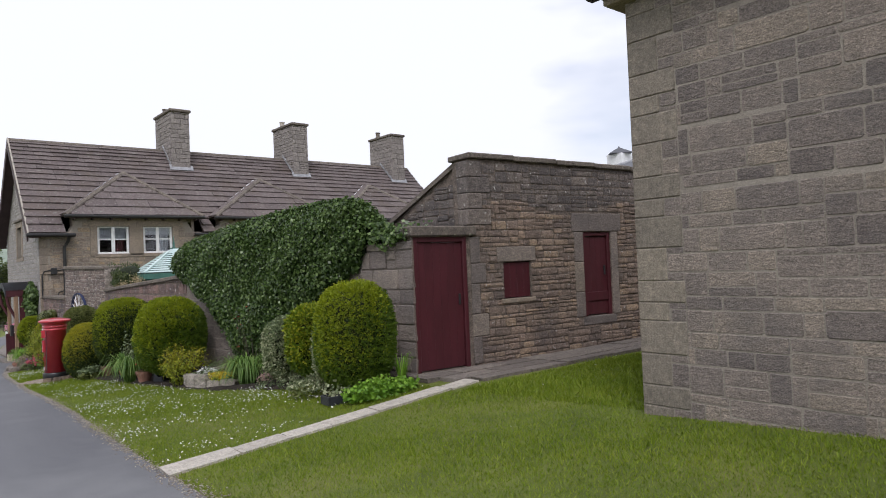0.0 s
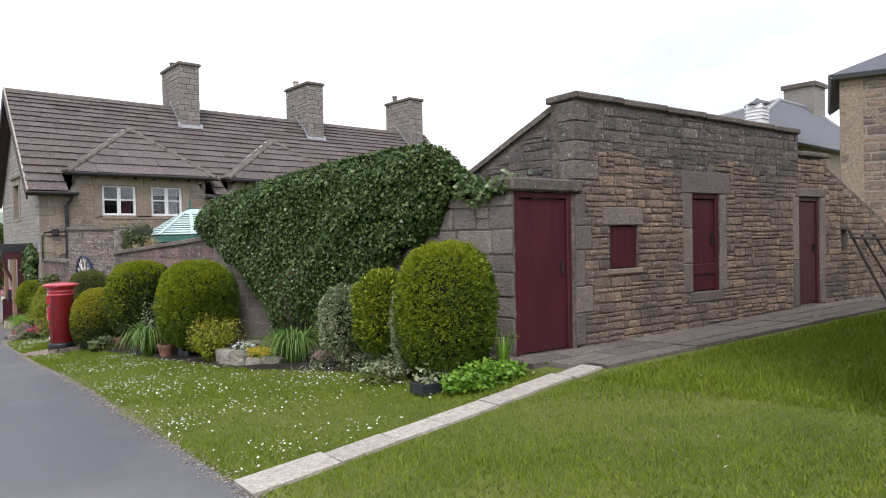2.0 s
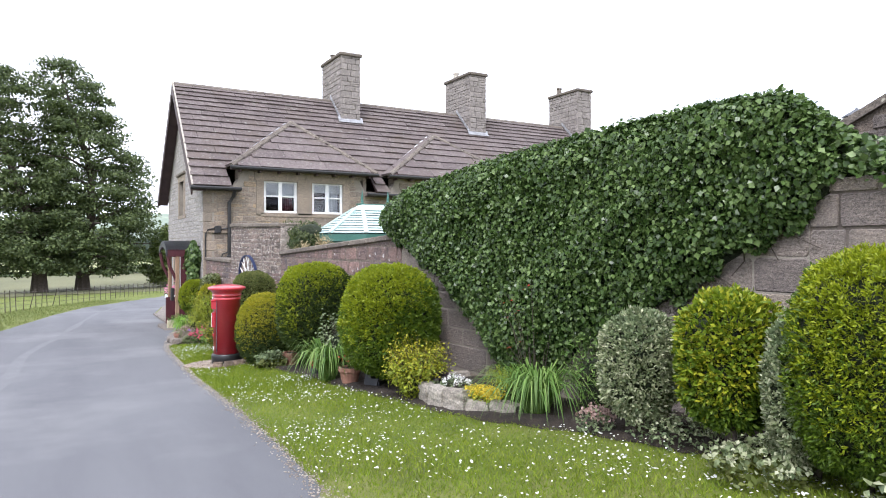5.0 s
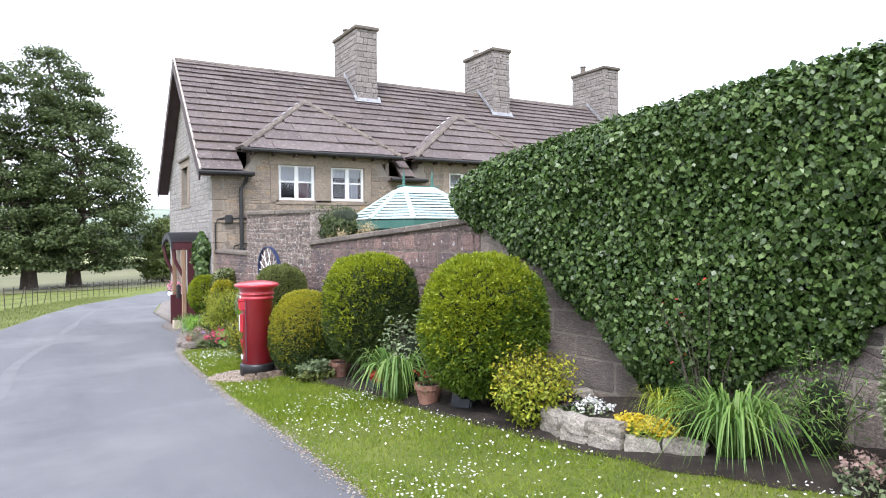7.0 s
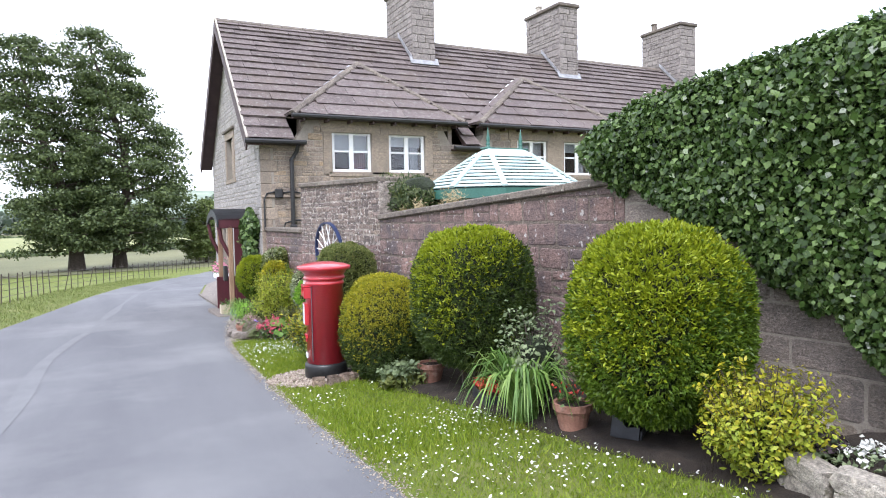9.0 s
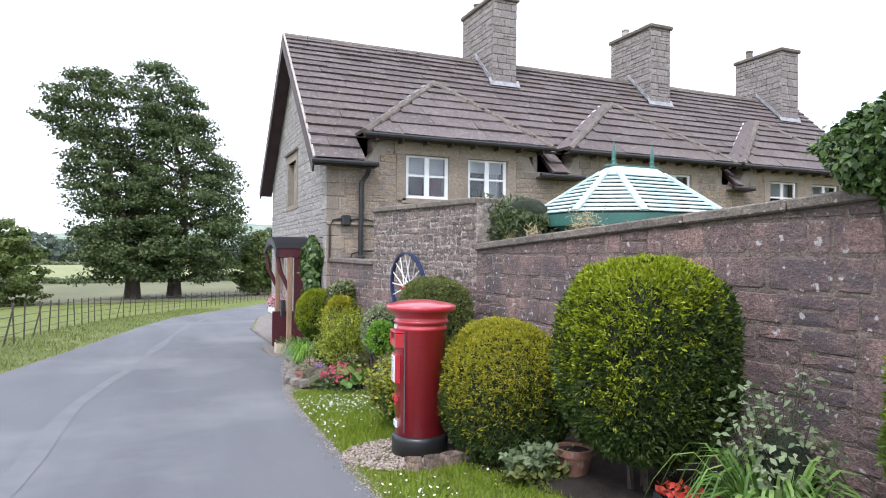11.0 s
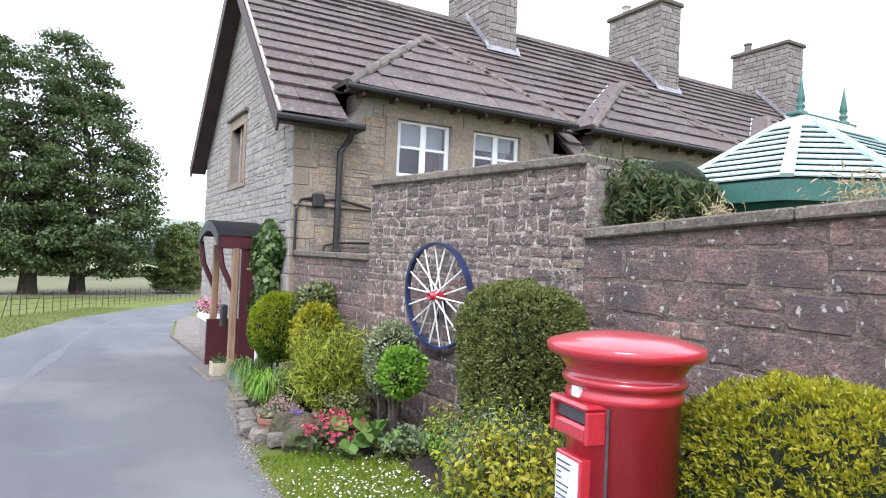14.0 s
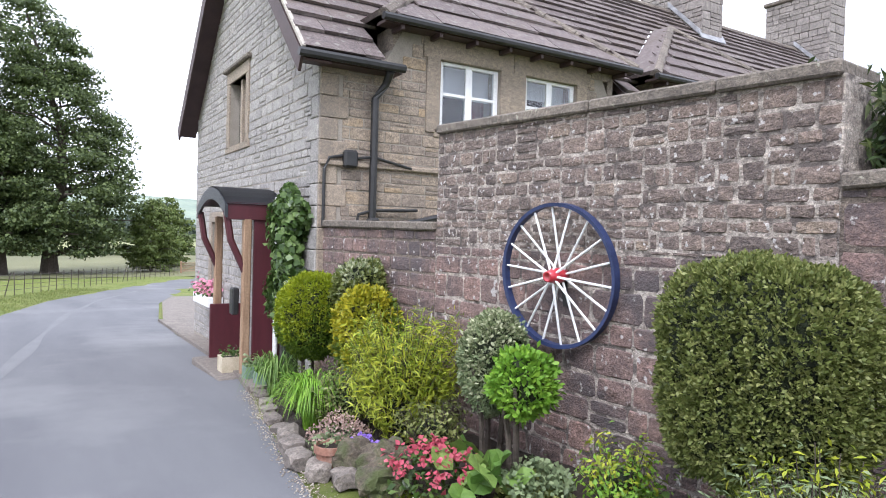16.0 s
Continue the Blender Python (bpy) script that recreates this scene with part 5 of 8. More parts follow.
topiary("young_bush", (-1.40, 18.45, 0.36), (0.20, 0.20, 0.23), L_FRESH, "small bright green evergreen bush on bare stems", 0.050, 2210, 2.3, 13, 0.10, group="", jitter=0.9, aspect=0.5, knobs=0.03)


def loose_shrub(name, x, y, h, r, mat, label, shoots=60, leaf=0.04, per=26, seed=1, spread=0.9, mat2=None, share=0.3, droop=0.25, aspect=0.5, z0=None, category="shrub"):
    """A free-growing shrub: many shoots with leaves along them."""
    rng = np.random.RandomState(seed)
    gz = ground_z(x, y) if z0 is None else z0
    th = thing(name, x, y, gz, label, category)
    bm = bmesh.new()
    P, N = [], []
    for k in range(shoots):
        a, q = rng.uniform(0, 6.283), rng.uniform(0.1, 1) ** 0.6
        end = np.array([x + math.cos(a) * r * q, y + math.sin(a) * r * q, gz + h * (1 - droop * q * q) * rng.uniform(0.42, 1.05)])
        start = np.array([x + math.cos(a) * r * q * 0.12, y + math.sin(a) * r * q * 0.12, gz - 0.03])
        mid = (start + end) / 2 + np.array([0, 0, h * 0.12])
        add_tube(bm, [start, mid, end], 0.006, 0.002, 4)
        t = np.sort(rng.uniform(0.12, 1.02, per) ** 0.8)[:, None]
        pt = (1 - t) ** 2 * start + 2 * t * (1 - t) * mid + t * t * end + rng.normal(size=(per, 3)) * leaf * spread
        P.append(pt)
        N.append(unit_rows(pt - np.array([x, y, gz + h * 0.3])) + np.array([0, 0, 0.4]))
    part("branchwork", bm, M_BARK, th)
    # Dark core painted as the shade deep inside the shrub.
    if shoots > 40:
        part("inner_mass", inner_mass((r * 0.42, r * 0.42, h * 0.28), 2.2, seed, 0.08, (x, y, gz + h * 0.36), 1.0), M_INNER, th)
    P, N = np.concatenate(P), np.concatenate(N)
    ok = P[:, 2] > gz
    P, N = P[ok], N[ok]
    if mat2 is None:
        part("foliage", leaf_mesh("foliage", P, N, leaf, mat, aspect=aspect, jitter=0.8, rng=rng), mat, th)
    else:
        q = (P[:, 2] - gz) / h + rng.normal(size=len(P)) * 0.25 > 1 - share
        part("foliage", leaf_mesh("foliage", P[~q], N[~q], leaf, mat, aspect=aspect, jitter=0.8, rng=rng), mat, th)
        part("upper_foliage", leaf_mesh("upper_foliage", P[q], N[q], leaf, mat2, aspect=aspect, jitter=0.8, rng=rng), mat2, th)
    return th


def strap_clump(name, x, y, h, r, mat, label, blades=90, width=0.022, seed=1, arch=1.05, category="plant"):
    """A clump of arching strap leaves."""
    rng = np.random.RandomState(seed)
    gz = ground_z(x, y)
    th = thing(name, x, y, gz, label, category)
    V, F = [], []
    for k in range(blades):
        a = rng.uniform(0, 6.283)
        d = np.array([math.cos(a), math.sin(a), 0])
        s = np.array([-d[1], d[0], 0])
        reach, hh, w = r * rng.uniform(0.35, 1.1), h * rng.uniform(0.75, 1.2), width * rng.uniform(0.7, 1.2)
        o = np.array([x, y, gz]) + d * r * 0.12 * rng.random() + s * rng.normal() * r * 0.06
        base = len(V) * 0 + sum(len(q) for q in V)
        row = []
        for i in range(7):
            t = i / 6
            c = o + d * reach * t + np.array([0, 0, hh * (math.sin(t * math.pi * (0.5 + 0.38 * arch)))])
            ww = w * (1 - t) ** 0.6 + 0.001
            row += [c - s * ww / 2, c + s * ww / 2]
        V.append(np.array(row))
        F += [(base + 2 * i, base + 2 * i + 1, base + 2 * i + 3, base + 2 * i + 2) for i in range(6)]
    part("foliage", mesh_arrays("foliage", np.concatenate(V), F, mat), mat, th)
    return th


def flower_patch(name, x, y, rx, ry, h, n, size, mat, green, label, seed=1, stalks=True, z0=None, category="flowers"):
    rng = np.random.RandomState(seed)
    gz = ground_z(x, y) if z0 is None else z0
    th = thing(name, x, y, gz, label, category)
    m = n * 3
    a, q = rng.uniform(0, 6.283, m), np.sqrt(rng.random(m))
    P = np.stack([x + np.cos(a) * q * rx, y + np.sin(a) * q * ry, gz + h * (1 - 0.5 * q) * rng.uniform(0.1, 0.85, m)], 1)
    part("foliage", leaf_mesh("foliage", P, np.tile([0, 0, 1.0], (m, 1)), size * 1.5, green, jitter=0.9, rng=rng), green, th)
    a, q = rng.uniform(0, 6.283, n), np.sqrt(rng.random(n))
    P = np.stack([x + np.cos(a) * q * rx, y + np.sin(a) * q * ry, gz + h * (1 - 0.45 * q) * rng.uniform(0.8, 1.1, n)], 1)
    k = 4
    P = np.repeat(P, k, 0) + rng.normal(size=(n * k, 3)) * size * 0.5
    part("bloom_mass", leaf_mesh("bloom_mass", P, np.tile([0, -0.3, 1.0], (n * k, 1)), size, mat, aspect=0.8, jitter=0.9, rng=rng), mat, th)
    return th


# ---- free shrubs and border plants ----
loose_shrub("yellow_shrub", -1.08, 9.15, 0.78, 0.42, L_LIME, "loose yellow-green shrub in the flower bed", 190, 0.042, 42, 1, mat2=L_GOLD, share=0.4)
loose_shrub("grey_leaved_shrub", -1.22, 11.4, 1.12, 0.36, L_GREY, "grey-green leafy shrub between clipped bushes", 60, 0.055, 24, 2, aspect=0.55)
strap_clump("strap_leaf_plant", -1.48, 11.25, 0.52, 0.62, L_STRAP, "clump of arching strap-like green leaves", 150, 0.034, 3)
strap_clump("strap_leaf_plant", -0.62, 7.35, 0.44, 0.75, L_STRAP, "wide clump of arching grassy leaves beside a stone planter", 220, 0.022, 4)
loose_shrub("feathery_plant", -0.28, 6.9, 0.85, 0.35, L_STRAP, "tall feathery green border plant below the ivy", 50, 0.05, 22, 5, aspect=0.25)
loose_shrub("rose_bush", -0.22, 7.9, 1.55, 0.5, L_IVY, "thin rose bush with dark red blooms on the ivy", 22, 0.05, 14, 6, mat2=L_RED, share=0.12)
flower_patch("ground_cover", -0.5, 5.6, 0.35, 0.55, 0.22, 160, 0.03, L_SILVER, L_GREY, "low cream-edged ground cover under clipped bushes", 7)
flower_patch("ground_cover", -0.85, 4.65, 0.35, 0.35, 0.25, 140, 0.04, L_SILVER, L_OLIVE, "pale variegated ground cover at the lawn edge", 8)
flower_patch("ground_cover", -0.55, 3.45, 0.55, 0.20, 0.22, 260, 0.05, L_FRESH, L_FRESH, "bright green leafy clump beside the path", 9)
strap_clump("grass_tuft", -0.12, 3.62, 0.42, 0.2, L_FRESH, "upright tuft of green blades beside the pier", 40, 0.014, 10, 0.3)
flower_patch("pink_heather", -0.75, 6.35, 0.18, 0.18, 0.28, 60, 0.03, L_MAUVE, L_GREY, "dusty pink flowers in the border", 11)
loose_shrub("golden_conifer", -1.5, 20.0, 1.25, 0.6, L_LIME, "feathery golden-green conifer shrub", 260, 0.085, 60, 12, spread=0.5, mat2=L_SPLASH, share=0.25, aspect=0.14, droop=0.1)
loose_shrub("fern_leaved_shrub", -1.30, 17.55, 0.62, 0.28, L_FRESH, "light green bushy shrub against the wall", 70, 0.045, 26, 13, aspect=0.45, mat2=L_LIME, share=0.3)
loose_shrub("grey_shrub", -1.8, 16.08, 0.92, 0.42, L_GREY, "grey-green shrub with upright shoots", 300, 0.045, 50, 14, mat2=L_LIME, share=0.12, aspect=0.3)
loose_shrub("golden_shrub", -2.0, 15.6, 0.85, 0.5, L_HEDGE, "gold-tipped variegated shrub behind the post box", 260, 0.045, 44, 15, mat2=L_GOLD, share=0.55)
loose_shrub("tall_spiky_shrub", -1.25, 15.75, 1.05, 0.3, L_HEDGE, "shrub with tall yellow-green leafy spikes", 26, 0.035, 40, 16, mat2=L_LIME, share=0.4, aspect=0.4)
flower_patch("sage_plant", -1.75, 13.25, 0.3, 0.2, 0.3, 90, 0.06, L_GREY, L_OLIVE, "grey-green leafy plant below a clipped bush", 17)
strap_clump("iris_clump", -2.0, 20.95, 0.5, 0.5, L_FRESH, "bright green sword-leaved clump", 260, 0.018, 18, 0.8)
strap_clump("strap_leaf_plant", -1.8, 22.75, 0.5, 0.5, L_STRAP, "arching grassy clump beside the porch path", 120, 0.022, 19)
flower_patch("pink_sedum", -2.15, 19.95, 0.28, 0.22, 0.42, 240, 0.022, L_MAUVE, L_GREY, "dusty pink flower heads above the rockery", 20)
flower_patch("bellflower", -2.12, 19.55, 0.17, 0.13, 0.30, 130, 0.03, L_PURPLE, L_FRESH, "trailing purple bellflowers by a terracotta pot", 21)
flower_patch("astilbe", -1.95, 18.75, 0.33, 0.42, 0.42, 90, 0.045, L_PINK, L_IVY, "deep pink plume flowers in the rockery", 22)
flower_patch("rock_plant", -1.45, 18.2, 0.28, 0.25, 0.30, 160, 0.045, L_GREY, L_OLIVE, "dull green rock plant against the wall foot", 23)
flower_patch("hosta", -1.3, 17.0, 0.3, 0.28, 0.25, 60, 0.09, L_FRESH, L_STRAP, "broad-leaved green plant in the bed", 24)
loose_shrub("background_shrub", -1.75, 20.75, 0.72, 0.45, L_OLIVE, "green leafy filler shrub in the border", 130, 0.04, 24, 26, mat2=L_HEDGE)


loose_shrub("border_shrub", -1.75, 21.7, 0.5, 0.4, L_HEDGE, "low dull green border shrub", 90, 0.045, 24, 27)
loose_shrub("border_shrub", -1.55, 19.4, 0.6, 0.35, L_OLIVE, "low green border shrub beneath the conifer", 80, 0.045, 24, 28)
loose_shrub("border_shrub", -1.35, 16.2, 0.75, 0.4, L_GREY, "grey-green filler shrub beside the box bush", 90, 0.04, 26, 29, mat2=L_HEDGE)
loose_shrub("border_shrub", -1.6, 15.2, 0.6, 0.35, L_HEDGE, "dark green filler shrub behind the post box", 80, 0.045, 26, 30)


def bergenia(x, y):
    gz = ground_z(x, y)
    th = thing("bergenia", x, y, gz, "large glossy round green leaves in the rockery", "plant")
    r = random.Random(4)
    for k in range(20):
        a, q = r.uniform(0, 6.283), r.uniform(0.05, 0.34)
        s = r.uniform(0.09, 0.15)
        bm = bmesh.new()
        ring = [bm.verts.new((s * 0.8 * math.cos(i * 0.628), s * math.sin(i * 0.628), 0.02 * math.cos(i * 1.9))) for i in range(10)]
        c = bm.verts.new((0, 0, -0.025))
        for i in range(10):
            bm.faces.new((ring[i], ring[(i + 1) % 10], c))
        m = pose(x + math.cos(a) * q, y + math.sin(a) * q, gz + 0.14 + r.uniform(0, 0.2), r.uniform(-55, 55), r.uniform(-45, 45), r.uniform(0, 360))
        part("leaf", bm, L_STRAP, th, m=m)


bergenia(-1.68, 18.42)


# ---- ivy over the wall ----
def ivy_sheet():
    rng = np.random.RandomState(9)
    th = thing("ivy", 0.1, 8.5, ground_z(0, 8.5), "dense glossy green ivy covering the garden wall", "ivy")
    top = lambda y: np.interp(y, [4.75, 5.2, 5.8, 7, 8.8, 10.4, 11.1, 11.6, 11.9], [2.74, 3.13, 3.15, 3.11, 3.0, 2.83, 2.74, 2.58, 2.40])
    low = lambda y: np.interp(y, [4.75, 5.2, 6.0, 7.4, 8.4, 8.7, 9.4, 10.3, 11.4, 11.9], [2.35, 2.02, 1.55, 0.72, 0.3, 0.45, 1.0, 1.58, 2.02, 2.28])
    n = 84000
    y = rng.uniform(4.75, 11.95, n)
    z = rng.uniform(0.2, 3.2, n)
    edge = 0.06 * np.sin(y * 7) + 0.05 * np.sin(y * 17 + 1)
    ok = (z < top(y) + edge * 0.5) & (z > low(y) + edge)
    y, z = y[ok], z[ok]
    wall_h = np.interp(y, [4.0, 8, 12, 16.7], [2.5, 2.36, 2.08, 1.80])
    off = 0.20 + 0.025 * np.sin(y * 2.1 + z * 3) + 0.025 * np.sin(z * 5.3 + y * 4.1) + rng.normal(size=len(y)) * 0.05
    rim = np.clip((top(y) - z) / 0.35, 0, 1) ** 0.5
    foot = np.clip((z - low(y)) / 0.4, 0, 1) ** 0.5
    off = off * (0.25 + 0.75 * rim) * (0.3 + 0.7 * foot)
    x = 0.30 - 0.072 * (y - 3.85) - off
    P = np.stack([x, y, z], 1)
    N = np.stack([-np.ones(len(y)), -0.15 * np.ones(len(y)), 0.35 + 1.2 * (1 - rim)], 1)
    part("foliage", leaf_mesh("foliage", P, N, 0.055, L_IVY, aspect=0.85, jitter=0.75, hang=0.5, rng=rng), L_IVY, th)
    # crown of the ivy on top of the wall, and a thick rounded back
    m = 24000
    y2 = rng.uniform(4.75, 11.8, m)
    d2 = rng.uniform(-0.1, 0.62, m)
    z2 = top(y2) - 0.25 * np.clip((d2 - 0.15) / 0.45, 0, 1) ** 2 * 1.4 + rng.normal(size=m) * 0.03
    P = np.stack([0.30 - 0.072 * (y2 - 3.85) + d2, y2, z2], 1)
    part("foliage", leaf_mesh("foliage", P, np.tile([-0.2, -0.1, 1.0], (m, 1)), 0.055, L_IVY, aspect=0.85, jitter=0.7, rng=rng), L_IVY, th)
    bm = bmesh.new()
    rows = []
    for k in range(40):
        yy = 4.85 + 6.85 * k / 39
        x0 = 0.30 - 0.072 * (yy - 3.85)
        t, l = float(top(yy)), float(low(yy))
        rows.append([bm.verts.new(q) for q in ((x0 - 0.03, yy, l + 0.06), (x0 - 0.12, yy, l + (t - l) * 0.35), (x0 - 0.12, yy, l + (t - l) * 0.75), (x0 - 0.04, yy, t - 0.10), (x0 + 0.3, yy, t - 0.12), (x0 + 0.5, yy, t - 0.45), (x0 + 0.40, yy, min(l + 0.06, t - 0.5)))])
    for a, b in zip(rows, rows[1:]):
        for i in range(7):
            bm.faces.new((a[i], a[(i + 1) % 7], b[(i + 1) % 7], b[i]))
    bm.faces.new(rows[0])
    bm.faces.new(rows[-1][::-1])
    # Its near-black colour supplies the shade behind the ivy leaves.
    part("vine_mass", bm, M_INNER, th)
    # tuft hanging over the pier
    m = 1500
    y3, x3 = rng.uniform(3.9, 4.9, m), rng.uniform(-0.12, 0.45, m)
    hang3 = np.where(x3 < 0.0, rng.random(m) ** 2 * 0.22 * (0.6 + 0.4 * np.sin(y3 * 9)), 0.0)
    P = np.stack([0.30 - 0.072 * (y3 - 3.85) + x3, y3, 2.50 + np.minimum(np.abs(rng.normal(size=m)), 1.7) * 0.07 * (1.2 + np.sin(y3 * 7)) - hang3], 1)
    part("foliage", leaf_mesh("foliage", P, np.tile([-0.7, -0.4, 0.8], (m, 1)), 0.062, L_IVY, aspect=0.85, jitter=0.6, rng=rng), L_IVY, th)
    bm = bmesh.new()
    r = random.Random(3)
    for k in range(14):
        yy = r.uniform(5.1, 8.0)
        p0 = Vector((0.30 - 0.072 * (yy - 3.85) - 0.03, yy, float(low(yy)) + 0.1))
        add_tube(bm, [p0, p0 + Vector((0.0, r.uniform(-0.2, 0.1), -0.12)), p0 + Vector((0.01, r.uniform(-0.4, 0.2), -0.25))], 0.008, 0.004, 5)
    part("vine_stem", bm, M_BARK, th)


ivy_sheet()


def porch_ivy():
    rng = np.random.RandomState(19)
    th = thing("climbing_ivy", -1.3, 23.3, -0.7, "column of ivy climbing the house corner", "ivy")
    n = 2600
    z = rng.uniform(0.2, 2.05, n)
    a = rng.uniform(0, 6.283, n)
    w = 0.22 * np.clip((2.15 - z) / 0.4, 0.25, 1) * (1 + 0.35 * np.sin(z * 6 + a * 2) + 0.2 * rng.normal(size=n))
    P = np.stack([-1.36 + np.cos(a) * w * 0.7, 23.75 + np.sin(a) * w * 1.7, z], 1)
    N = np.stack([np.cos(a), np.sin(a), 0.3 + 0 * a], 1)
    part("foliage", leaf_mesh("foliage", P, N, 0.10, L_IVY, aspect=0.85, jitter=0.45, hang=0.4, rng=rng), L_IVY, th)
    part("vine_mass", lathe([(0.1, -0.75), (0.14, 0.3), (0.16, 1.2), (0.13, 1.9)], 10, (-1.30, 23.75, 0)), M_INNER, th)


porch_ivy()


def wall_creeper():
    """The evergreen that hangs over the step in the wall."""
    rng = np.random.RandomState(29)
    th = thing("wall_shrub", -0.2, 16.6, 1.8, "dark feathery evergreen spilling over the wall top", "shrub")
    n = 3800
    a = rng.random((n, 3))
    P = np.stack([-0.5 + a[:, 0] * 0.8, 15.85 + a[:, 1] * 1.15, 1.86 + a[:, 2] * 0.66 * (0.45 + 0.55 * a[:, 1])], 1)
    keep = (P[:, 1] < 16.66) | (P[:, 2] > 2.45) | (P[:, 0] > -0.15)
    P = P[keep]
    mat = leaf_mat("evergreen_spray", (0.015, 0.035, 0.01), (0.05, 0.075, 0.02), (0.14, 0.15, 0.04))
    part("foliage", leaf_mesh("foliage", P, np.tile([-0.6, -0.6, 0.6], (len(P), 1)), 0.11, mat, aspect=0.22, jitter=0.8, hang=0.35, rng=rng), mat, th)
    part("inner_mass", inner_mass((0.3, 0.4, 0.28), 2.2, 5, 0.1, (-0.05, 16.35, 2.08), 1.0), M_INNER, th)
    part("stem", tube([(0.2, 16.4, 0.0), (0.1, 16.4, 1.1), (-0.05, 16.4, 2.0)], 0.05, 0.03, 7), M_BARK, th)


wall_creeper()
for yy, s in ((14.6, 1.0), (15.55, 0.5), (16.0, 0.4)):
    p = wall_pt(yy, -0.12)
    rng_ = np.random.RandomState(int(yy * 10))
    wt = thing("wall_weed", p.x, p.y, 1.9, "dry straw-coloured weed growing on the wall coping", "weed")
    zt = float(np.interp(yy, [12, 16.7], [2.08, 1.80]))
    n = int(260 * s)
    P = np.stack([p.x + rng_.normal(size=n) * 0.09 * s, p.y + rng_.normal(size=n) * 0.13 * s, zt + np.abs(rng_.normal(size=n)) * 0.12 * s], 1)
    mat = MATS.get("dry_weed") or leaf_mat("dry_weed", (0.22, 0.17, 0.08), (0.38, 0.31, 0.17), (0.55, 0.47, 0.3))
    part("foliage", leaf_mesh("foliage", P, np.tile([-0.5, -0.5, 0.3], (n, 1)), 0.07, mat, aspect=0.15, jitter=0.9, rng=rng_), mat, wt)

# ---- the post box ----
M_RED = surface("post_box_red", [(0.3, (0.43, 0.022, 0.036)), (0.7, (0.52, 0.032, 0.048))], rough=0.28, scale=3, fine=90, bump=0.12, depth=0.002)
M_BASE = surface("post_box_black", [(0.3, (0.01, 0.01, 0.011)), (0.7, (0.022, 0.022, 0.022))], rough=0.35, scale=4, fine=60, bump=0.15)
M_PAPER = surface("notice_paper", [(0.3, (0.72, 0.73, 0.74)), (0.7, (0.8, 0.81, 0.82))], rough=0.35, scale=4, fine=50, bump=0.05)
M_INK = surface("notice_ink", [(0.3, (0.06, 0.06, 0.07)), (0.7, (0.1, 0.1, 0.11))], rough=0.5, bump=0)


bsdf_ = M_RED.node_tree.nodes["Principled BSDF"]
bsdf_.inputs["Coat Weight"].default_value, bsdf_.inputs["Coat Roughness"].default_value = 0.8, 0.12


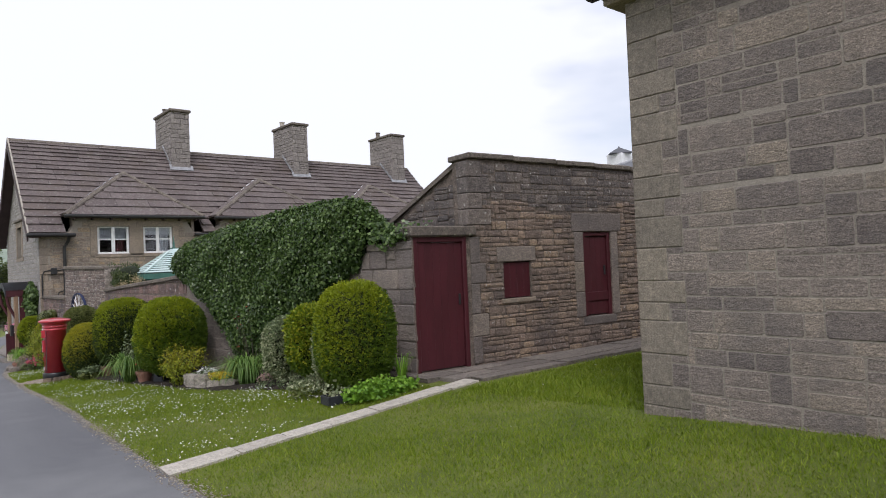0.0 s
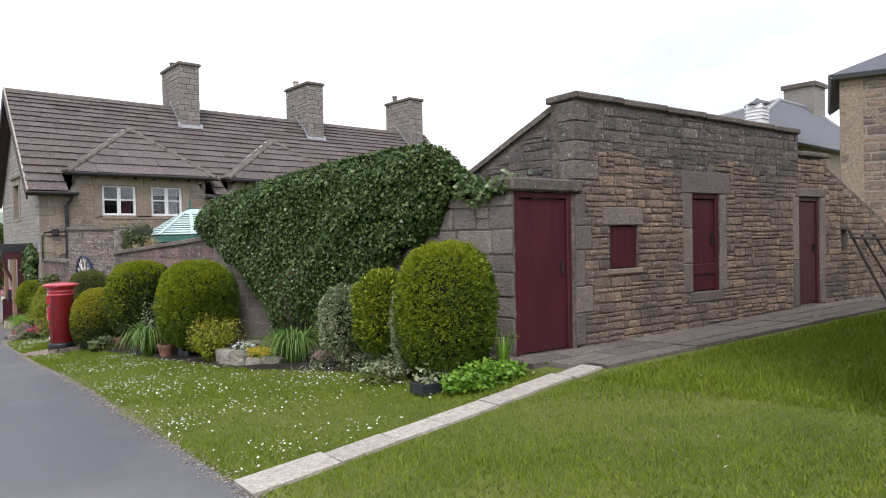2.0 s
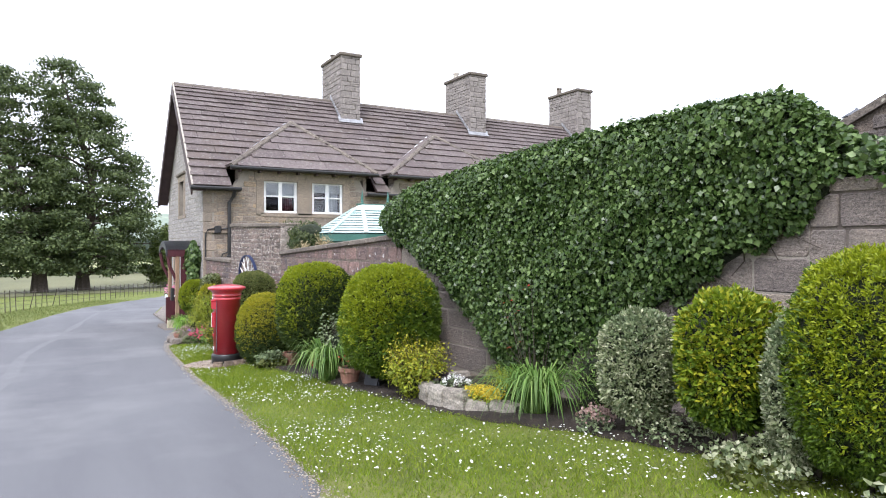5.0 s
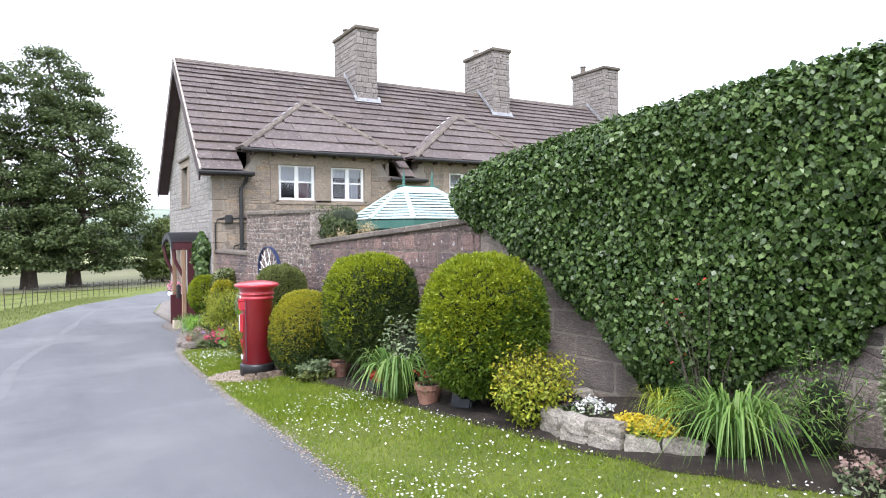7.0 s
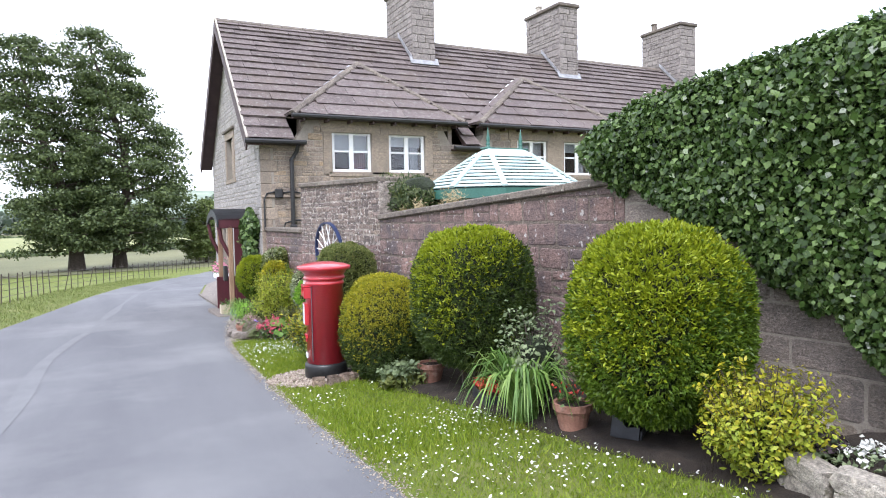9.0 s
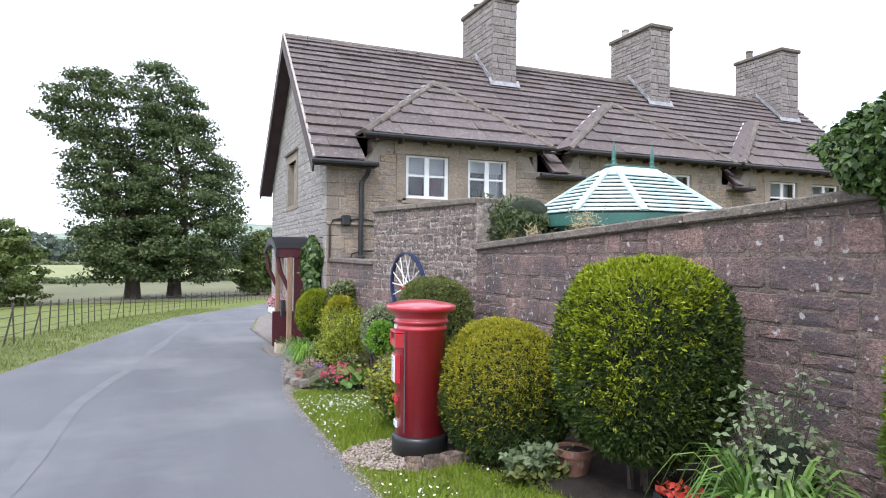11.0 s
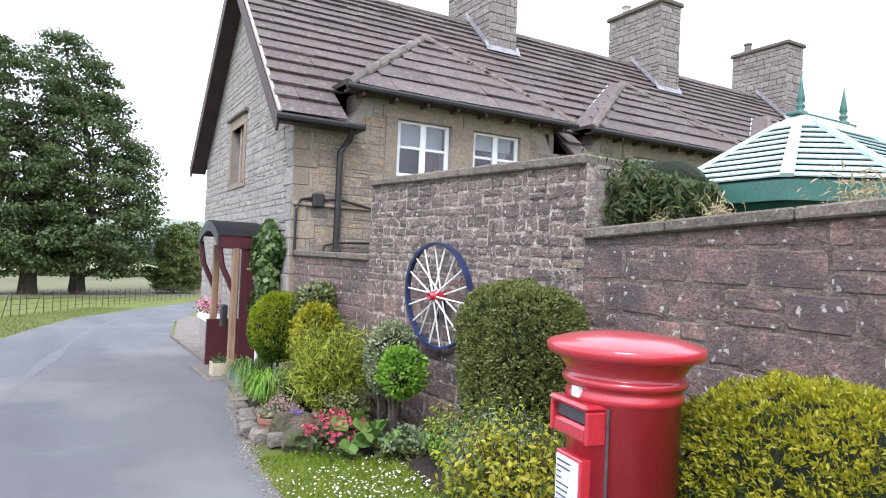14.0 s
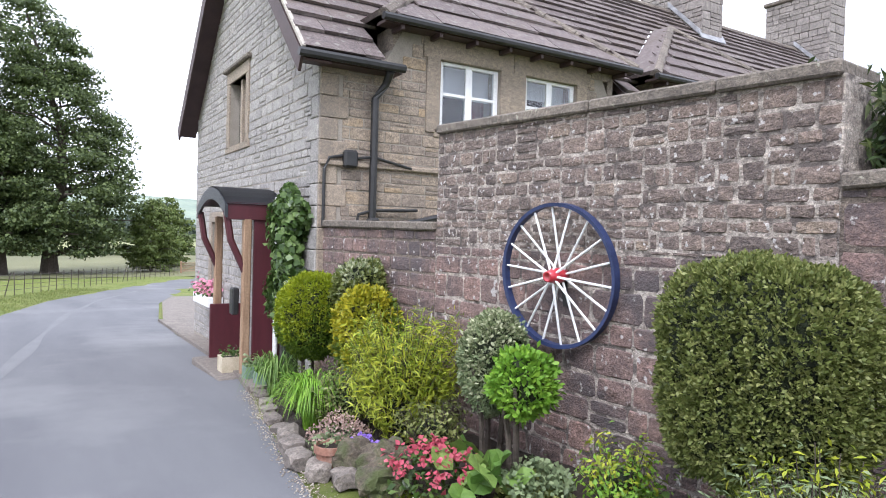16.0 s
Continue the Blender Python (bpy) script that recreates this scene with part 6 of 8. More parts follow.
def post_box(x, y, z):
    th = thing("post_box", x, y, z, "red cast-iron pillar post box with black base", "post box")
    at = (x, y, z)
    part("base", lathe([(0.27, -0.1), (0.27, 0.20), (0.262, 0.225), (0.245, 0.235)], 40, at), M_BASE, th, "black painted base", True)
    body = part("body", lathe([(0.24, 0.225), (0.24, 1.22), (0.252, 1.225), (0.252, 1.25), (0.243, 1.26), (0.243, 1.285), (0.262, 1.29), (0.268, 1.305), (0.262, 1.32), (0.25, 1.325), (0.255, 1.35), (0.29, 1.395), (0.318, 1.41)], 48, at), M_RED, th, smooth=True)
    part("cap", lathe([(0.315, 1.405), (0.335, 1.415), (0.338, 1.452), (0.325, 1.460), (0.24, 1.485), (0.12, 1.503), (0.01, 1.510)], 48, at), M_RED, th, "domed red cap", True)
    F = frame_at(x, y, z, -0.17, -1.0)  # -Y of this frame looks to the road
    r0 = -0.24
    hood = part("hood", box(-0.15, 0.15, r0 - 0.045, r0 + 0.1, 1.195, 1.222, 0.012, F), M_RED, th)
    part("hood_cheek", box(-0.15, -0.128, r0 - 0.035, r0 + 0.1, 1.06, 1.195, 0.006, F), M_RED, hood)
    part("hood_cheek", box(0.128, 0.15, r0 - 0.035, r0 + 0.1, 1.06, 1.195, 0.006, F), M_RED, hood)
    part("slot", box(-0.125, 0.125, r0 - 0.008, r0 + 0.06, 1.135, 1.192, 0, F), M_INK, th, "dark posting slot")
    part("slot_lip", box(-0.128, 0.128, r0 - 0.028, r0 + 0.1, 1.06, 1.13, 0.012, F), M_RED, th)
    part("day_tab", box(0.0, 0.05, r0 - 0.022, r0 + 0.05, 1.235, 1.28, 0.004, F), M_PAPER, th, "small collection day tab")
    nf = part("notice_frame", box(-0.1, 0.1, r0 - 0.025, r0 + 0.08, 0.72, 0.99, 0.006, F), M_RED, th)
    part("notice", box(-0.085, 0.085, r0 - 0.03, r0 - 0.024, 0.735, 0.975, 0, F), M_PAPER, nf, "white printed collection notice")
    r = random.Random(2)
    for k in range(9):
        w = r.uniform(0.03, 0.11)
        zz = 0.955 - k * 0.024
        part("print_line", box(-0.075, -0.075 + w, r0 - 0.033, r0 - 0.029, zz - 0.005, zz, 0, F), M_INK, nf)
    d = part("door_edge", box(-0.165, -0.158, -0.19, -0.178, 0.27, 1.21, 0.002, F), M_INK, th)
    part("door_edge", box(0.158, 0.165, -0.19, -0.178, 0.27, 1.21, 0.002, F), M_INK, th)
    part("lock_plate", box(-0.165, -0.125, r0 + 0.02, r0 + 0.06, 0.66, 0.70, 0.006, F), M_BASE, th)
    part("door_pull", box(-0.16, -0.08, r0 - 0.012, r0 + 0.06, 0.55, 0.585, 0.01, F), M_RED, th)
    part("number_plate", box(-0.06, 0.06, r0 - 0.008, r0 + 0.03, 0.30, 0.36, 0.003, F), M_PAPER, th, "small white number plate")
    # raised cipher as plain relief bars
    for a, b, c, e in ((-0.05, -0.038, 0.50, 0.60), (-0.05, 0.0, 0.588, 0.60), (-0.05, -0.01, 0.545, 0.556), (-0.05, 0.0, 0.50, 0.512), (0.02, 0.032, 0.50, 0.60), (0.02, 0.06, 0.588, 0.60), (0.02, 0.06, 0.545, 0.556), (0.055, 0.066, 0.556, 0.59)):
        part("relief", box(a, b, r0 - 0.008, r0 + 0.03, c, e, 0.002, F), M_RED, body)


post_box(-2.23, 14.6, -0.3)
M_GRAVEL = surface("gravel", [(0.0, (0.16, 0.12, 0.09)), (0.5, (0.30, 0.24, 0.19)), (1.0, (0.48, 0.42, 0.35))], scale=20, fine=90, bump=0.6, vary=0.9)


def pebbles(name, P, size, label, category, seed, material=None):
    rng = np.random.RandomState(seed)
    n = len(P)
    o = np.array([[1, 0, 0], [0, 1, 0], [-1, 0, 0], [0, -1, 0], [0, 0, 0.7], [0, 0, -0.5]])
    s = size * rng.uniform(0.5, 1.4, (n, 1, 1)) * rng.uniform(0.7, 1.2, (n, 6, 1))
    a = rng.uniform(0, 6.28, n)
    R = np.stack([np.stack([np.cos(a), -np.sin(a), 0 * a], 1), np.stack([np.sin(a), np.cos(a), 0 * a], 1), np.stack([0 * a, 0 * a, 1 + 0 * a], 1)], 1)
    v = np.einsum("nij,kj->nki", R, o) * s + P[:, None, :]
    f = np.array([[0, 1, 4], [1, 2, 4], [2, 3, 4], [3, 0, 4], [1, 0, 5], [2, 1, 5], [3, 2, 5], [0, 3, 5]])
    F = (np.arange(n) * 6)[:, None, None] + f[None]
    ob = new(name, mesh_arrays(name, v.reshape(-1, 3), F.reshape(-1, 3), material or M_GRAVEL))
    return tagged(ob, label, category, kind="stuff")


rng_ = np.random.RandomState(5)
a_, q_ = rng_.uniform(0, 6.283, 2600), np.sqrt(rng_.random(2600))
px, py = -2.35 + np.cos(a_) * q_ * 0.62, 14.62 + np.sin(a_) * q_ * 0.62
pebbles("gravel_bed", np.stack([px, py, gz_many(px, py) + 0.012], 1), 0.017, "pale mixed gravel round the post box", "gravel", 6)
for k in range(11):
    a = -1.9 + k * 0.31
    x, y = -2.3 + math.cos(a) * 0.6, 14.6 + math.sin(a) * 0.55
    st_ = thing("edging_stone", x, y, ground_z(x, y), "rough brown edging stone round the gravel", "stone", "edging stones")
    part("stone", UNITS_RUBBLE[k % 5], None, st_, m=pose(x, y, ground_z(x, y) + 0.03, 90, 0, math.degrees(a)) @ Matrix.Diagonal((0.15, 0.13, 0.16, 1)))


# ---- cart wheel ----
M_BLUE = surface("navy_paint", [(0.3, (0.016, 0.025, 0.075)), (0.7, (0.03, 0.045, 0.12))], rough=0.45, scale=6, fine=60, bump=0.2)


def wheel(x, y, z, R):
    n = Vector((-1, -0.072, 0)).normalized()
    th = thing("cart_wheel", x, y, z - R, "old cart wheel with blue rim, white spokes and red hub", "wheel")
    M = Matrix.Translation((x, y, z)) @ n.to_track_quat("Z", "Y").to_matrix().to_4x4() @ pose(0, 0, 0, 4, 3, 8)
    prof = [(R - 0.028, -0.03), (R - 0.028, 0.03), (R, 0.034), (R, -0.034)]
    bm = bmesh.new()
    N = 56
    rings = [[bm.verts.new(M @ Vector((r * math.cos(2 * math.pi * i / N), r * math.sin(2 * math.pi * i / N), h))) for r, h in prof] for i in range(N)]
    for i in range(N):
        a, b = rings[i], rings[(i + 1) % N]
        for k in range(4):
            bm.faces.new((a[k], a[(k + 1) % 4], b[(k + 1) % 4], b[k]))
    bmesh.ops.recalc_face_normals(bm, faces=bm.faces)
    part("rim", bm, M_BLUE, th, "dark blue painted rim")
    for k in range(18):
        a = 2 * math.pi * (k + 0.3) / 18
        e = Vector((math.cos(a), math.sin(a), 0))
        part("spoke", tube([M @ (e * 0.05 + Vector((0, 0, 0.05 * (1 if k % 2 else -1)))), M @ (e * (R - 0.024))], 0.010, 0.009, 8), M_WHITE, th)
    part("hub", lathe([(0.055, -0.09), (0.062, -0.04), (0.062, 0.05), (0.045, 0.07), (0.045, 0.11), (0.03, 0.115), (0.028, 0.07)], 18, (0, 0, 0), M), M_RED, th, "red painted hub", True)
    part("bracket", box(-0.02, 0.02, -0.25, -0.02, -0.12, -0.06, 0, M), M_BLACK, th)


wheel(-0.87, 18.70, 1.11, 0.575)

# ---- conservatory lantern roof ----
M_TEAL = surface("green_paint", [(0.3, (0.035, 0.115, 0.09)), (0.7, (0.055, 0.16, 0.125))], rough=0.4, scale=4, fine=50, bump=0.15)
M_PALEGLASS = surface("pale_glazing", [(0.3, (0.43, 0.55, 0.53)), (0.7, (0.58, 0.68, 0.66))], rough=0.35, scale=2.5, fine=30, bump=0.1, wash=((0.36, 0.50, 0.47), 2.2, 0.48, 0.68, 0.7))


def conservatory():
    ze, zr = 2.17, 2.80
    cx, cy = 1.33, 15.88
    half = [(-1.28, 0.52), (-1.28, -0.52), (-0.64, -1.0), (0.64, -1.0), (1.28, -0.52), (1.28, 0.52), (0.64, 1.0), (-0.64, 1.0)]
    ring = lambda k, z: [Vector((cx + math.copysign(0.33, x) * (1 - k) + x * k, cy + y * k, z)) for x, y in half]
    th = thing("conservatory", cx, cy, -0.2, "green-framed garden room with a hipped glazed lantern roof", "conservatory")

    def drum(k0, k1, z0, z1):
        bm = bmesh.new()
        lo, hi = [bm.verts.new(p) for p in ring(k0, z0)], [bm.verts.new(p) for p in ring(k1, z1)]
        for i in range(8):
            bm.faces.new((lo[i], lo[(i + 1) % 8], hi[(i + 1) % 8], hi[i]))
        bm.faces.new(hi)
        bm.faces.new(lo[::-1])
        bmesh.ops.recalc_face_normals(bm, faces=bm.faces)
        return bm

    part("wall", drum(0.84, 0.84, -0.3, 1.96), M_TEAL, th)
    part("moulding", drum(0.88, 0.93, 1.95, 2.02), M_TEAL, th)
    part("fascia", drum(1.03, 1.03, 2.02, 2.165), M_TEAL, th)
    # Dark backing: paints the shading lines seen between the slats.
    part("roof_backing", drum(1.0, 0.16, ze, zr - 0.06), M_SLATSHADE, th)
    lo, hi = ring(1.0, ze + 0.012), ring(0.16, zr - 0.045)
    for i in range(8):
        a, b, c, d = lo[i], lo[(i + 1) % 8], hi[(i + 1) % 8], hi[i]
        nrm = (b - a).cross(d - a).normalized()
        n = 10
        face = None
        for k in range(n):
            t0, t1 = (k + 0.08) / n, (k + 0.92) / n
            p = [a.lerp(d, t0), b.lerp(c, t0), b.lerp(c, t1), a.lerp(d, t1)]
            if (p[1] - p[0]).length < 0.07:
                continue
            q = slab([v + nrm * (0.022 if m < 2 else 0.004) for m, v in enumerate(p)], 0.012)
            if face is None:
                face = part("roof_slope", q, M_PALEGLASS, th, "pale green slatted roof slope")
            else:
                part("slat", q, M_PALEGLASS, face)
        e = d - a
        w = e.cross(Vector((0, 0, 1))).normalized() * 0.045
        up = w.cross(e).normalized() * (0.035 if w.cross(e).z > 0 else -0.035)
        part("hip_rail", slab([a - w + up, d - w * 0.8 + up, d + w * 0.8 + up, a + w + up][::-1], 0.03), M_PALEGLASS, th)
    part("ridge_apron", drum(0.25, 0.06, zr - 0.08, zr + 0.05), M_PALEGLASS, th, "pale green lead apron below the ridge")
    part("ridge_board", box(cx - 0.44, cx + 0.44, cy - 0.06, cy + 0.06, zr + 0.045, zr + 0.07, 0.006), M_TEAL, th)
    for dx in (-0.32, 0.32):
        part("finial", lathe([(0.05, 0), (0.055, 0.015), (0.022, 0.035), (0.036, 0.06), (0.036, 0.075), (0.02, 0.09), (0.034, 0.115), (0.028, 0.16), (0.012, 0.26), (0.003, 0.34)], 12, (cx + dx, cy, zr + 0.065)), M_TEAL, th, "pointed green finial", True)


# Green darkened to hold the shade between roof slats.
M_SLATSHADE = surface("shadow_green", [(0.3, (0.02, 0.05, 0.045)), (0.7, (0.03, 0.07, 0.06))], scale=4, fine=50, bump=0.1)
conservatory()


# ---- porch ----
def porch():
    th = thing("porch", -1.6, 25.4, road_z(25), "maroon timber porch with a curved dark canopy", "porch")
    y0, y1, xo, zb, zt = 24.45, 26.35, -2.04, 1.78, 2.07
    n = 10
    bm = bmesh.new()
    rows = []
    for x in (xo, -1.15):
        rows.append([bm.verts.new((x, y0 + (y1 - y0) * k / n, zb + (zt - zb) * math.sin(math.pi * k / n) ** 0.8)) for k in range(n + 1)])
    for k in range(n):
        bm.faces.new((rows[0][k], rows[0][k + 1], rows[1][k + 1], rows[1][k]))
    bmesh.ops.solidify(bm, geom=list(bm.faces), thickness=0.05)
    M_CANOPY = surface("canopy_felt", [(0.3, (0.02, 0.022, 0.026)), (0.7, (0.04, 0.042, 0.05))], rough=0.4, scale=4, fine=60, bump=0.3)
    part("canopy", bm, M_CANOPY, th, "curved dark lead-grey canopy", True)
    bm = bmesh.new()
    arch = [(t, zb + (zt - zb) * math.sin(math.pi * t) ** 0.8) for t in [k / n for k in range(n + 1)]]
    add_poly(bm, [(xo - 0.02, y0 + (y1 - y0) * t, z - 0.02) for t, z in arch] + [(xo - 0.02, y0 + (y1 - y0) * t, z - 0.2) for t, z in arch[::-1]], 0.04)
    bmesh.ops.recalc_face_normals(bm, faces=bm.faces)
    part("arch_board", bm, M_CANOPY, th)
    gz = road_z(25)
    part("side_panel", box(-1.62, -1.2, y0 + 0.05, y0 + 0.1, gz, 1.78, 0.01), M_MAROON, th)
    part("fascia", box(xo + 0.02, -1.2, y0 + 0.02, y0 + 0.08, 1.55, 1.80, 0.01), M_MAROON, th)
    for y in (y0 + 0.08, y1 - 0.08):
        part("post", box(-1.78, -1.66, y - 0.06, y + 0.06, gz, 1.62, 0.015), M_TIMBER, th, "weathered brown timber post")
        part("bracket", tube([(-1.72, y, 0.75), (-1.95, y, 1.25), (-2.02, y, 1.68)], 0.05, 0.05, 6), M_MAROON, th)
    part("door", box(-1.21, -1.17, 24.9, 25.8, gz + 0.1, 1.5, 0.01), M_MAROON, th)
    part("low_panel", box(-1.86, -1.24, y1 - 0.2, y1 - 0.14, gz, gz + 0.95, 0.01), M_MAROON, th)
    part("post_box_holder", box(-1.9, -1.8, y0 + 0.12, y0 + 0.3, gz + 0.95, gz + 1.35, 0.02), M_BLACK, th, "black wall letter box")
    part("drainpipe", tube([(-1.3, y0 - 0.02, 1.9), (-1.3, y0 - 0.03, gz)], 0.035), M_WHITE, th)
    part("threshold", box(-2.1, -1.18, y0, y1, gz - 0.15, gz + 0.05, 0.02), M_FLAG, th)


porch()


def window_box():
    th = thing("window_box", -1.38, 28.6, 0.0, "white window box of pink flowers on the house wall", "window box")
    part("trough", box(-1.5, -1.21, 28.0, 29.4, -0.12, 0.08, 0.01), M_WHITE, th)
    rng = np.random.RandomState(3)
    P = np.stack([-1.37 + rng.normal(size=300) * 0.09, rng.uniform(28.0, 29.4, 300), 0.10 + np.abs(rng.normal(size=300)) * 0.13], 1)
    part("bloom_mass", leaf_mesh("bloom_mass", P, np.tile([-0.5, -0.5, 0.8], (300, 1)), 0.08, L_BLUSH, aspect=0.9, rng=rng), L_BLUSH, th)
    part("foliage", leaf_mesh("foliage", P - np.array([0, 0, 0.05]), np.tile([-0.5, -0.5, 0.8], (300, 1)), 0.07, L_IVY, aspect=0.8, rng=rng), L_IVY, th)


L_BLUSH = leaf_mat("blush_flower", (0.55, 0.16, 0.26), (0.66, 0.26, 0.36), (0.75, 0.42, 0.5))
window_box()
M_TERRA = surface("terracotta", [(0.3, (0.20, 0.093, 0.063)), (0.7, (0.30, 0.155, 0.11))], rough=0.85, scale=8, fine=60, bump=0.4, wash=((0.42, 0.32, 0.26), 9, 0.55, 0.75, 0.6))
M_CERAM = surface("cream_wood", [(0.3, (0.42, 0.36, 0.25)), (0.7, (0.55, 0.48, 0.36))], rough=0.7, scale=8, fine=60)
M_SAGE = surface("sage_paint", [(0.3, (0.12, 0.18, 0.14)), (0.7, (0.18, 0.25, 0.2))], rough=0.6, scale=8, fine=60)
M_TRAY = surface("dark_plastic", [(0.3, (0.015, 0.016, 0.022)), (0.7, (0.035, 0.036, 0.045))], rough=0.45, scale=6, fine=60)


def plant_pot(x, y, r, h, label, bloom, leafmat, n=40, size=0.035):
    gz = ground_z(x, y)
    th = thing("plant_pot", x, y, gz, label, "plant pot", "terracotta pots")
    part("pot", lathe([(r * 0.62, 0), (r * 0.9, h * 0.78), (r, h * 0.78), (r, h), (r * 0.86, h), (r * 0.82, h * 0.86)], 20, (x, y, gz)), M_TERRA, th, smooth=False)
    part("soil", lathe([(r * 0.85, h * 0.84), (r * 0.84, h * 0.9)], 16, (x, y, gz)), M_SOIL, th)
    rng = np.random.RandomState(int(abs(x * 100)))
    P = np.stack([x + rng.normal(size=n) * r * 0.5, y + rng.normal(size=n) * r * 0.5, gz + h + np.abs(rng.normal(size=n)) * 0.06], 1)
    part("foliage", leaf_mesh("foliage", P, np.tile([0, 0, 1.0], (n, 1)), size * 1.3, leafmat, aspect=0.8, rng=rng), leafmat, th)
    if bloom:
        Q = np.stack([x + rng.normal(size=n // 2) * r * 0.35, y + rng.normal(size=n // 2) * r * 0.35, gz + h + 0.07 + np.abs(rng.normal(size=n // 2)) * 0.05], 1)
        part("bloom_mass", leaf_mesh("bloom_mass", Q, np.tile([0, 0, 1.0], (n // 2, 1)), size, bloom, aspect=0.9, rng=rng), bloom, th)


plant_pot(-1.33, 10.74, 0.165, 0.25, "terracotta pot with a small orange-flowered plant", L_RED, L_IVY)
plant_pot(-1.42, 13.2, 0.16, 0.25, "terracotta pot with a few bare stems", None, L_OLIVE, 8)
plant_pot(-2.36, 19.62, 0.13, 0.25, "terracotta pot on the rockery edge", None, L_GREY, 30)


def planter_box(x, y, w, d, h, mat, label, leafmat, rot=0):
    gz = ground_z(x, y)
    th = thing("planter", x, y, gz, label, "planter")
    M = pose(x, y, gz, 0, 0, rot)
    for a, b, c, e in ((-w / 2, w / 2, -d / 2, -d / 2 + 0.02), (-w / 2, w / 2, d / 2 - 0.02, d / 2), (-w / 2, -w / 2 + 0.02, -d / 2 + 0.02, d / 2 - 0.02), (w / 2 - 0.02, w / 2, -d / 2 + 0.02, d / 2 - 0.02)):
        part("side", box(a, b, c, e, 0, h, 0.004, M), mat, th)
    part("soil", box(-w / 2 + 0.02, w / 2 - 0.02, -d / 2 + 0.02, d / 2 - 0.02, 0.01, h - 0.03, 0, M), M_SOIL, th)
    rng = np.random.RandomState(int(abs(y * 100)))
    n = 90
    P = np.array([(M @ Vector((rng.uniform(-w / 2, w / 2), rng.uniform(-d / 2, d / 2), h + abs(rng.normal()) * 0.06)))[:] for _ in range(n)])
    part("foliage", leaf_mesh("foliage", P, np.tile([0, -0.2, 1.0], (n, 1)), 0.06, leafmat, aspect=0.8, rng=rng), leafmat, th)


planter_box(-1.75, 25.0, 0.42, 0.3, 0.28, M_CERAM, "cream wooden planter box by the porch", L_IVY)
planter_box(-1.72, 24.1, 0.24, 0.2, 0.24, M_SAGE, "sage green square pot by the porch", L_GREY)
planter_box(-1.70, 23.6, 0.24, 0.2, 0.22, M_SAGE, "sage green square pot beside grassy leaves", L_STRAP)
planter_box(-1.29, 17.39, 0.2, 0.2, 0.2, M_SAGE, "sage green square pot of glossy leaves in the bed", L_STRAP, 20)
planter_box(-0.9, 3.75, 0.6, 0.24, 0.11, M_TRAY, "dark plastic trough of pale leafy plants", L_SILVER, -6)
planter_box(-1.38, 12.0, 0.5, 0.2, 0.13, M_TRAY, "dark trough with red bedding flowers", L_RED, 75)


def wedge_planter(x, y):
    gz = ground_z(x, y)
    th = thing("bird_feeder_tray", x, y, gz, "dark open-topped wooden trough tipped on the soil", "trough")
    M = pose(x, y, gz + 0.02, 6, 4, 35)
    part("floor_board", box(-0.18, 0.18, -0.12, 0.12, 0, 0.02, 0.004, M), M_TRAY, th)
    part("back_board", box(-0.18, 0.18, 0.1, 0.12, 0.02, 0.2, 0.004, M), M_TRAY, th)
    part("front_board", box(-0.18, 0.18, -0.12, -0.1, 0.02, 0.09, 0.004, M), M_TRAY, th)
    for s in (-1, 1):
        bm = slab([M @ Vector(p) for p in ((s * 0.18, -0.1, 0.02), (s * 0.18, 0.1, 0.02), (s * 0.18, 0.1, 0.2), (s * 0.18, 0.0, 0.10), (s * 0.18, -0.1, 0.12))], 0.018)
        bmesh.ops.recalc_face_normals(bm, faces=bm.faces)
        part("side_board", bm, M_TRAY, th)


wedge_planter(-1.07, 10.35)


# ---- stone planter ring at the bed edge, rockery ----
def stone_ring():
    cx, cy = -0.55, 8.35
    gz = ground_z(cx, cy)
    th = thing("stone_planter", cx, cy, gz, "low curved planter of pale rough stones", "planter")
    r = random.Random(8)
    pts = [(-0.25, 9.3), (-0.55, 9.32), (-0.85, 9.2), (-1.08, 8.95), (-1.15, 8.65), (-1.12, 8.35), (-1.02, 8.05), (-0.9, 7.78), (-0.75, 7.5)]
    for i, (a, b) in enumerate(zip(pts, pts[1:])):
        mx, my = (a[0] + b[0]) / 2, (a[1] + b[1]) / 2
        ang = math.degrees(math.atan2(b[1] - a[1], b[0] - a[0]))
        L = math.hypot(b[0] - a[0], b[1] - a[1])
        gz_ = ground_z(mx, my)
        for lay in range(2 if i < 6 else 1):
            bm = bmesh.new()
            add_box(bm, -0.5, 0.5, -0.5, 0.5, -0.5, 0.5)
            bmesh.ops.subdivide_edges(bm, edges=bm.edges, cuts=1, use_grid_fill=True)
            for v in bm.verts:
                v.co = v.co * (0.9 if v.co.length > 0.8 else 1.0) + Vector([r.uniform(-0.06, 0.06) for _ in range(3)])
            part("stone", bm, M_RING, th, m=pose(mx, my, gz_ + 0.06 + 0.11 * lay, r.uniform(-4, 4), r.uniform(-4, 4), ang) @ Matrix.Diagonal((L * 0.98, 0.16, 0.13, 1)))
    part("soil", lathe([(0.55, 0.0), (0.5, 0.17), (0.05, 0.2)], 16, (-0.5, 8.5, gz)), M_SOIL, th)


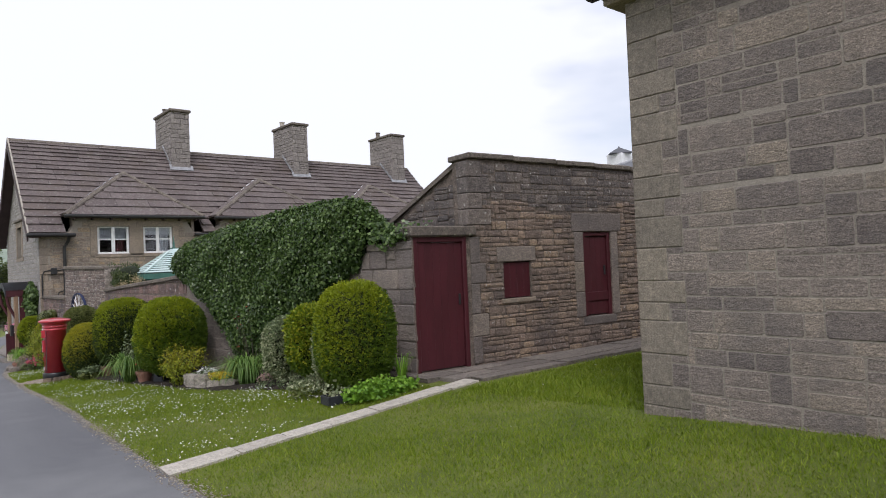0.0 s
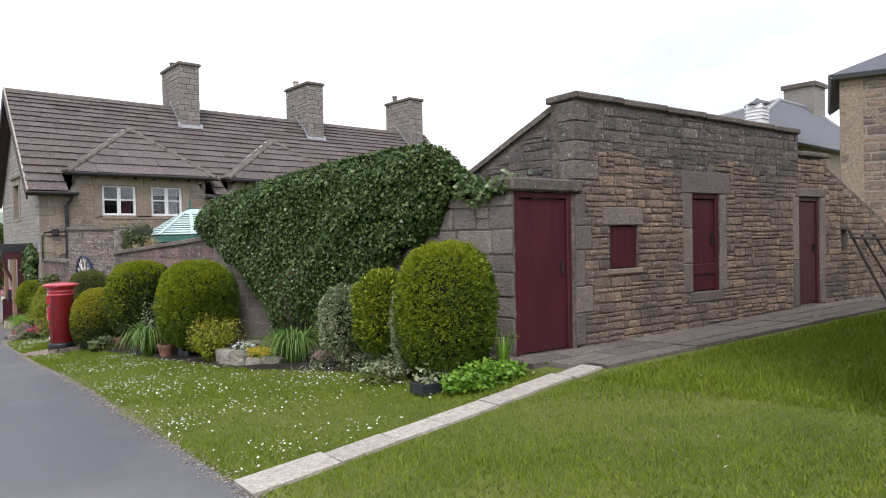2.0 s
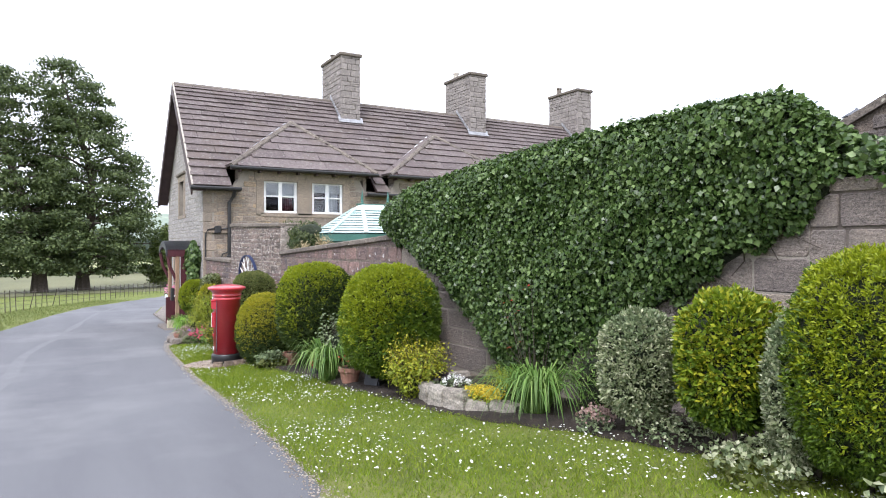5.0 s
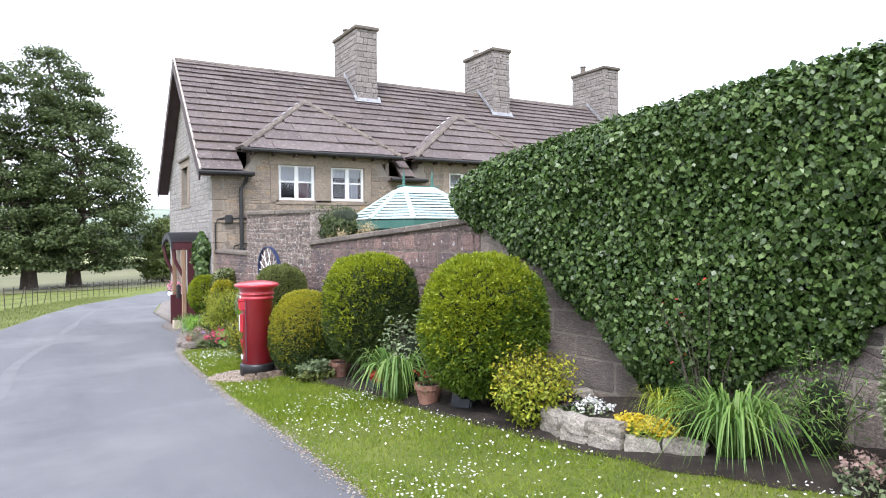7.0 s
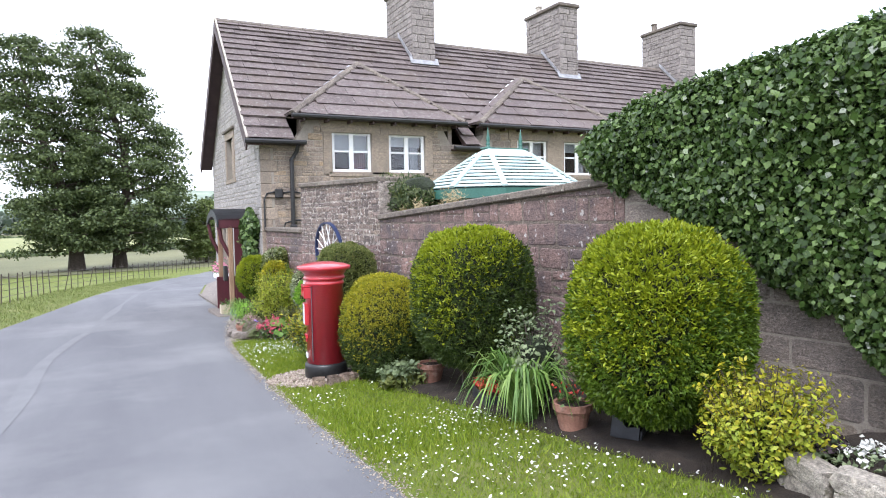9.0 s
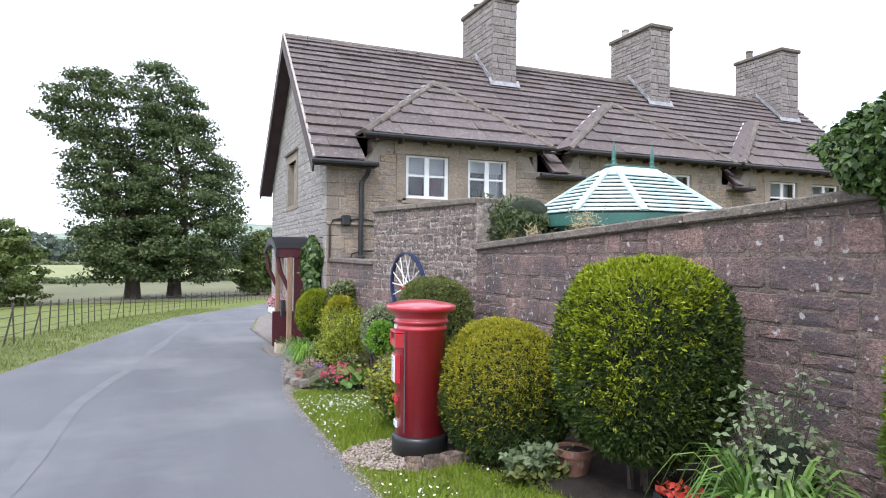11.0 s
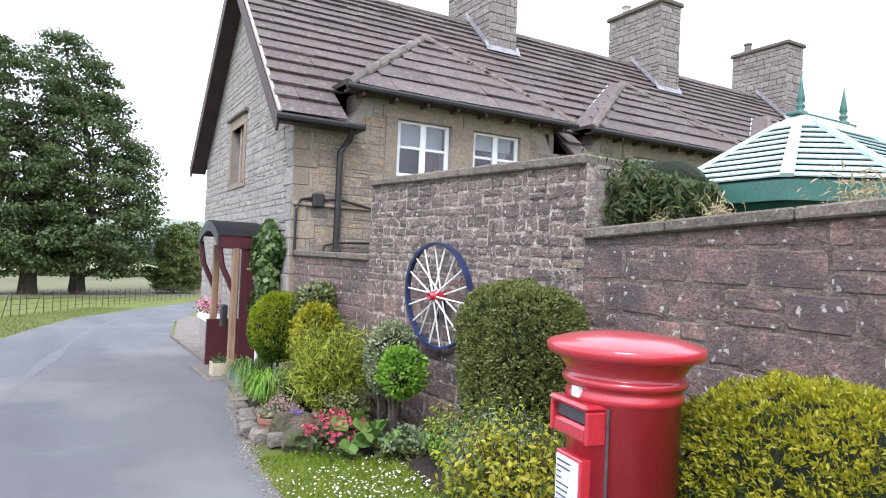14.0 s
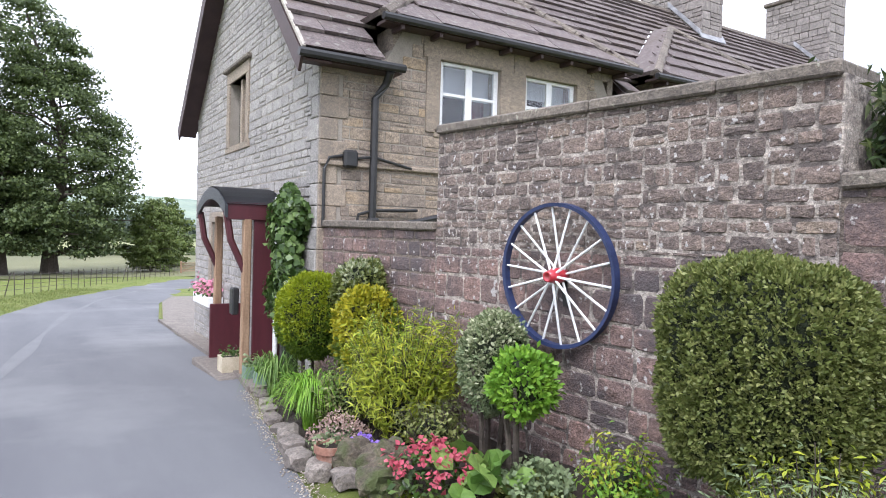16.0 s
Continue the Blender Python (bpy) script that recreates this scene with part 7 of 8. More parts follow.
stone_ring()
zp = ground_z(-0.6, 8.4) + 0.16
flower_patch("yellow_stonecrop", -0.82, 8.02, 0.2, 0.3, 0.12, 200, 0.032, L_YELLOW, L_LIME, "bright yellow flowering stonecrop in the stone planter", 31, z0=zp - 0.02)
flower_patch("white_pinks", -0.85, 8.62, 0.18, 0.2, 0.16, 45, 0.03, L_WHITE, L_GREY, "white and pale mauve flowers in the stone planter", 32, z0=zp - 0.02)
flower_patch("dark_sedum", -0.9, 8.9, 0.14, 0.14, 0.16, 60, 0.035, leaf_mat("dark_purple_leaf", (0.03, 0.02, 0.03), (0.06, 0.04, 0.05), (0.12, 0.09, 0.1)), L_GREY, "dark purple leafy rosette in the stone planter", 33, z0=zp - 0.02)
strap_clump("striped_grass", -0.42, 8.2, 0.34, 0.35, L_LIME, "cream-striped grassy clump in the stone planter", 90, 0.012, 34)
flower_patch("green_mound", -0.62, 7.75, 0.22, 0.2, 0.24, 120, 0.03, L_DARK, L_DARK, "dark green mounded plant beside the planter", 35)
flower_patch("green_mound", -0.7, 9.0, 0.16, 0.14, 0.26, 80, 0.04, L_FRESH, L_IVY, "small leafy green plant at the planter end", 36)


def rockery():
    r = random.Random(12)
    pts = [(-2.36, 19.3), (-2.45, 19.6), (-2.5, 19.95), (-2.42, 20.35), (-2.32, 20.75), (-2.25, 21.15), (-2.2, 21.6), (-2.1, 22.05), (-2.0, 22.5), (-1.9, 23.0), (-1.85, 23.4)]
    for i, (x, y) in enumerate(pts):
        gz = ground_z(x, y)
        th = thing("edging_rock", x, y, gz, "rough grey-brown rock edging the flower bed", "rock", "rockery edging")
        s = (0.34, 0.24, 0.2) if i < 5 else (0.3, 0.2, 0.11)
        bm = bmesh.new()
        bmesh.ops.create_icosphere(bm, subdivisions=2, radius=0.55)
        for v in bm.verts:
            v.co = Vector((max(-0.42, min(0.42, v.co.x)), max(-0.42, min(0.42, v.co.y)), max(-0.3, min(0.36, v.co.z)))) + Vector([r.uniform(-0.05, 0.05) for _ in range(3)])
        part("rock", bm, M_FLAG, th, m=pose(x, y, gz + s[2] * 0.35, r.uniform(-8, 8), r.uniform(-8, 8), 80 + r.uniform(-25, 25)) @ Matrix.Diagonal((*s, 1)))
    th = thing("rockery_boulder", -2.05, 19.25, ground_z(-2.05, 19.25), "mossy brown boulder in the rockery", "rock")
    for k, (dx, dy, s) in enumerate(((0, 0, 0.42), (-0.12, 0.25, 0.36), (-0.14, -0.2, 0.34))):
        bm = bmesh.new()
        bmesh.ops.create_icosphere(bm, subdivisions=3, radius=0.5)
        for v in bm.verts:
            v.co = v.co * (1 + 0.45 * noise.noise(v.co * 4 + Vector((k * 5, 0, 0))))
        part("rock", bm, M_MOSSROCK, th, m=pose(-2.08 + dx, 19.2 + dy, ground_z(-2.05, 19.2) + s * 0.28, 0, 0, 40 * k) @ Matrix.Diagonal((s, s * 1.1, s, 1)))


rockery()

# ---- flower bed soil, paths, kerbs ----
BED = [(0.02, 3.75), (-0.2, 4.0), (-0.55, 4.6), (-0.75, 5.5), (-0.85, 6.4), (-1.15, 7.4), (-1.3, 8.3), (-1.35, 9.2), (-1.5, 10.3), (-1.55, 11.0), (-1.65, 12.0), (-1.85, 13.2), (-2.1, 14.2), (-2.0, 15.0), (-1.95, 16.0), (-1.7, 17.2), (-1.6, 18.0), (-2.1, 18.8), (-2.4, 19.4), (-2.3, 21.0), (-2.0, 22.5), (-1.85, 23.4)]
bx = lambda y: float(np.interp(y, [p[1] for p in BED], [p[0] for p in BED]))
bys = [3.8 + 0.2 * k for k in range(99)]
v_, f_ = [], []
for j, y in enumerate(bys):
    a, b = bx(y) + 0.03 * math.sin(y * 9), wall_pt(y).x + 0.05
    for i in range(9):
        x = a + (b - a) * i / 8
        v_.append((x, y, ground_z(x, y) + (0.006 if i == 0 else 0.04 + 0.02 * math.sin(x * 13 + y * 7))))
for j in range(len(bys) - 1):
    for i in range(8):
        k = j * 9 + i
        f_.append((k, k + 1, k + 10, k + 9))
tagged(new("flower_bed", mesh_arrays("flower_bed", v_, f_, M_SOIL)), "dark bare soil of the flower bed", "flower bed", kind="structure")

path = thing("path", -1.5, 3.0, 0.4, "narrow path of pale stone slabs across the lawn", "path", kind="structure")
UNIT_FLAG = []
for s in range(4):
    r = random.Random(s)
    bm = box(-0.5, 0.5, -0.5, 0.5, -0.5, 0.5)
    for v in bm.verts:
        v.co += Vector((r.uniform(-0.02, 0.02), r.uniform(-0.03, 0.03), r.uniform(-0.05, 0.05)))
    UNIT_FLAG.append(bm)
FLAG_PALE = [mesh_from("slab", b.copy(), M_KERB) for b in UNIT_FLAG]
FLAG_DARK = [mesh_from("slab", b, M_FLAG) for b in UNIT_FLAG]
r = random.Random(77)
pl = [(-3.40, 2.88), (-2.4, 2.86), (-1.2, 2.86), (-0.2, 2.92), (0.55, 2.86)]
x = -3.40
k = 0
while x < 0.1:
    w = r.uniform(0.45, 0.75)
    y = float(np.interp(x + w / 2, [p[0] for p in pl], [p[1] for p in pl]))
    wd = 0.25 if x > -3.0 else 0.32
    z0, z1 = ground_z(x, y), ground_z(x + w, y)
    part("slab", FLAG_PALE[k % 4], None, path, m=pose(x + w / 2, y, (z0 + z1) / 2 + 0.005, 0, -math.degrees(math.atan2(z1 - z0, w)), r.uniform(-2, 2)) @ Matrix.Diagonal((w - 0.015, wd, 0.05, 1)))
    x += w
    k += 1
apron = thing("paved_apron", 3.0, 2.9, 0.6, "worn uneven flagstones in front of the outbuilding", "paving", kind="structure")
k = 0
for row, (d0, d1) in enumerate(((-0.04, -0.42), (-0.43, -0.82), (-0.83, -1.12))):
    u = -0.1 + 0.2 * row
    while u < 10.0:
        w = r.uniform(0.5, 1.0)
        c = SHED @ Vector((u + w / 2, (d0 + d1) / 2, 0))
        pale = row == 2 and u < 0.2
        m = SHED.to_3x3().to_4x4()
        part("slab", (FLAG_PALE if pale else FLAG_DARK)[k % 4], None, apron, m=Matrix.Translation((c.x, c.y, ground_z(c.x, c.y) + 0.012 + r.uniform(-0.006, 0.008))) @ m @ pose(0, 0, 0, -3, -1, 0) @ Matrix.Diagonal((w - 0.015, abs(d1 - d0) - 0.015, 0.06, 1)))
        u += w
        k += 1
kerb = thing("house_kerb", -1.8, 26, road_z(26), "stone kerb edging the pavement at the house", "kerb", kind="structure")
for k in range(12):
    y0, y1 = 23.4 + k * 1.0, 24.38 + k * 1.0
    bm = bmesh.new()
    add_poly(bm, [(line_at(ROAD_R, y0) - 0.02, y0, road_z(y0) + 0.07), (line_at(ROAD_R, y0) + 0.13, y0, road_z(y0) + 0.07), (line_at(ROAD_R, y1) + 0.13, y1, road_z(y1) + 0.07), (line_at(ROAD_R, y1) - 0.02, y1, road_z(y1) + 0.07)], 0.2)
    bmesh.ops.recalc_face_normals(bm, faces=bm.faces)
    part("kerb_stone", bm, M_FLAG, kerb)
v_, f_ = [], []
for j in range(30):
    y = 23.4 + j * 0.9
    v_ += [(line_at(ROAD_R, y) + 0.12, y, road_z(y) + 0.055), (-1.1 if y < 30.9 else 4.5, y, road_z(y) + 0.065)]
f_ = [(2 * j, 2 * j + 1, 2 * j + 3, 2 * j + 2) for j in range(29)]
tagged(new("pavement", mesh_arrays("pavement", v_, f_, M_PAVE)), "gritty brown pavement strip along the gable", "pavement", kind="structure")

# ---- grit along the road edge ----
rng_ = np.random.RandomState(41)
n = 9000
y_ = rng_.uniform(-4, 23.5, n)
x_ = np.array([line_at(ROAD_R, y) for y in y_]) + rng_.normal(size=n) * 0.06
pebbles("edge_grit", np.stack([x_, y_, gz_many(x_, y_) + 0.004], 1), 0.009, "loose grit and dead moss along the road edge", "grit", 42, M_GRIT)


# ---- grass and daisies ----
def in_lawn(x, y):
    ed = np.interp(y, [p[1] for p in ROAD_R], [p[0] for p in ROAD_R])
    bed = np.interp(y, [p[1] for p in BED], [p[0] for p in BED])
    front = (y > 3.08) & (y < 18.9) & (x > ed + 0.02) & (x < bed + 0.05) & ((x + 2.35) ** 2 + (y - 14.62) ** 2 > 0.34)
    right = (y < 2.7) & (y > -8) & (x > ed + 0.02) & ((x < -0.06) | ((y > 0.02) & (y < 2.6 - 0.106 * x)))
    return front | right


M_VERGE = surface("verge_blade", [(0.05, (0.085, 0.115, 0.02)), (0.5, (0.14, 0.175, 0.035)), (0.95, (0.24, 0.25, 0.085))], rough=0.7, scale=0.8, fine=30, bump=0, vary=0.6)


def grass(name, n, xr, yr, height, width, keep, label, seed):
    rng = np.random.RandomState(seed)
    x, y = rng.uniform(*xr, n), rng.uniform(*yr, n)
    ok = keep(x, y)
    x, y = x[ok], y[ok]
    n = len(x)
    z = gz_many(x, y)
    a = rng.uniform(0, 6.283, n)
    h = height * rng.uniform(0.4, 1.4, n) * (0.75 + 0.5 * np.sin(x * 1.3 + y * 0.7) ** 2)
    w = width * rng.uniform(0.7, 1.3, n)
    lean = rng.normal(size=(n, 2)) * 0.55 * h[:, None]
    P = np.stack([x, y, z - 0.005], 1)
    s = np.stack([np.cos(a) * w, np.sin(a) * w, 0 * a], 1)
    tip = P + np.stack([lean[:, 0], lean[:, 1], h], 1)
    v = np.stack([P - s, P + s, tip], 1).reshape(-1, 3)
    return tagged(new(name, mesh_arrays(name, v, np.arange(3 * n).reshape(n, 3), M_VERGE if name == "verge_grass" else M_BLADE)), label, "grass", kind="stuff")


grass("lawn_grass", 210000, (-3.6, 0.2), (-3.5, 11), 0.032, 0.0045, in_lawn, "short mown lawn grass", 51)
grass("lawn_grass_far", 70000, (-3.2, -1.2), (11, 19), 0.05, 0.005, in_lawn, "short lawn grass beside the road", 52)
grass("lawn_grass_side", 70000, (0, 8), (0, 2.7), 0.05, 0.006, in_lawn, "short lawn grass before the outbuilding", 53)


def on_verge(x, y):
    le = np.interp(y, [p[1] for p in ROAD_L], [p[0] for p in ROAD_L])
    return (x < le) & (x > le - 3.0)


grass("verge_grass", 90000, (-11, 2), (8, 62), 0.10, 0.010, on_verge, "longer verge grass along the iron fence", 54)


def daisies():
    rng = np.random.RandomState(61)
    c = rng.random((95, 2)) * np.array([4.0, 16.0]) + np.array([-3.5, 3.0])
    k = rng.randint(0, 95, 5200)
    p = c[k] + rng.normal(size=(5200, 2)) * 0.26
    q = rng.random((900, 2)) * np.array([9.0, 20.0]) + np.array([-3.5, -6.0])
    q = q[(q[:, 1] > 3.0) | (rng.random(900) < 0.16)]
    s = rng.normal(size=(420, 2)) * np.array([0.5, 0.42]) + np.array([-2.2, 17.6])
    p = np.concatenate([p, q, s])
    ok = in_lawn(p[:, 0], p[:, 1])
    p = p[ok]
    z = gz_many(p[:, 0], p[:, 1])
    n = len(p)
    a = np.arange(6) * math.pi / 3
    r = rng.uniform(0.006, 0.0125, n)
    hgt = rng.uniform(0.03, 0.06, n)
    tilt = rng.normal(size=(n, 2)) * 0.35
    ring = np.stack([np.cos(a), np.sin(a)], 1)
    v = np.zeros((n, 6, 3))
    v[:, :, :2] = p[:, None, :] + ring[None] * r[:, None, None]
    v[:, :, 2] = (z + hgt)[:, None] + ((ring[None] * tilt[:, None, :]).sum(2)) * r[:, None]
    tagged(new("daisies", mesh_arrays("daisies", v.reshape(-1, 3), np.arange(6 * n).reshape(n, 6), L_WHITE)), "scattered white daisies in the lawn", "daisies", kind="stuff")


daisies()


# ---- iron fence ----
FENCE = [(-8.95, 4), (-8.75, 16), (-8.55, 26.8), (-8.3, 36), (-7.3, 45), (-5.6, 53), (-3.4, 60), (0.2, 70), (4.2, 80), (9.0, 89)]


def fence():
    th = thing("iron_fence", -8.55, 26.8, ground_z(-8.55, 26.8), "old iron estate railing with thin flat posts", "fence")
    me = mesh_from("post", box(-0.022, 0.022, -0.012, 0.012, -0.15, 1.2, 0.004), M_FENCE)
    pts = []
    y = 4.0
    r = random.Random(5)
    while y < 89:
        x = line_at(FENCE, y)
        pts.append((x, y, ground_z(x, y)))
        dx = line_at(FENCE, y + 0.5) - x
        y += 1.3 / math.hypot(1, dx / 0.5)
    for p in pts:
        part("post", me, None, th, m=pose(*p, r.uniform(-2, 2), r.uniform(-3, 3) if r.random() > 0.05 else 12, 0))
    for h in (0.3, 0.55, 0.8, 1.05):
        part("rail", tube([(p[0], p[1], p[2] + h + r.uniform(-0.01, 0.01)) for p in pts], 0.011, None, 5), M_FENCE, th)


fence()


def gate(x, y):
    gz = ground_z(x, y)
    th = thing("field_gate", x, y, gz, "weathered timber five-bar field gate", "gate")
    M = pose(x, y, gz, 0, 0, 25)
    for u in (0.0, 3.2):
        part("post", box(u - 0.09, u + 0.09, -0.09, 0.09, -0.2, 1.35, 0.02, M), M_TIMBER, th)
    for k in range(5):
        part("bar", box(0.1, 3.1, -0.03, 0.03, 0.2 + 0.22 * k, 0.29 + 0.22 * k, 0.01, M), M_TIMBER, th)
    part("brace", tube([M @ Vector((0.1, 0, 0.25)), M @ Vector((3.1, 0, 1.1))], 0.04), M_TIMBER, th)


gate(9.5, 92)


# ---- trees and distance ----
def tree(name, x, y, h, label, seed, tiers, clumps=220, leaf=0.4, per=46, trunk=0.75, limbs=26, mat=None, category="tree"):
    """tiers: (height share, crown radius, sideways shift of the crown's middle) from the lowest foliage to the top."""
    rng = np.random.RandomState(seed)
    r = random.Random(seed)
    mat = mat or L_TREE
    gz = ground_z(x, y) - 0.1
    th = thing(name, x, y, gz, label, category)
    ts, rs, ss = [q[0] for q in tiers], [q[1] for q in tiers], [q[2] for q in tiers]
    at = lambda t: (float(np.interp(t, ts, rs)), float(np.interp(t, [0, 0.12] + ts[2:], [0, 0] + ss[2:]) if t < ts[2] else np.interp(t, ts, ss)))
    axis = [(x + at(t)[1], y, gz + h * t) for t in (0.1, 0.3, 0.5, 0.7, 0.93)]
    part("trunk", tube([(x, y, gz - 0.3), (x, y, gz + h * 0.04), *axis], trunk, 0.08, 10), M_BARK, th)
    for k in range(limbs):
        t = ts[0] + (0.93 - ts[0]) * (k + r.random()) / limbs
        R, sh = at(t)
        a = k * 2.4 + r.uniform(-0.4, 0.4)
        L = R * r.uniform(0.6, 0.95)
        t0 = max(0.06, t - 0.1 * L / h * 2)
        s = Vector((x + at(t0)[1], y, gz + h * t0))
        e = Vector((x + sh + math.cos(a) * L, y + math.sin(a) * L, gz + h * t))
        part("limb", tube([s, s.lerp(e, 0.5) + Vector((0, 0, L * 0.1)), e], max(0.07, trunk * 0.4 * (1 - t)), 0.04, 6), M_BARK, th)
    P, N = [], []
    hs = np.linspace(ts[0], ts[-1], 60)
    wgt = np.array([at(t)[0] ** 1.4 + 0.3 for t in hs])
    lim = rng.uniform(0, 6.28, 12)
    for k in range(clumps):
        t = min(ts[-1], rng.choice(hs, p=wgt / wgt.sum()) + rng.uniform(-0.01, 0.01))
        R, sh = at(t)
        a = rng.uniform(0, 6.283)
        edge = 0.86 + 0.14 * math.sin(3 * a + lim[int(t * 11) % 12]) + 0.10 * math.sin(7 * a + t * 40)
        q = R * edge * rng.uniform(0.25, 1.0) ** 0.55
        c = np.array([x + sh + math.cos(a) * q, y + math.sin(a) * q, gz + h * t - 0.03 * h * (q / max(R, 0.1)) ** 2])
        s = rng.uniform(0.7, 1.3) * (0.028 * h + 0.35)
        m = int(per * rng.uniform(0.7, 1.3))
        d = unit_rows(rng.normal(size=(m, 3)))
        P.append(c + d * s * np.array([1.35, 1.35, 0.55]) * rng.uniform(0.4, 1.05, (m, 1)))
        N.append(d + np.array([0, 0, 0.6]))
    P, N = np.concatenate(P), np.concatenate(N)
    part("crown", leaf_mesh("crown", P, N, leaf, mat, aspect=0.7, jitter=0.7, rng=rng), mat, th)
    return th


tree("tree", -7.5, 95, 27.6, "tall dark green parkland tree with a leaning upper limb", 3,
     [(0.12, 5.5, -1.0), (0.25, 7.2, -1.0), (0.36, 5.6, -0.8), (0.48, 5.0, -2.2), (0.58, 4.8, -3.4), (0.68, 3.8, -3.6), (0.74, 4.6, -5.0), (0.82, 4.9, -5.6), (0.9, 4.2, -5.0), (0.96, 2.6, -4.6)], 420, 0.36, 90, 1.05, 40)
tree("tree", -2.9, 97, 29.3, "broad-crowned dark green parkland tree", 4,
     [(0.10, 7.0, 1.2), (0.22, 8.8, 1.4), (0.34, 8.4, 1.2), (0.46, 7.4, 1.0), (0.56, 7.0, 1.0), (0.66, 6.0, 0.0), (0.76, 4.9, -1.2), (0.86, 4.8, -2.0), (0.93, 4.0, -2.4), (0.98, 2.0, -2.8)], 620, 0.36, 90, 1.0, 46)
BALL = lambda R, lo=0.12: [(lo, R * 0.75, 0), (0.3, R, 0), (0.55, R * 0.95, 0), (0.78, R * 0.7, 0), (0.92, R * 0.42, 0), (1.0, R * 0.15, 0)]
tree("tree", 7.3, 98, 8.5, "small rounded green tree by the fence", 6, BALL(3.5, 0.06), 190, 0.34, 60, 0.25, 18, L_PARK)
tree("tree", 11.0, 112, 9.5, "small green tree behind the gate", 7, BALL(4.2, 0.06), 170, 0.4, 50, 0.25, 18, L_PARK)
tree("tree", -20.4, 85, 9.3, "rounded leafy green tree in the pasture", 8, BALL(6.2, 0.04), 330, 0.36, 70, 0.35, 20, L_PARK)
tree("tree", -34, 92, 14, "broad leafy tree in the pasture", 9, BALL(7.5, 0.06), 260, 0.45, 60, 0.4, 20, L_HEDGE)
tree("tree", -62, 120, 18, "distant broad parkland tree", 10, BALL(9, 0.1), 200, 0.7, 45, 0.5, 20)


def far_mass(name, x0, x1, y, h, n, size, label, seed, mat):
    rng = np.random.RandomState(seed)
    x = rng.uniform(x0, x1, n)
    hh = h * (0.55 + 0.45 * np.sin(x * 0.11 + seed) * np.sin(x * 0.043 + 1.7 * seed))
    P = np.stack([x, y + rng.normal(size=n) * h * 0.4, sheet_z(0, y) + rng.random(n) * np.abs(hh)], 1)
    ob = new(name, leaf_mesh(name, P, np.tile([0, -0.7, 0.7], (n, 1)), size, mat, aspect=0.8, jitter=0.7, rng=rng))
    return tagged(ob, label, "woodland", kind="stuff")


L_FAR = leaf_mat("far_wood_leaf", (0.05, 0.075, 0.055), (0.08, 0.11, 0.075), (0.12, 0.15, 0.10))
M_CROP = surface("sunlit_crop", [(0.3, (0.19, 0.21, 0.08)), (0.7, (0.26, 0.27, 0.11))], scale=0.05, fine=2, bump=0.2)
far_mass("hedge_row", -160, 90, 150, 2.2, 9000, 0.7, "dark hedge across the pasture", 3, L_TREE)
far_mass("hedge_row", -300, 200, 260, 4.0, 9000, 1.4, "hedge and bushes beyond the yellow field", 4, L_TREE)
far_mass("far_woods", -420, 320, 420, 20, 12000, 3.6, "hazy band of distant woods", 5, L_FAR)
tagged(new("crop_field", sheet("crop_field", [-700, -300, -100, 0, 100, 300, 700], [165, 200, 240, 255], lambda x, y: sheet_z(x, y) + 0.3 + (y - 165) * 0.012, M_CROP)), "pale yellow-green crop field in the distance", "field", kind="structure")
M_HILL = surface("far_hills", [(0.3, (0.16, 0.21, 0.17)), (0.6, (0.22, 0.27, 0.2)), (0.8, (0.30, 0.33, 0.24))], scale=0.006, fine=0.08, bump=0)
tagged(new("backdrop_hills", sheet("backdrop_hills", [-2600 + 130 * k for k in range(41)], [620, 760, 950, 1300], lambda x, y: -8 + (y - 620) / 680 * (52 + 16 * math.sin(x * 0.0031) + 10 * math.sin(x * 0.0083 + 1)), M_HILL)), "low hazy green hills on the horizon", "hills", kind="structure")


# ---- buildings behind the shed ----
def manor():
    th = thing("manor_building", 17, 7, 0.7, "tall sandstone building with a hipped slate roof", "building")
    M1 = frame_at(17.3, 6.1, 0, 0.33, -0.94)
    part("wall", wall_body(M1, 14, 0.6, lambda u: 0.6, lambda u: 6.75, [(3.2, 4.0, 3.0, 3.8)], 4), M_MORTAR_L, th)
    M2 = frame_at(17.3 + 6.7, 6.1 + 2.0, 0, -0.958, -0.287)
    part("side_wall", wall_body(M2, 7.0, 0.6, lambda u: 0.6, lambda u: 6.75, (), 4), M_HOUSE, th)
    joined_pieces("stone_facing", UNITS_RUBBLE, [q[0] for q in courses(M1, 14, lambda u: 0.7, lambda u: 6.7, (0.2, 0.32), (0.35, 0.8), [(3.2, 4.0, 3.0, 3.8)], 71, 0.015)], th, M_RUBBLE)
    part("window_dark", box(3.2, 4.0, 0.2, 0.25, 3.0, 3.8, 0, M1), M_DARK, th)
    part("drainpipe", tube([M1 @ Vector((2.0, -0.1, 6.6)), M1 @ Vector((2.0, -0.1, 1.0))], 0.06), M_BLACK, th)
    c = [M1 @ Vector(p) for p in ((-0.3, -0.3, 6.7), (14, -0.3, 6.7), (11, 3.4, 8.6), (3.4, 3.4, 8.6))]
    part("roof", slab(c, 0.15), M_WELSH, th)
    d = [M1 @ Vector(p) for p in ((-0.3, 7, 6.7), (-0.3, -0.3, 6.7), (3.4, 3.4, 8.6))]
    part("roof_end", slab(d, 0.15), M_WELSH, th)


manor()


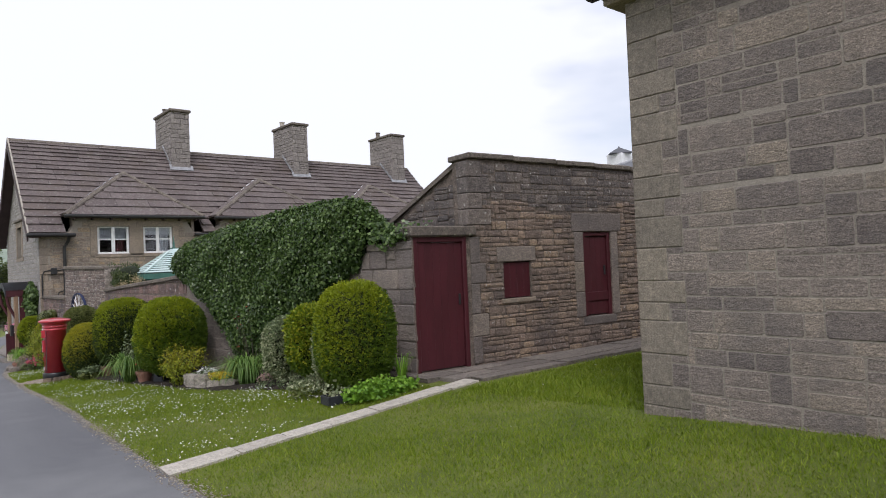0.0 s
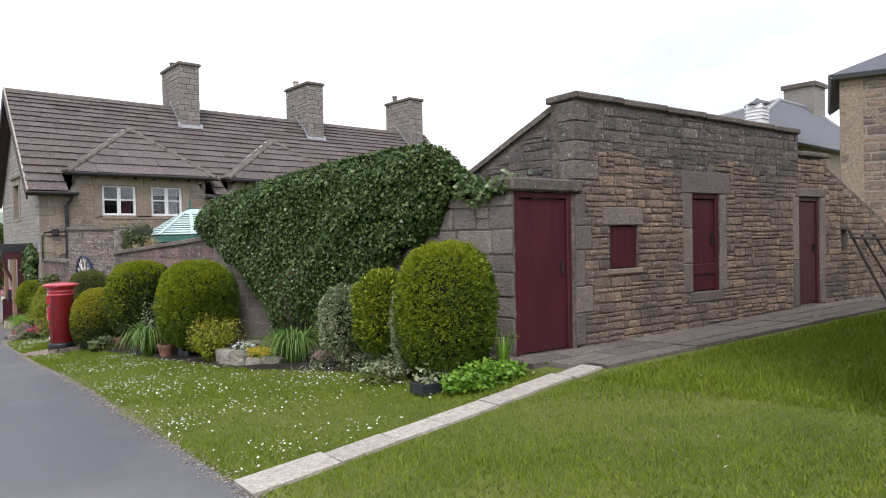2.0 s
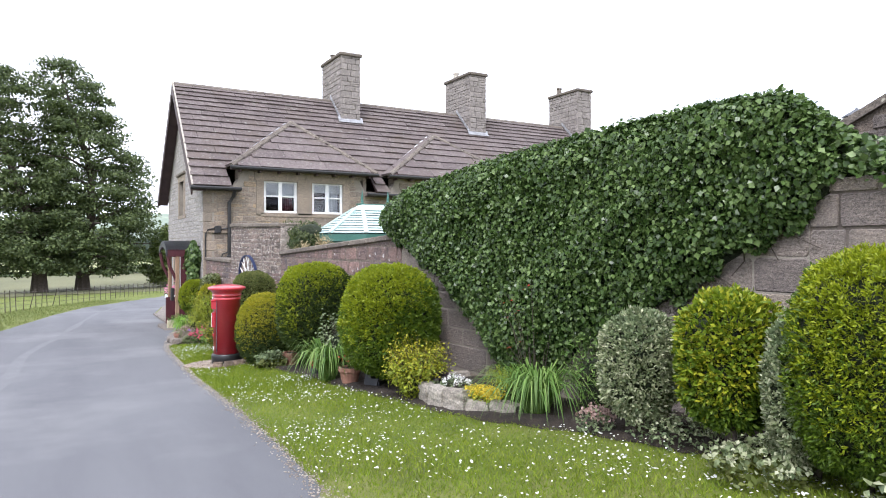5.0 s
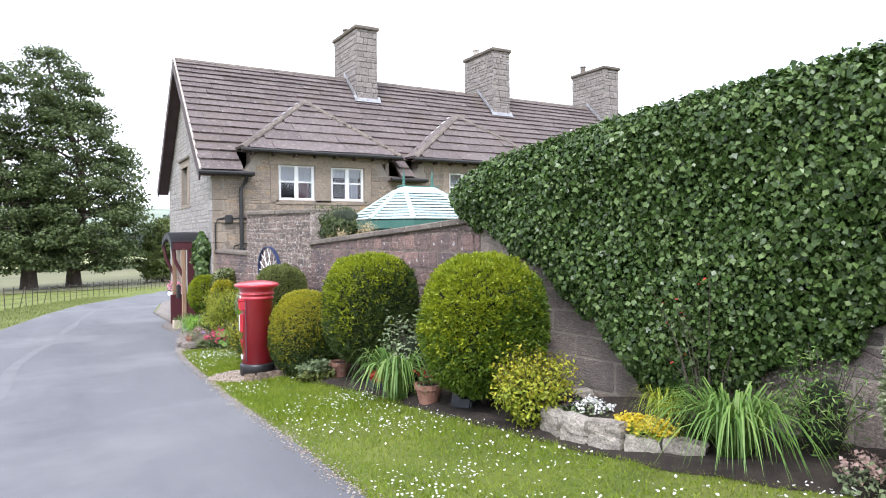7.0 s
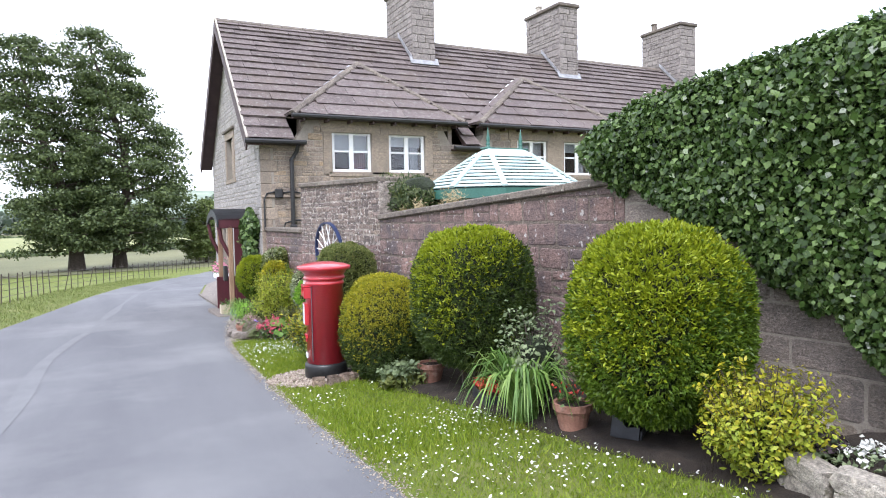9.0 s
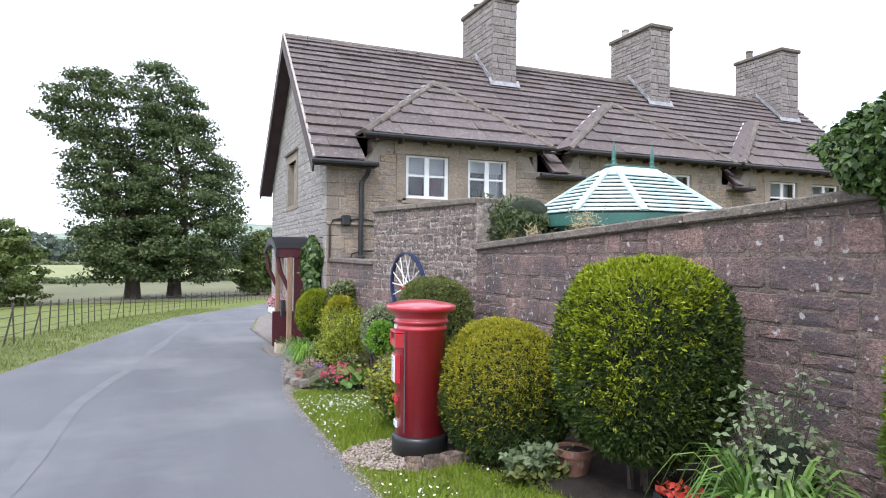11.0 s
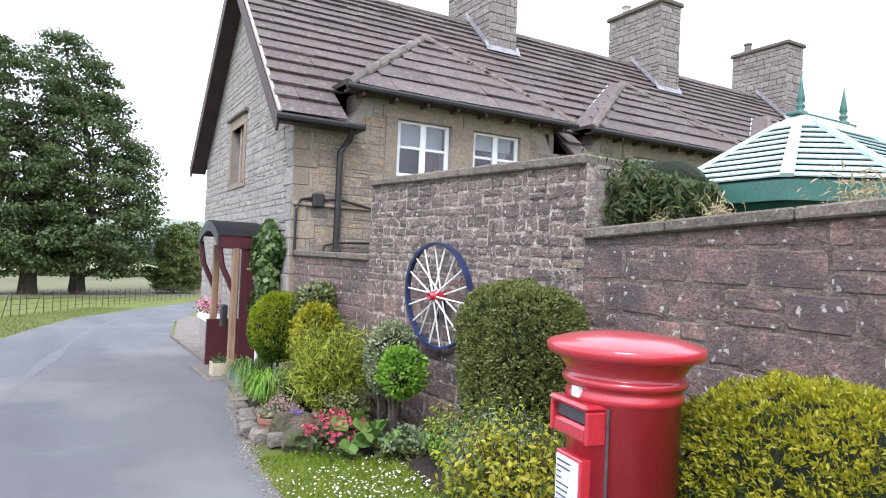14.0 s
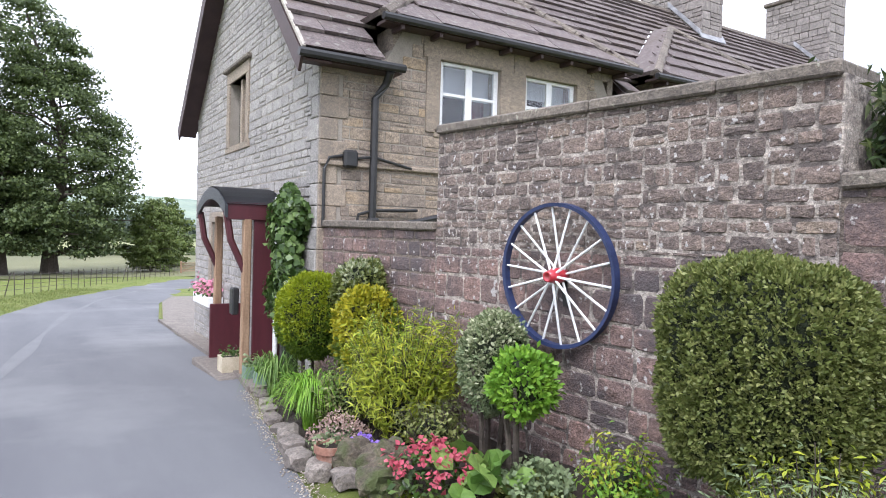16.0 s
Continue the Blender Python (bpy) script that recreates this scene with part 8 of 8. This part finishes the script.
def stable_range():
    th = thing("slate_roofed_range", 20, 13, 0.7, "lower stone range with hipped slate roof and white vents", "building")
    part("wall", box(18.0, 32, 9.5, 15, 0.5, 5.5), M_HOUSE, th)
    A, B, C, D = Vector((17.7, 9.2, 5.45)), Vector((32.3, 9.2, 5.45)), Vector((32.3, 15.3, 5.45)), Vector((17.7, 15.3, 5.45))
    P, Q = Vector((26.3, 11.6, 8.0)), Vector((30, 11.6, 8.0))
    for f in ((A, B, Q, P), (D, A, P), (C, D, P, Q), (B, C, Q)):
        part("roof", slab(f, 0.12), M_WELSH, th)
    for a, b in ((A, P), (B, Q), (P, Q), (D, P)):
        part("hip_lead", tube([a, b], 0.09), M_LEAD, th)
    part("chimney", box(29.3, 30.7, 11.2, 12.6, 5.5, 9.0), M_STACK, th)
    part("chimney_cap", box(29.2, 30.8, 11.1, 12.7, 9.0, 9.2), M_COPING, th)
    for x, y, z in ((19.9, 9.75, 6.1),):
        v = part("roof_vent", box(x - 0.3, x + 0.3, y - 0.3, y + 0.3, z - 0.3, z + 0.6, 0.02), M_WHITE, th, "white louvred roof vent")
        for k in range(4):
            part("louvre", box(x - 0.33, x + 0.33, y - 0.33, y + 0.33, z + 0.05 + 0.13 * k, z + 0.09 + 0.13 * k, 0.01), M_WHITE, v)
        part("vent_roof", lathe([(0.5, 0), (0.48, 0.05), (0.08, 0.22), (0.02, 0.28)], 4, (x, y, z + 0.6)), M_WELSH, v)


stable_range()


def far_vent():
    th = thing("stable_vent_roof", 29, 20, 0.7, "distant slate roof with a white louvred vent", "building")
    part("wall", box(26.5, 40, 18, 30, 0.5, 6.2), M_HOUSE, th)
    A, B, C, D = Vector((26.2, 17.7, 6.1)), Vector((40.3, 17.7, 6.1)), Vector((40.3, 30.3, 6.1)), Vector((26.2, 30.3, 6.1))
    P, Q = Vector((31.0, 24, 8.2)), Vector((35, 24, 8.2))
    for f in ((A, B, Q, P), (D, A, P), (C, D, P, Q), (B, C, Q)):
        part("roof", slab(f, 0.12), M_WELSH, th)
    v = part("roof_vent", box(28.7, 29.8, 19.8, 20.9, 6.8, 8.3, 0.02), M_WHITE, th, "white louvred roof vent")
    part("vent_roof", lathe([(0.95, 0), (0.9, 0.06), (0.1, 0.4), (0.02, 0.5)], 4, (29.25, 20.35, 8.3)), M_WELSH, v)


far_vent()


def saw_horse():
    M = SHED @ Matrix.Translation((7.6, -0.5, 0))
    th = thing("timber_trestle", *(M @ Vector((0.6, 0, 0.7))), "dark leaning timber trestle against the end wall", "trestle")
    for a, b in (((0.0, 0.3, 2.0), (0.25, -0.25, 0.65)), ((1.0, 0.3, 1.9), (1.3, -0.25, 0.68)), ((-0.1, 0.2, 1.85), (1.6, 0.2, 1.8)), ((0.5, 0.3, 1.9), (0.9, -0.2, 0.66))):
        part("pole", tube([M @ Vector(a), M @ Vector(b)], 0.024, 0.022, 7), M_BARK, th)


saw_horse()
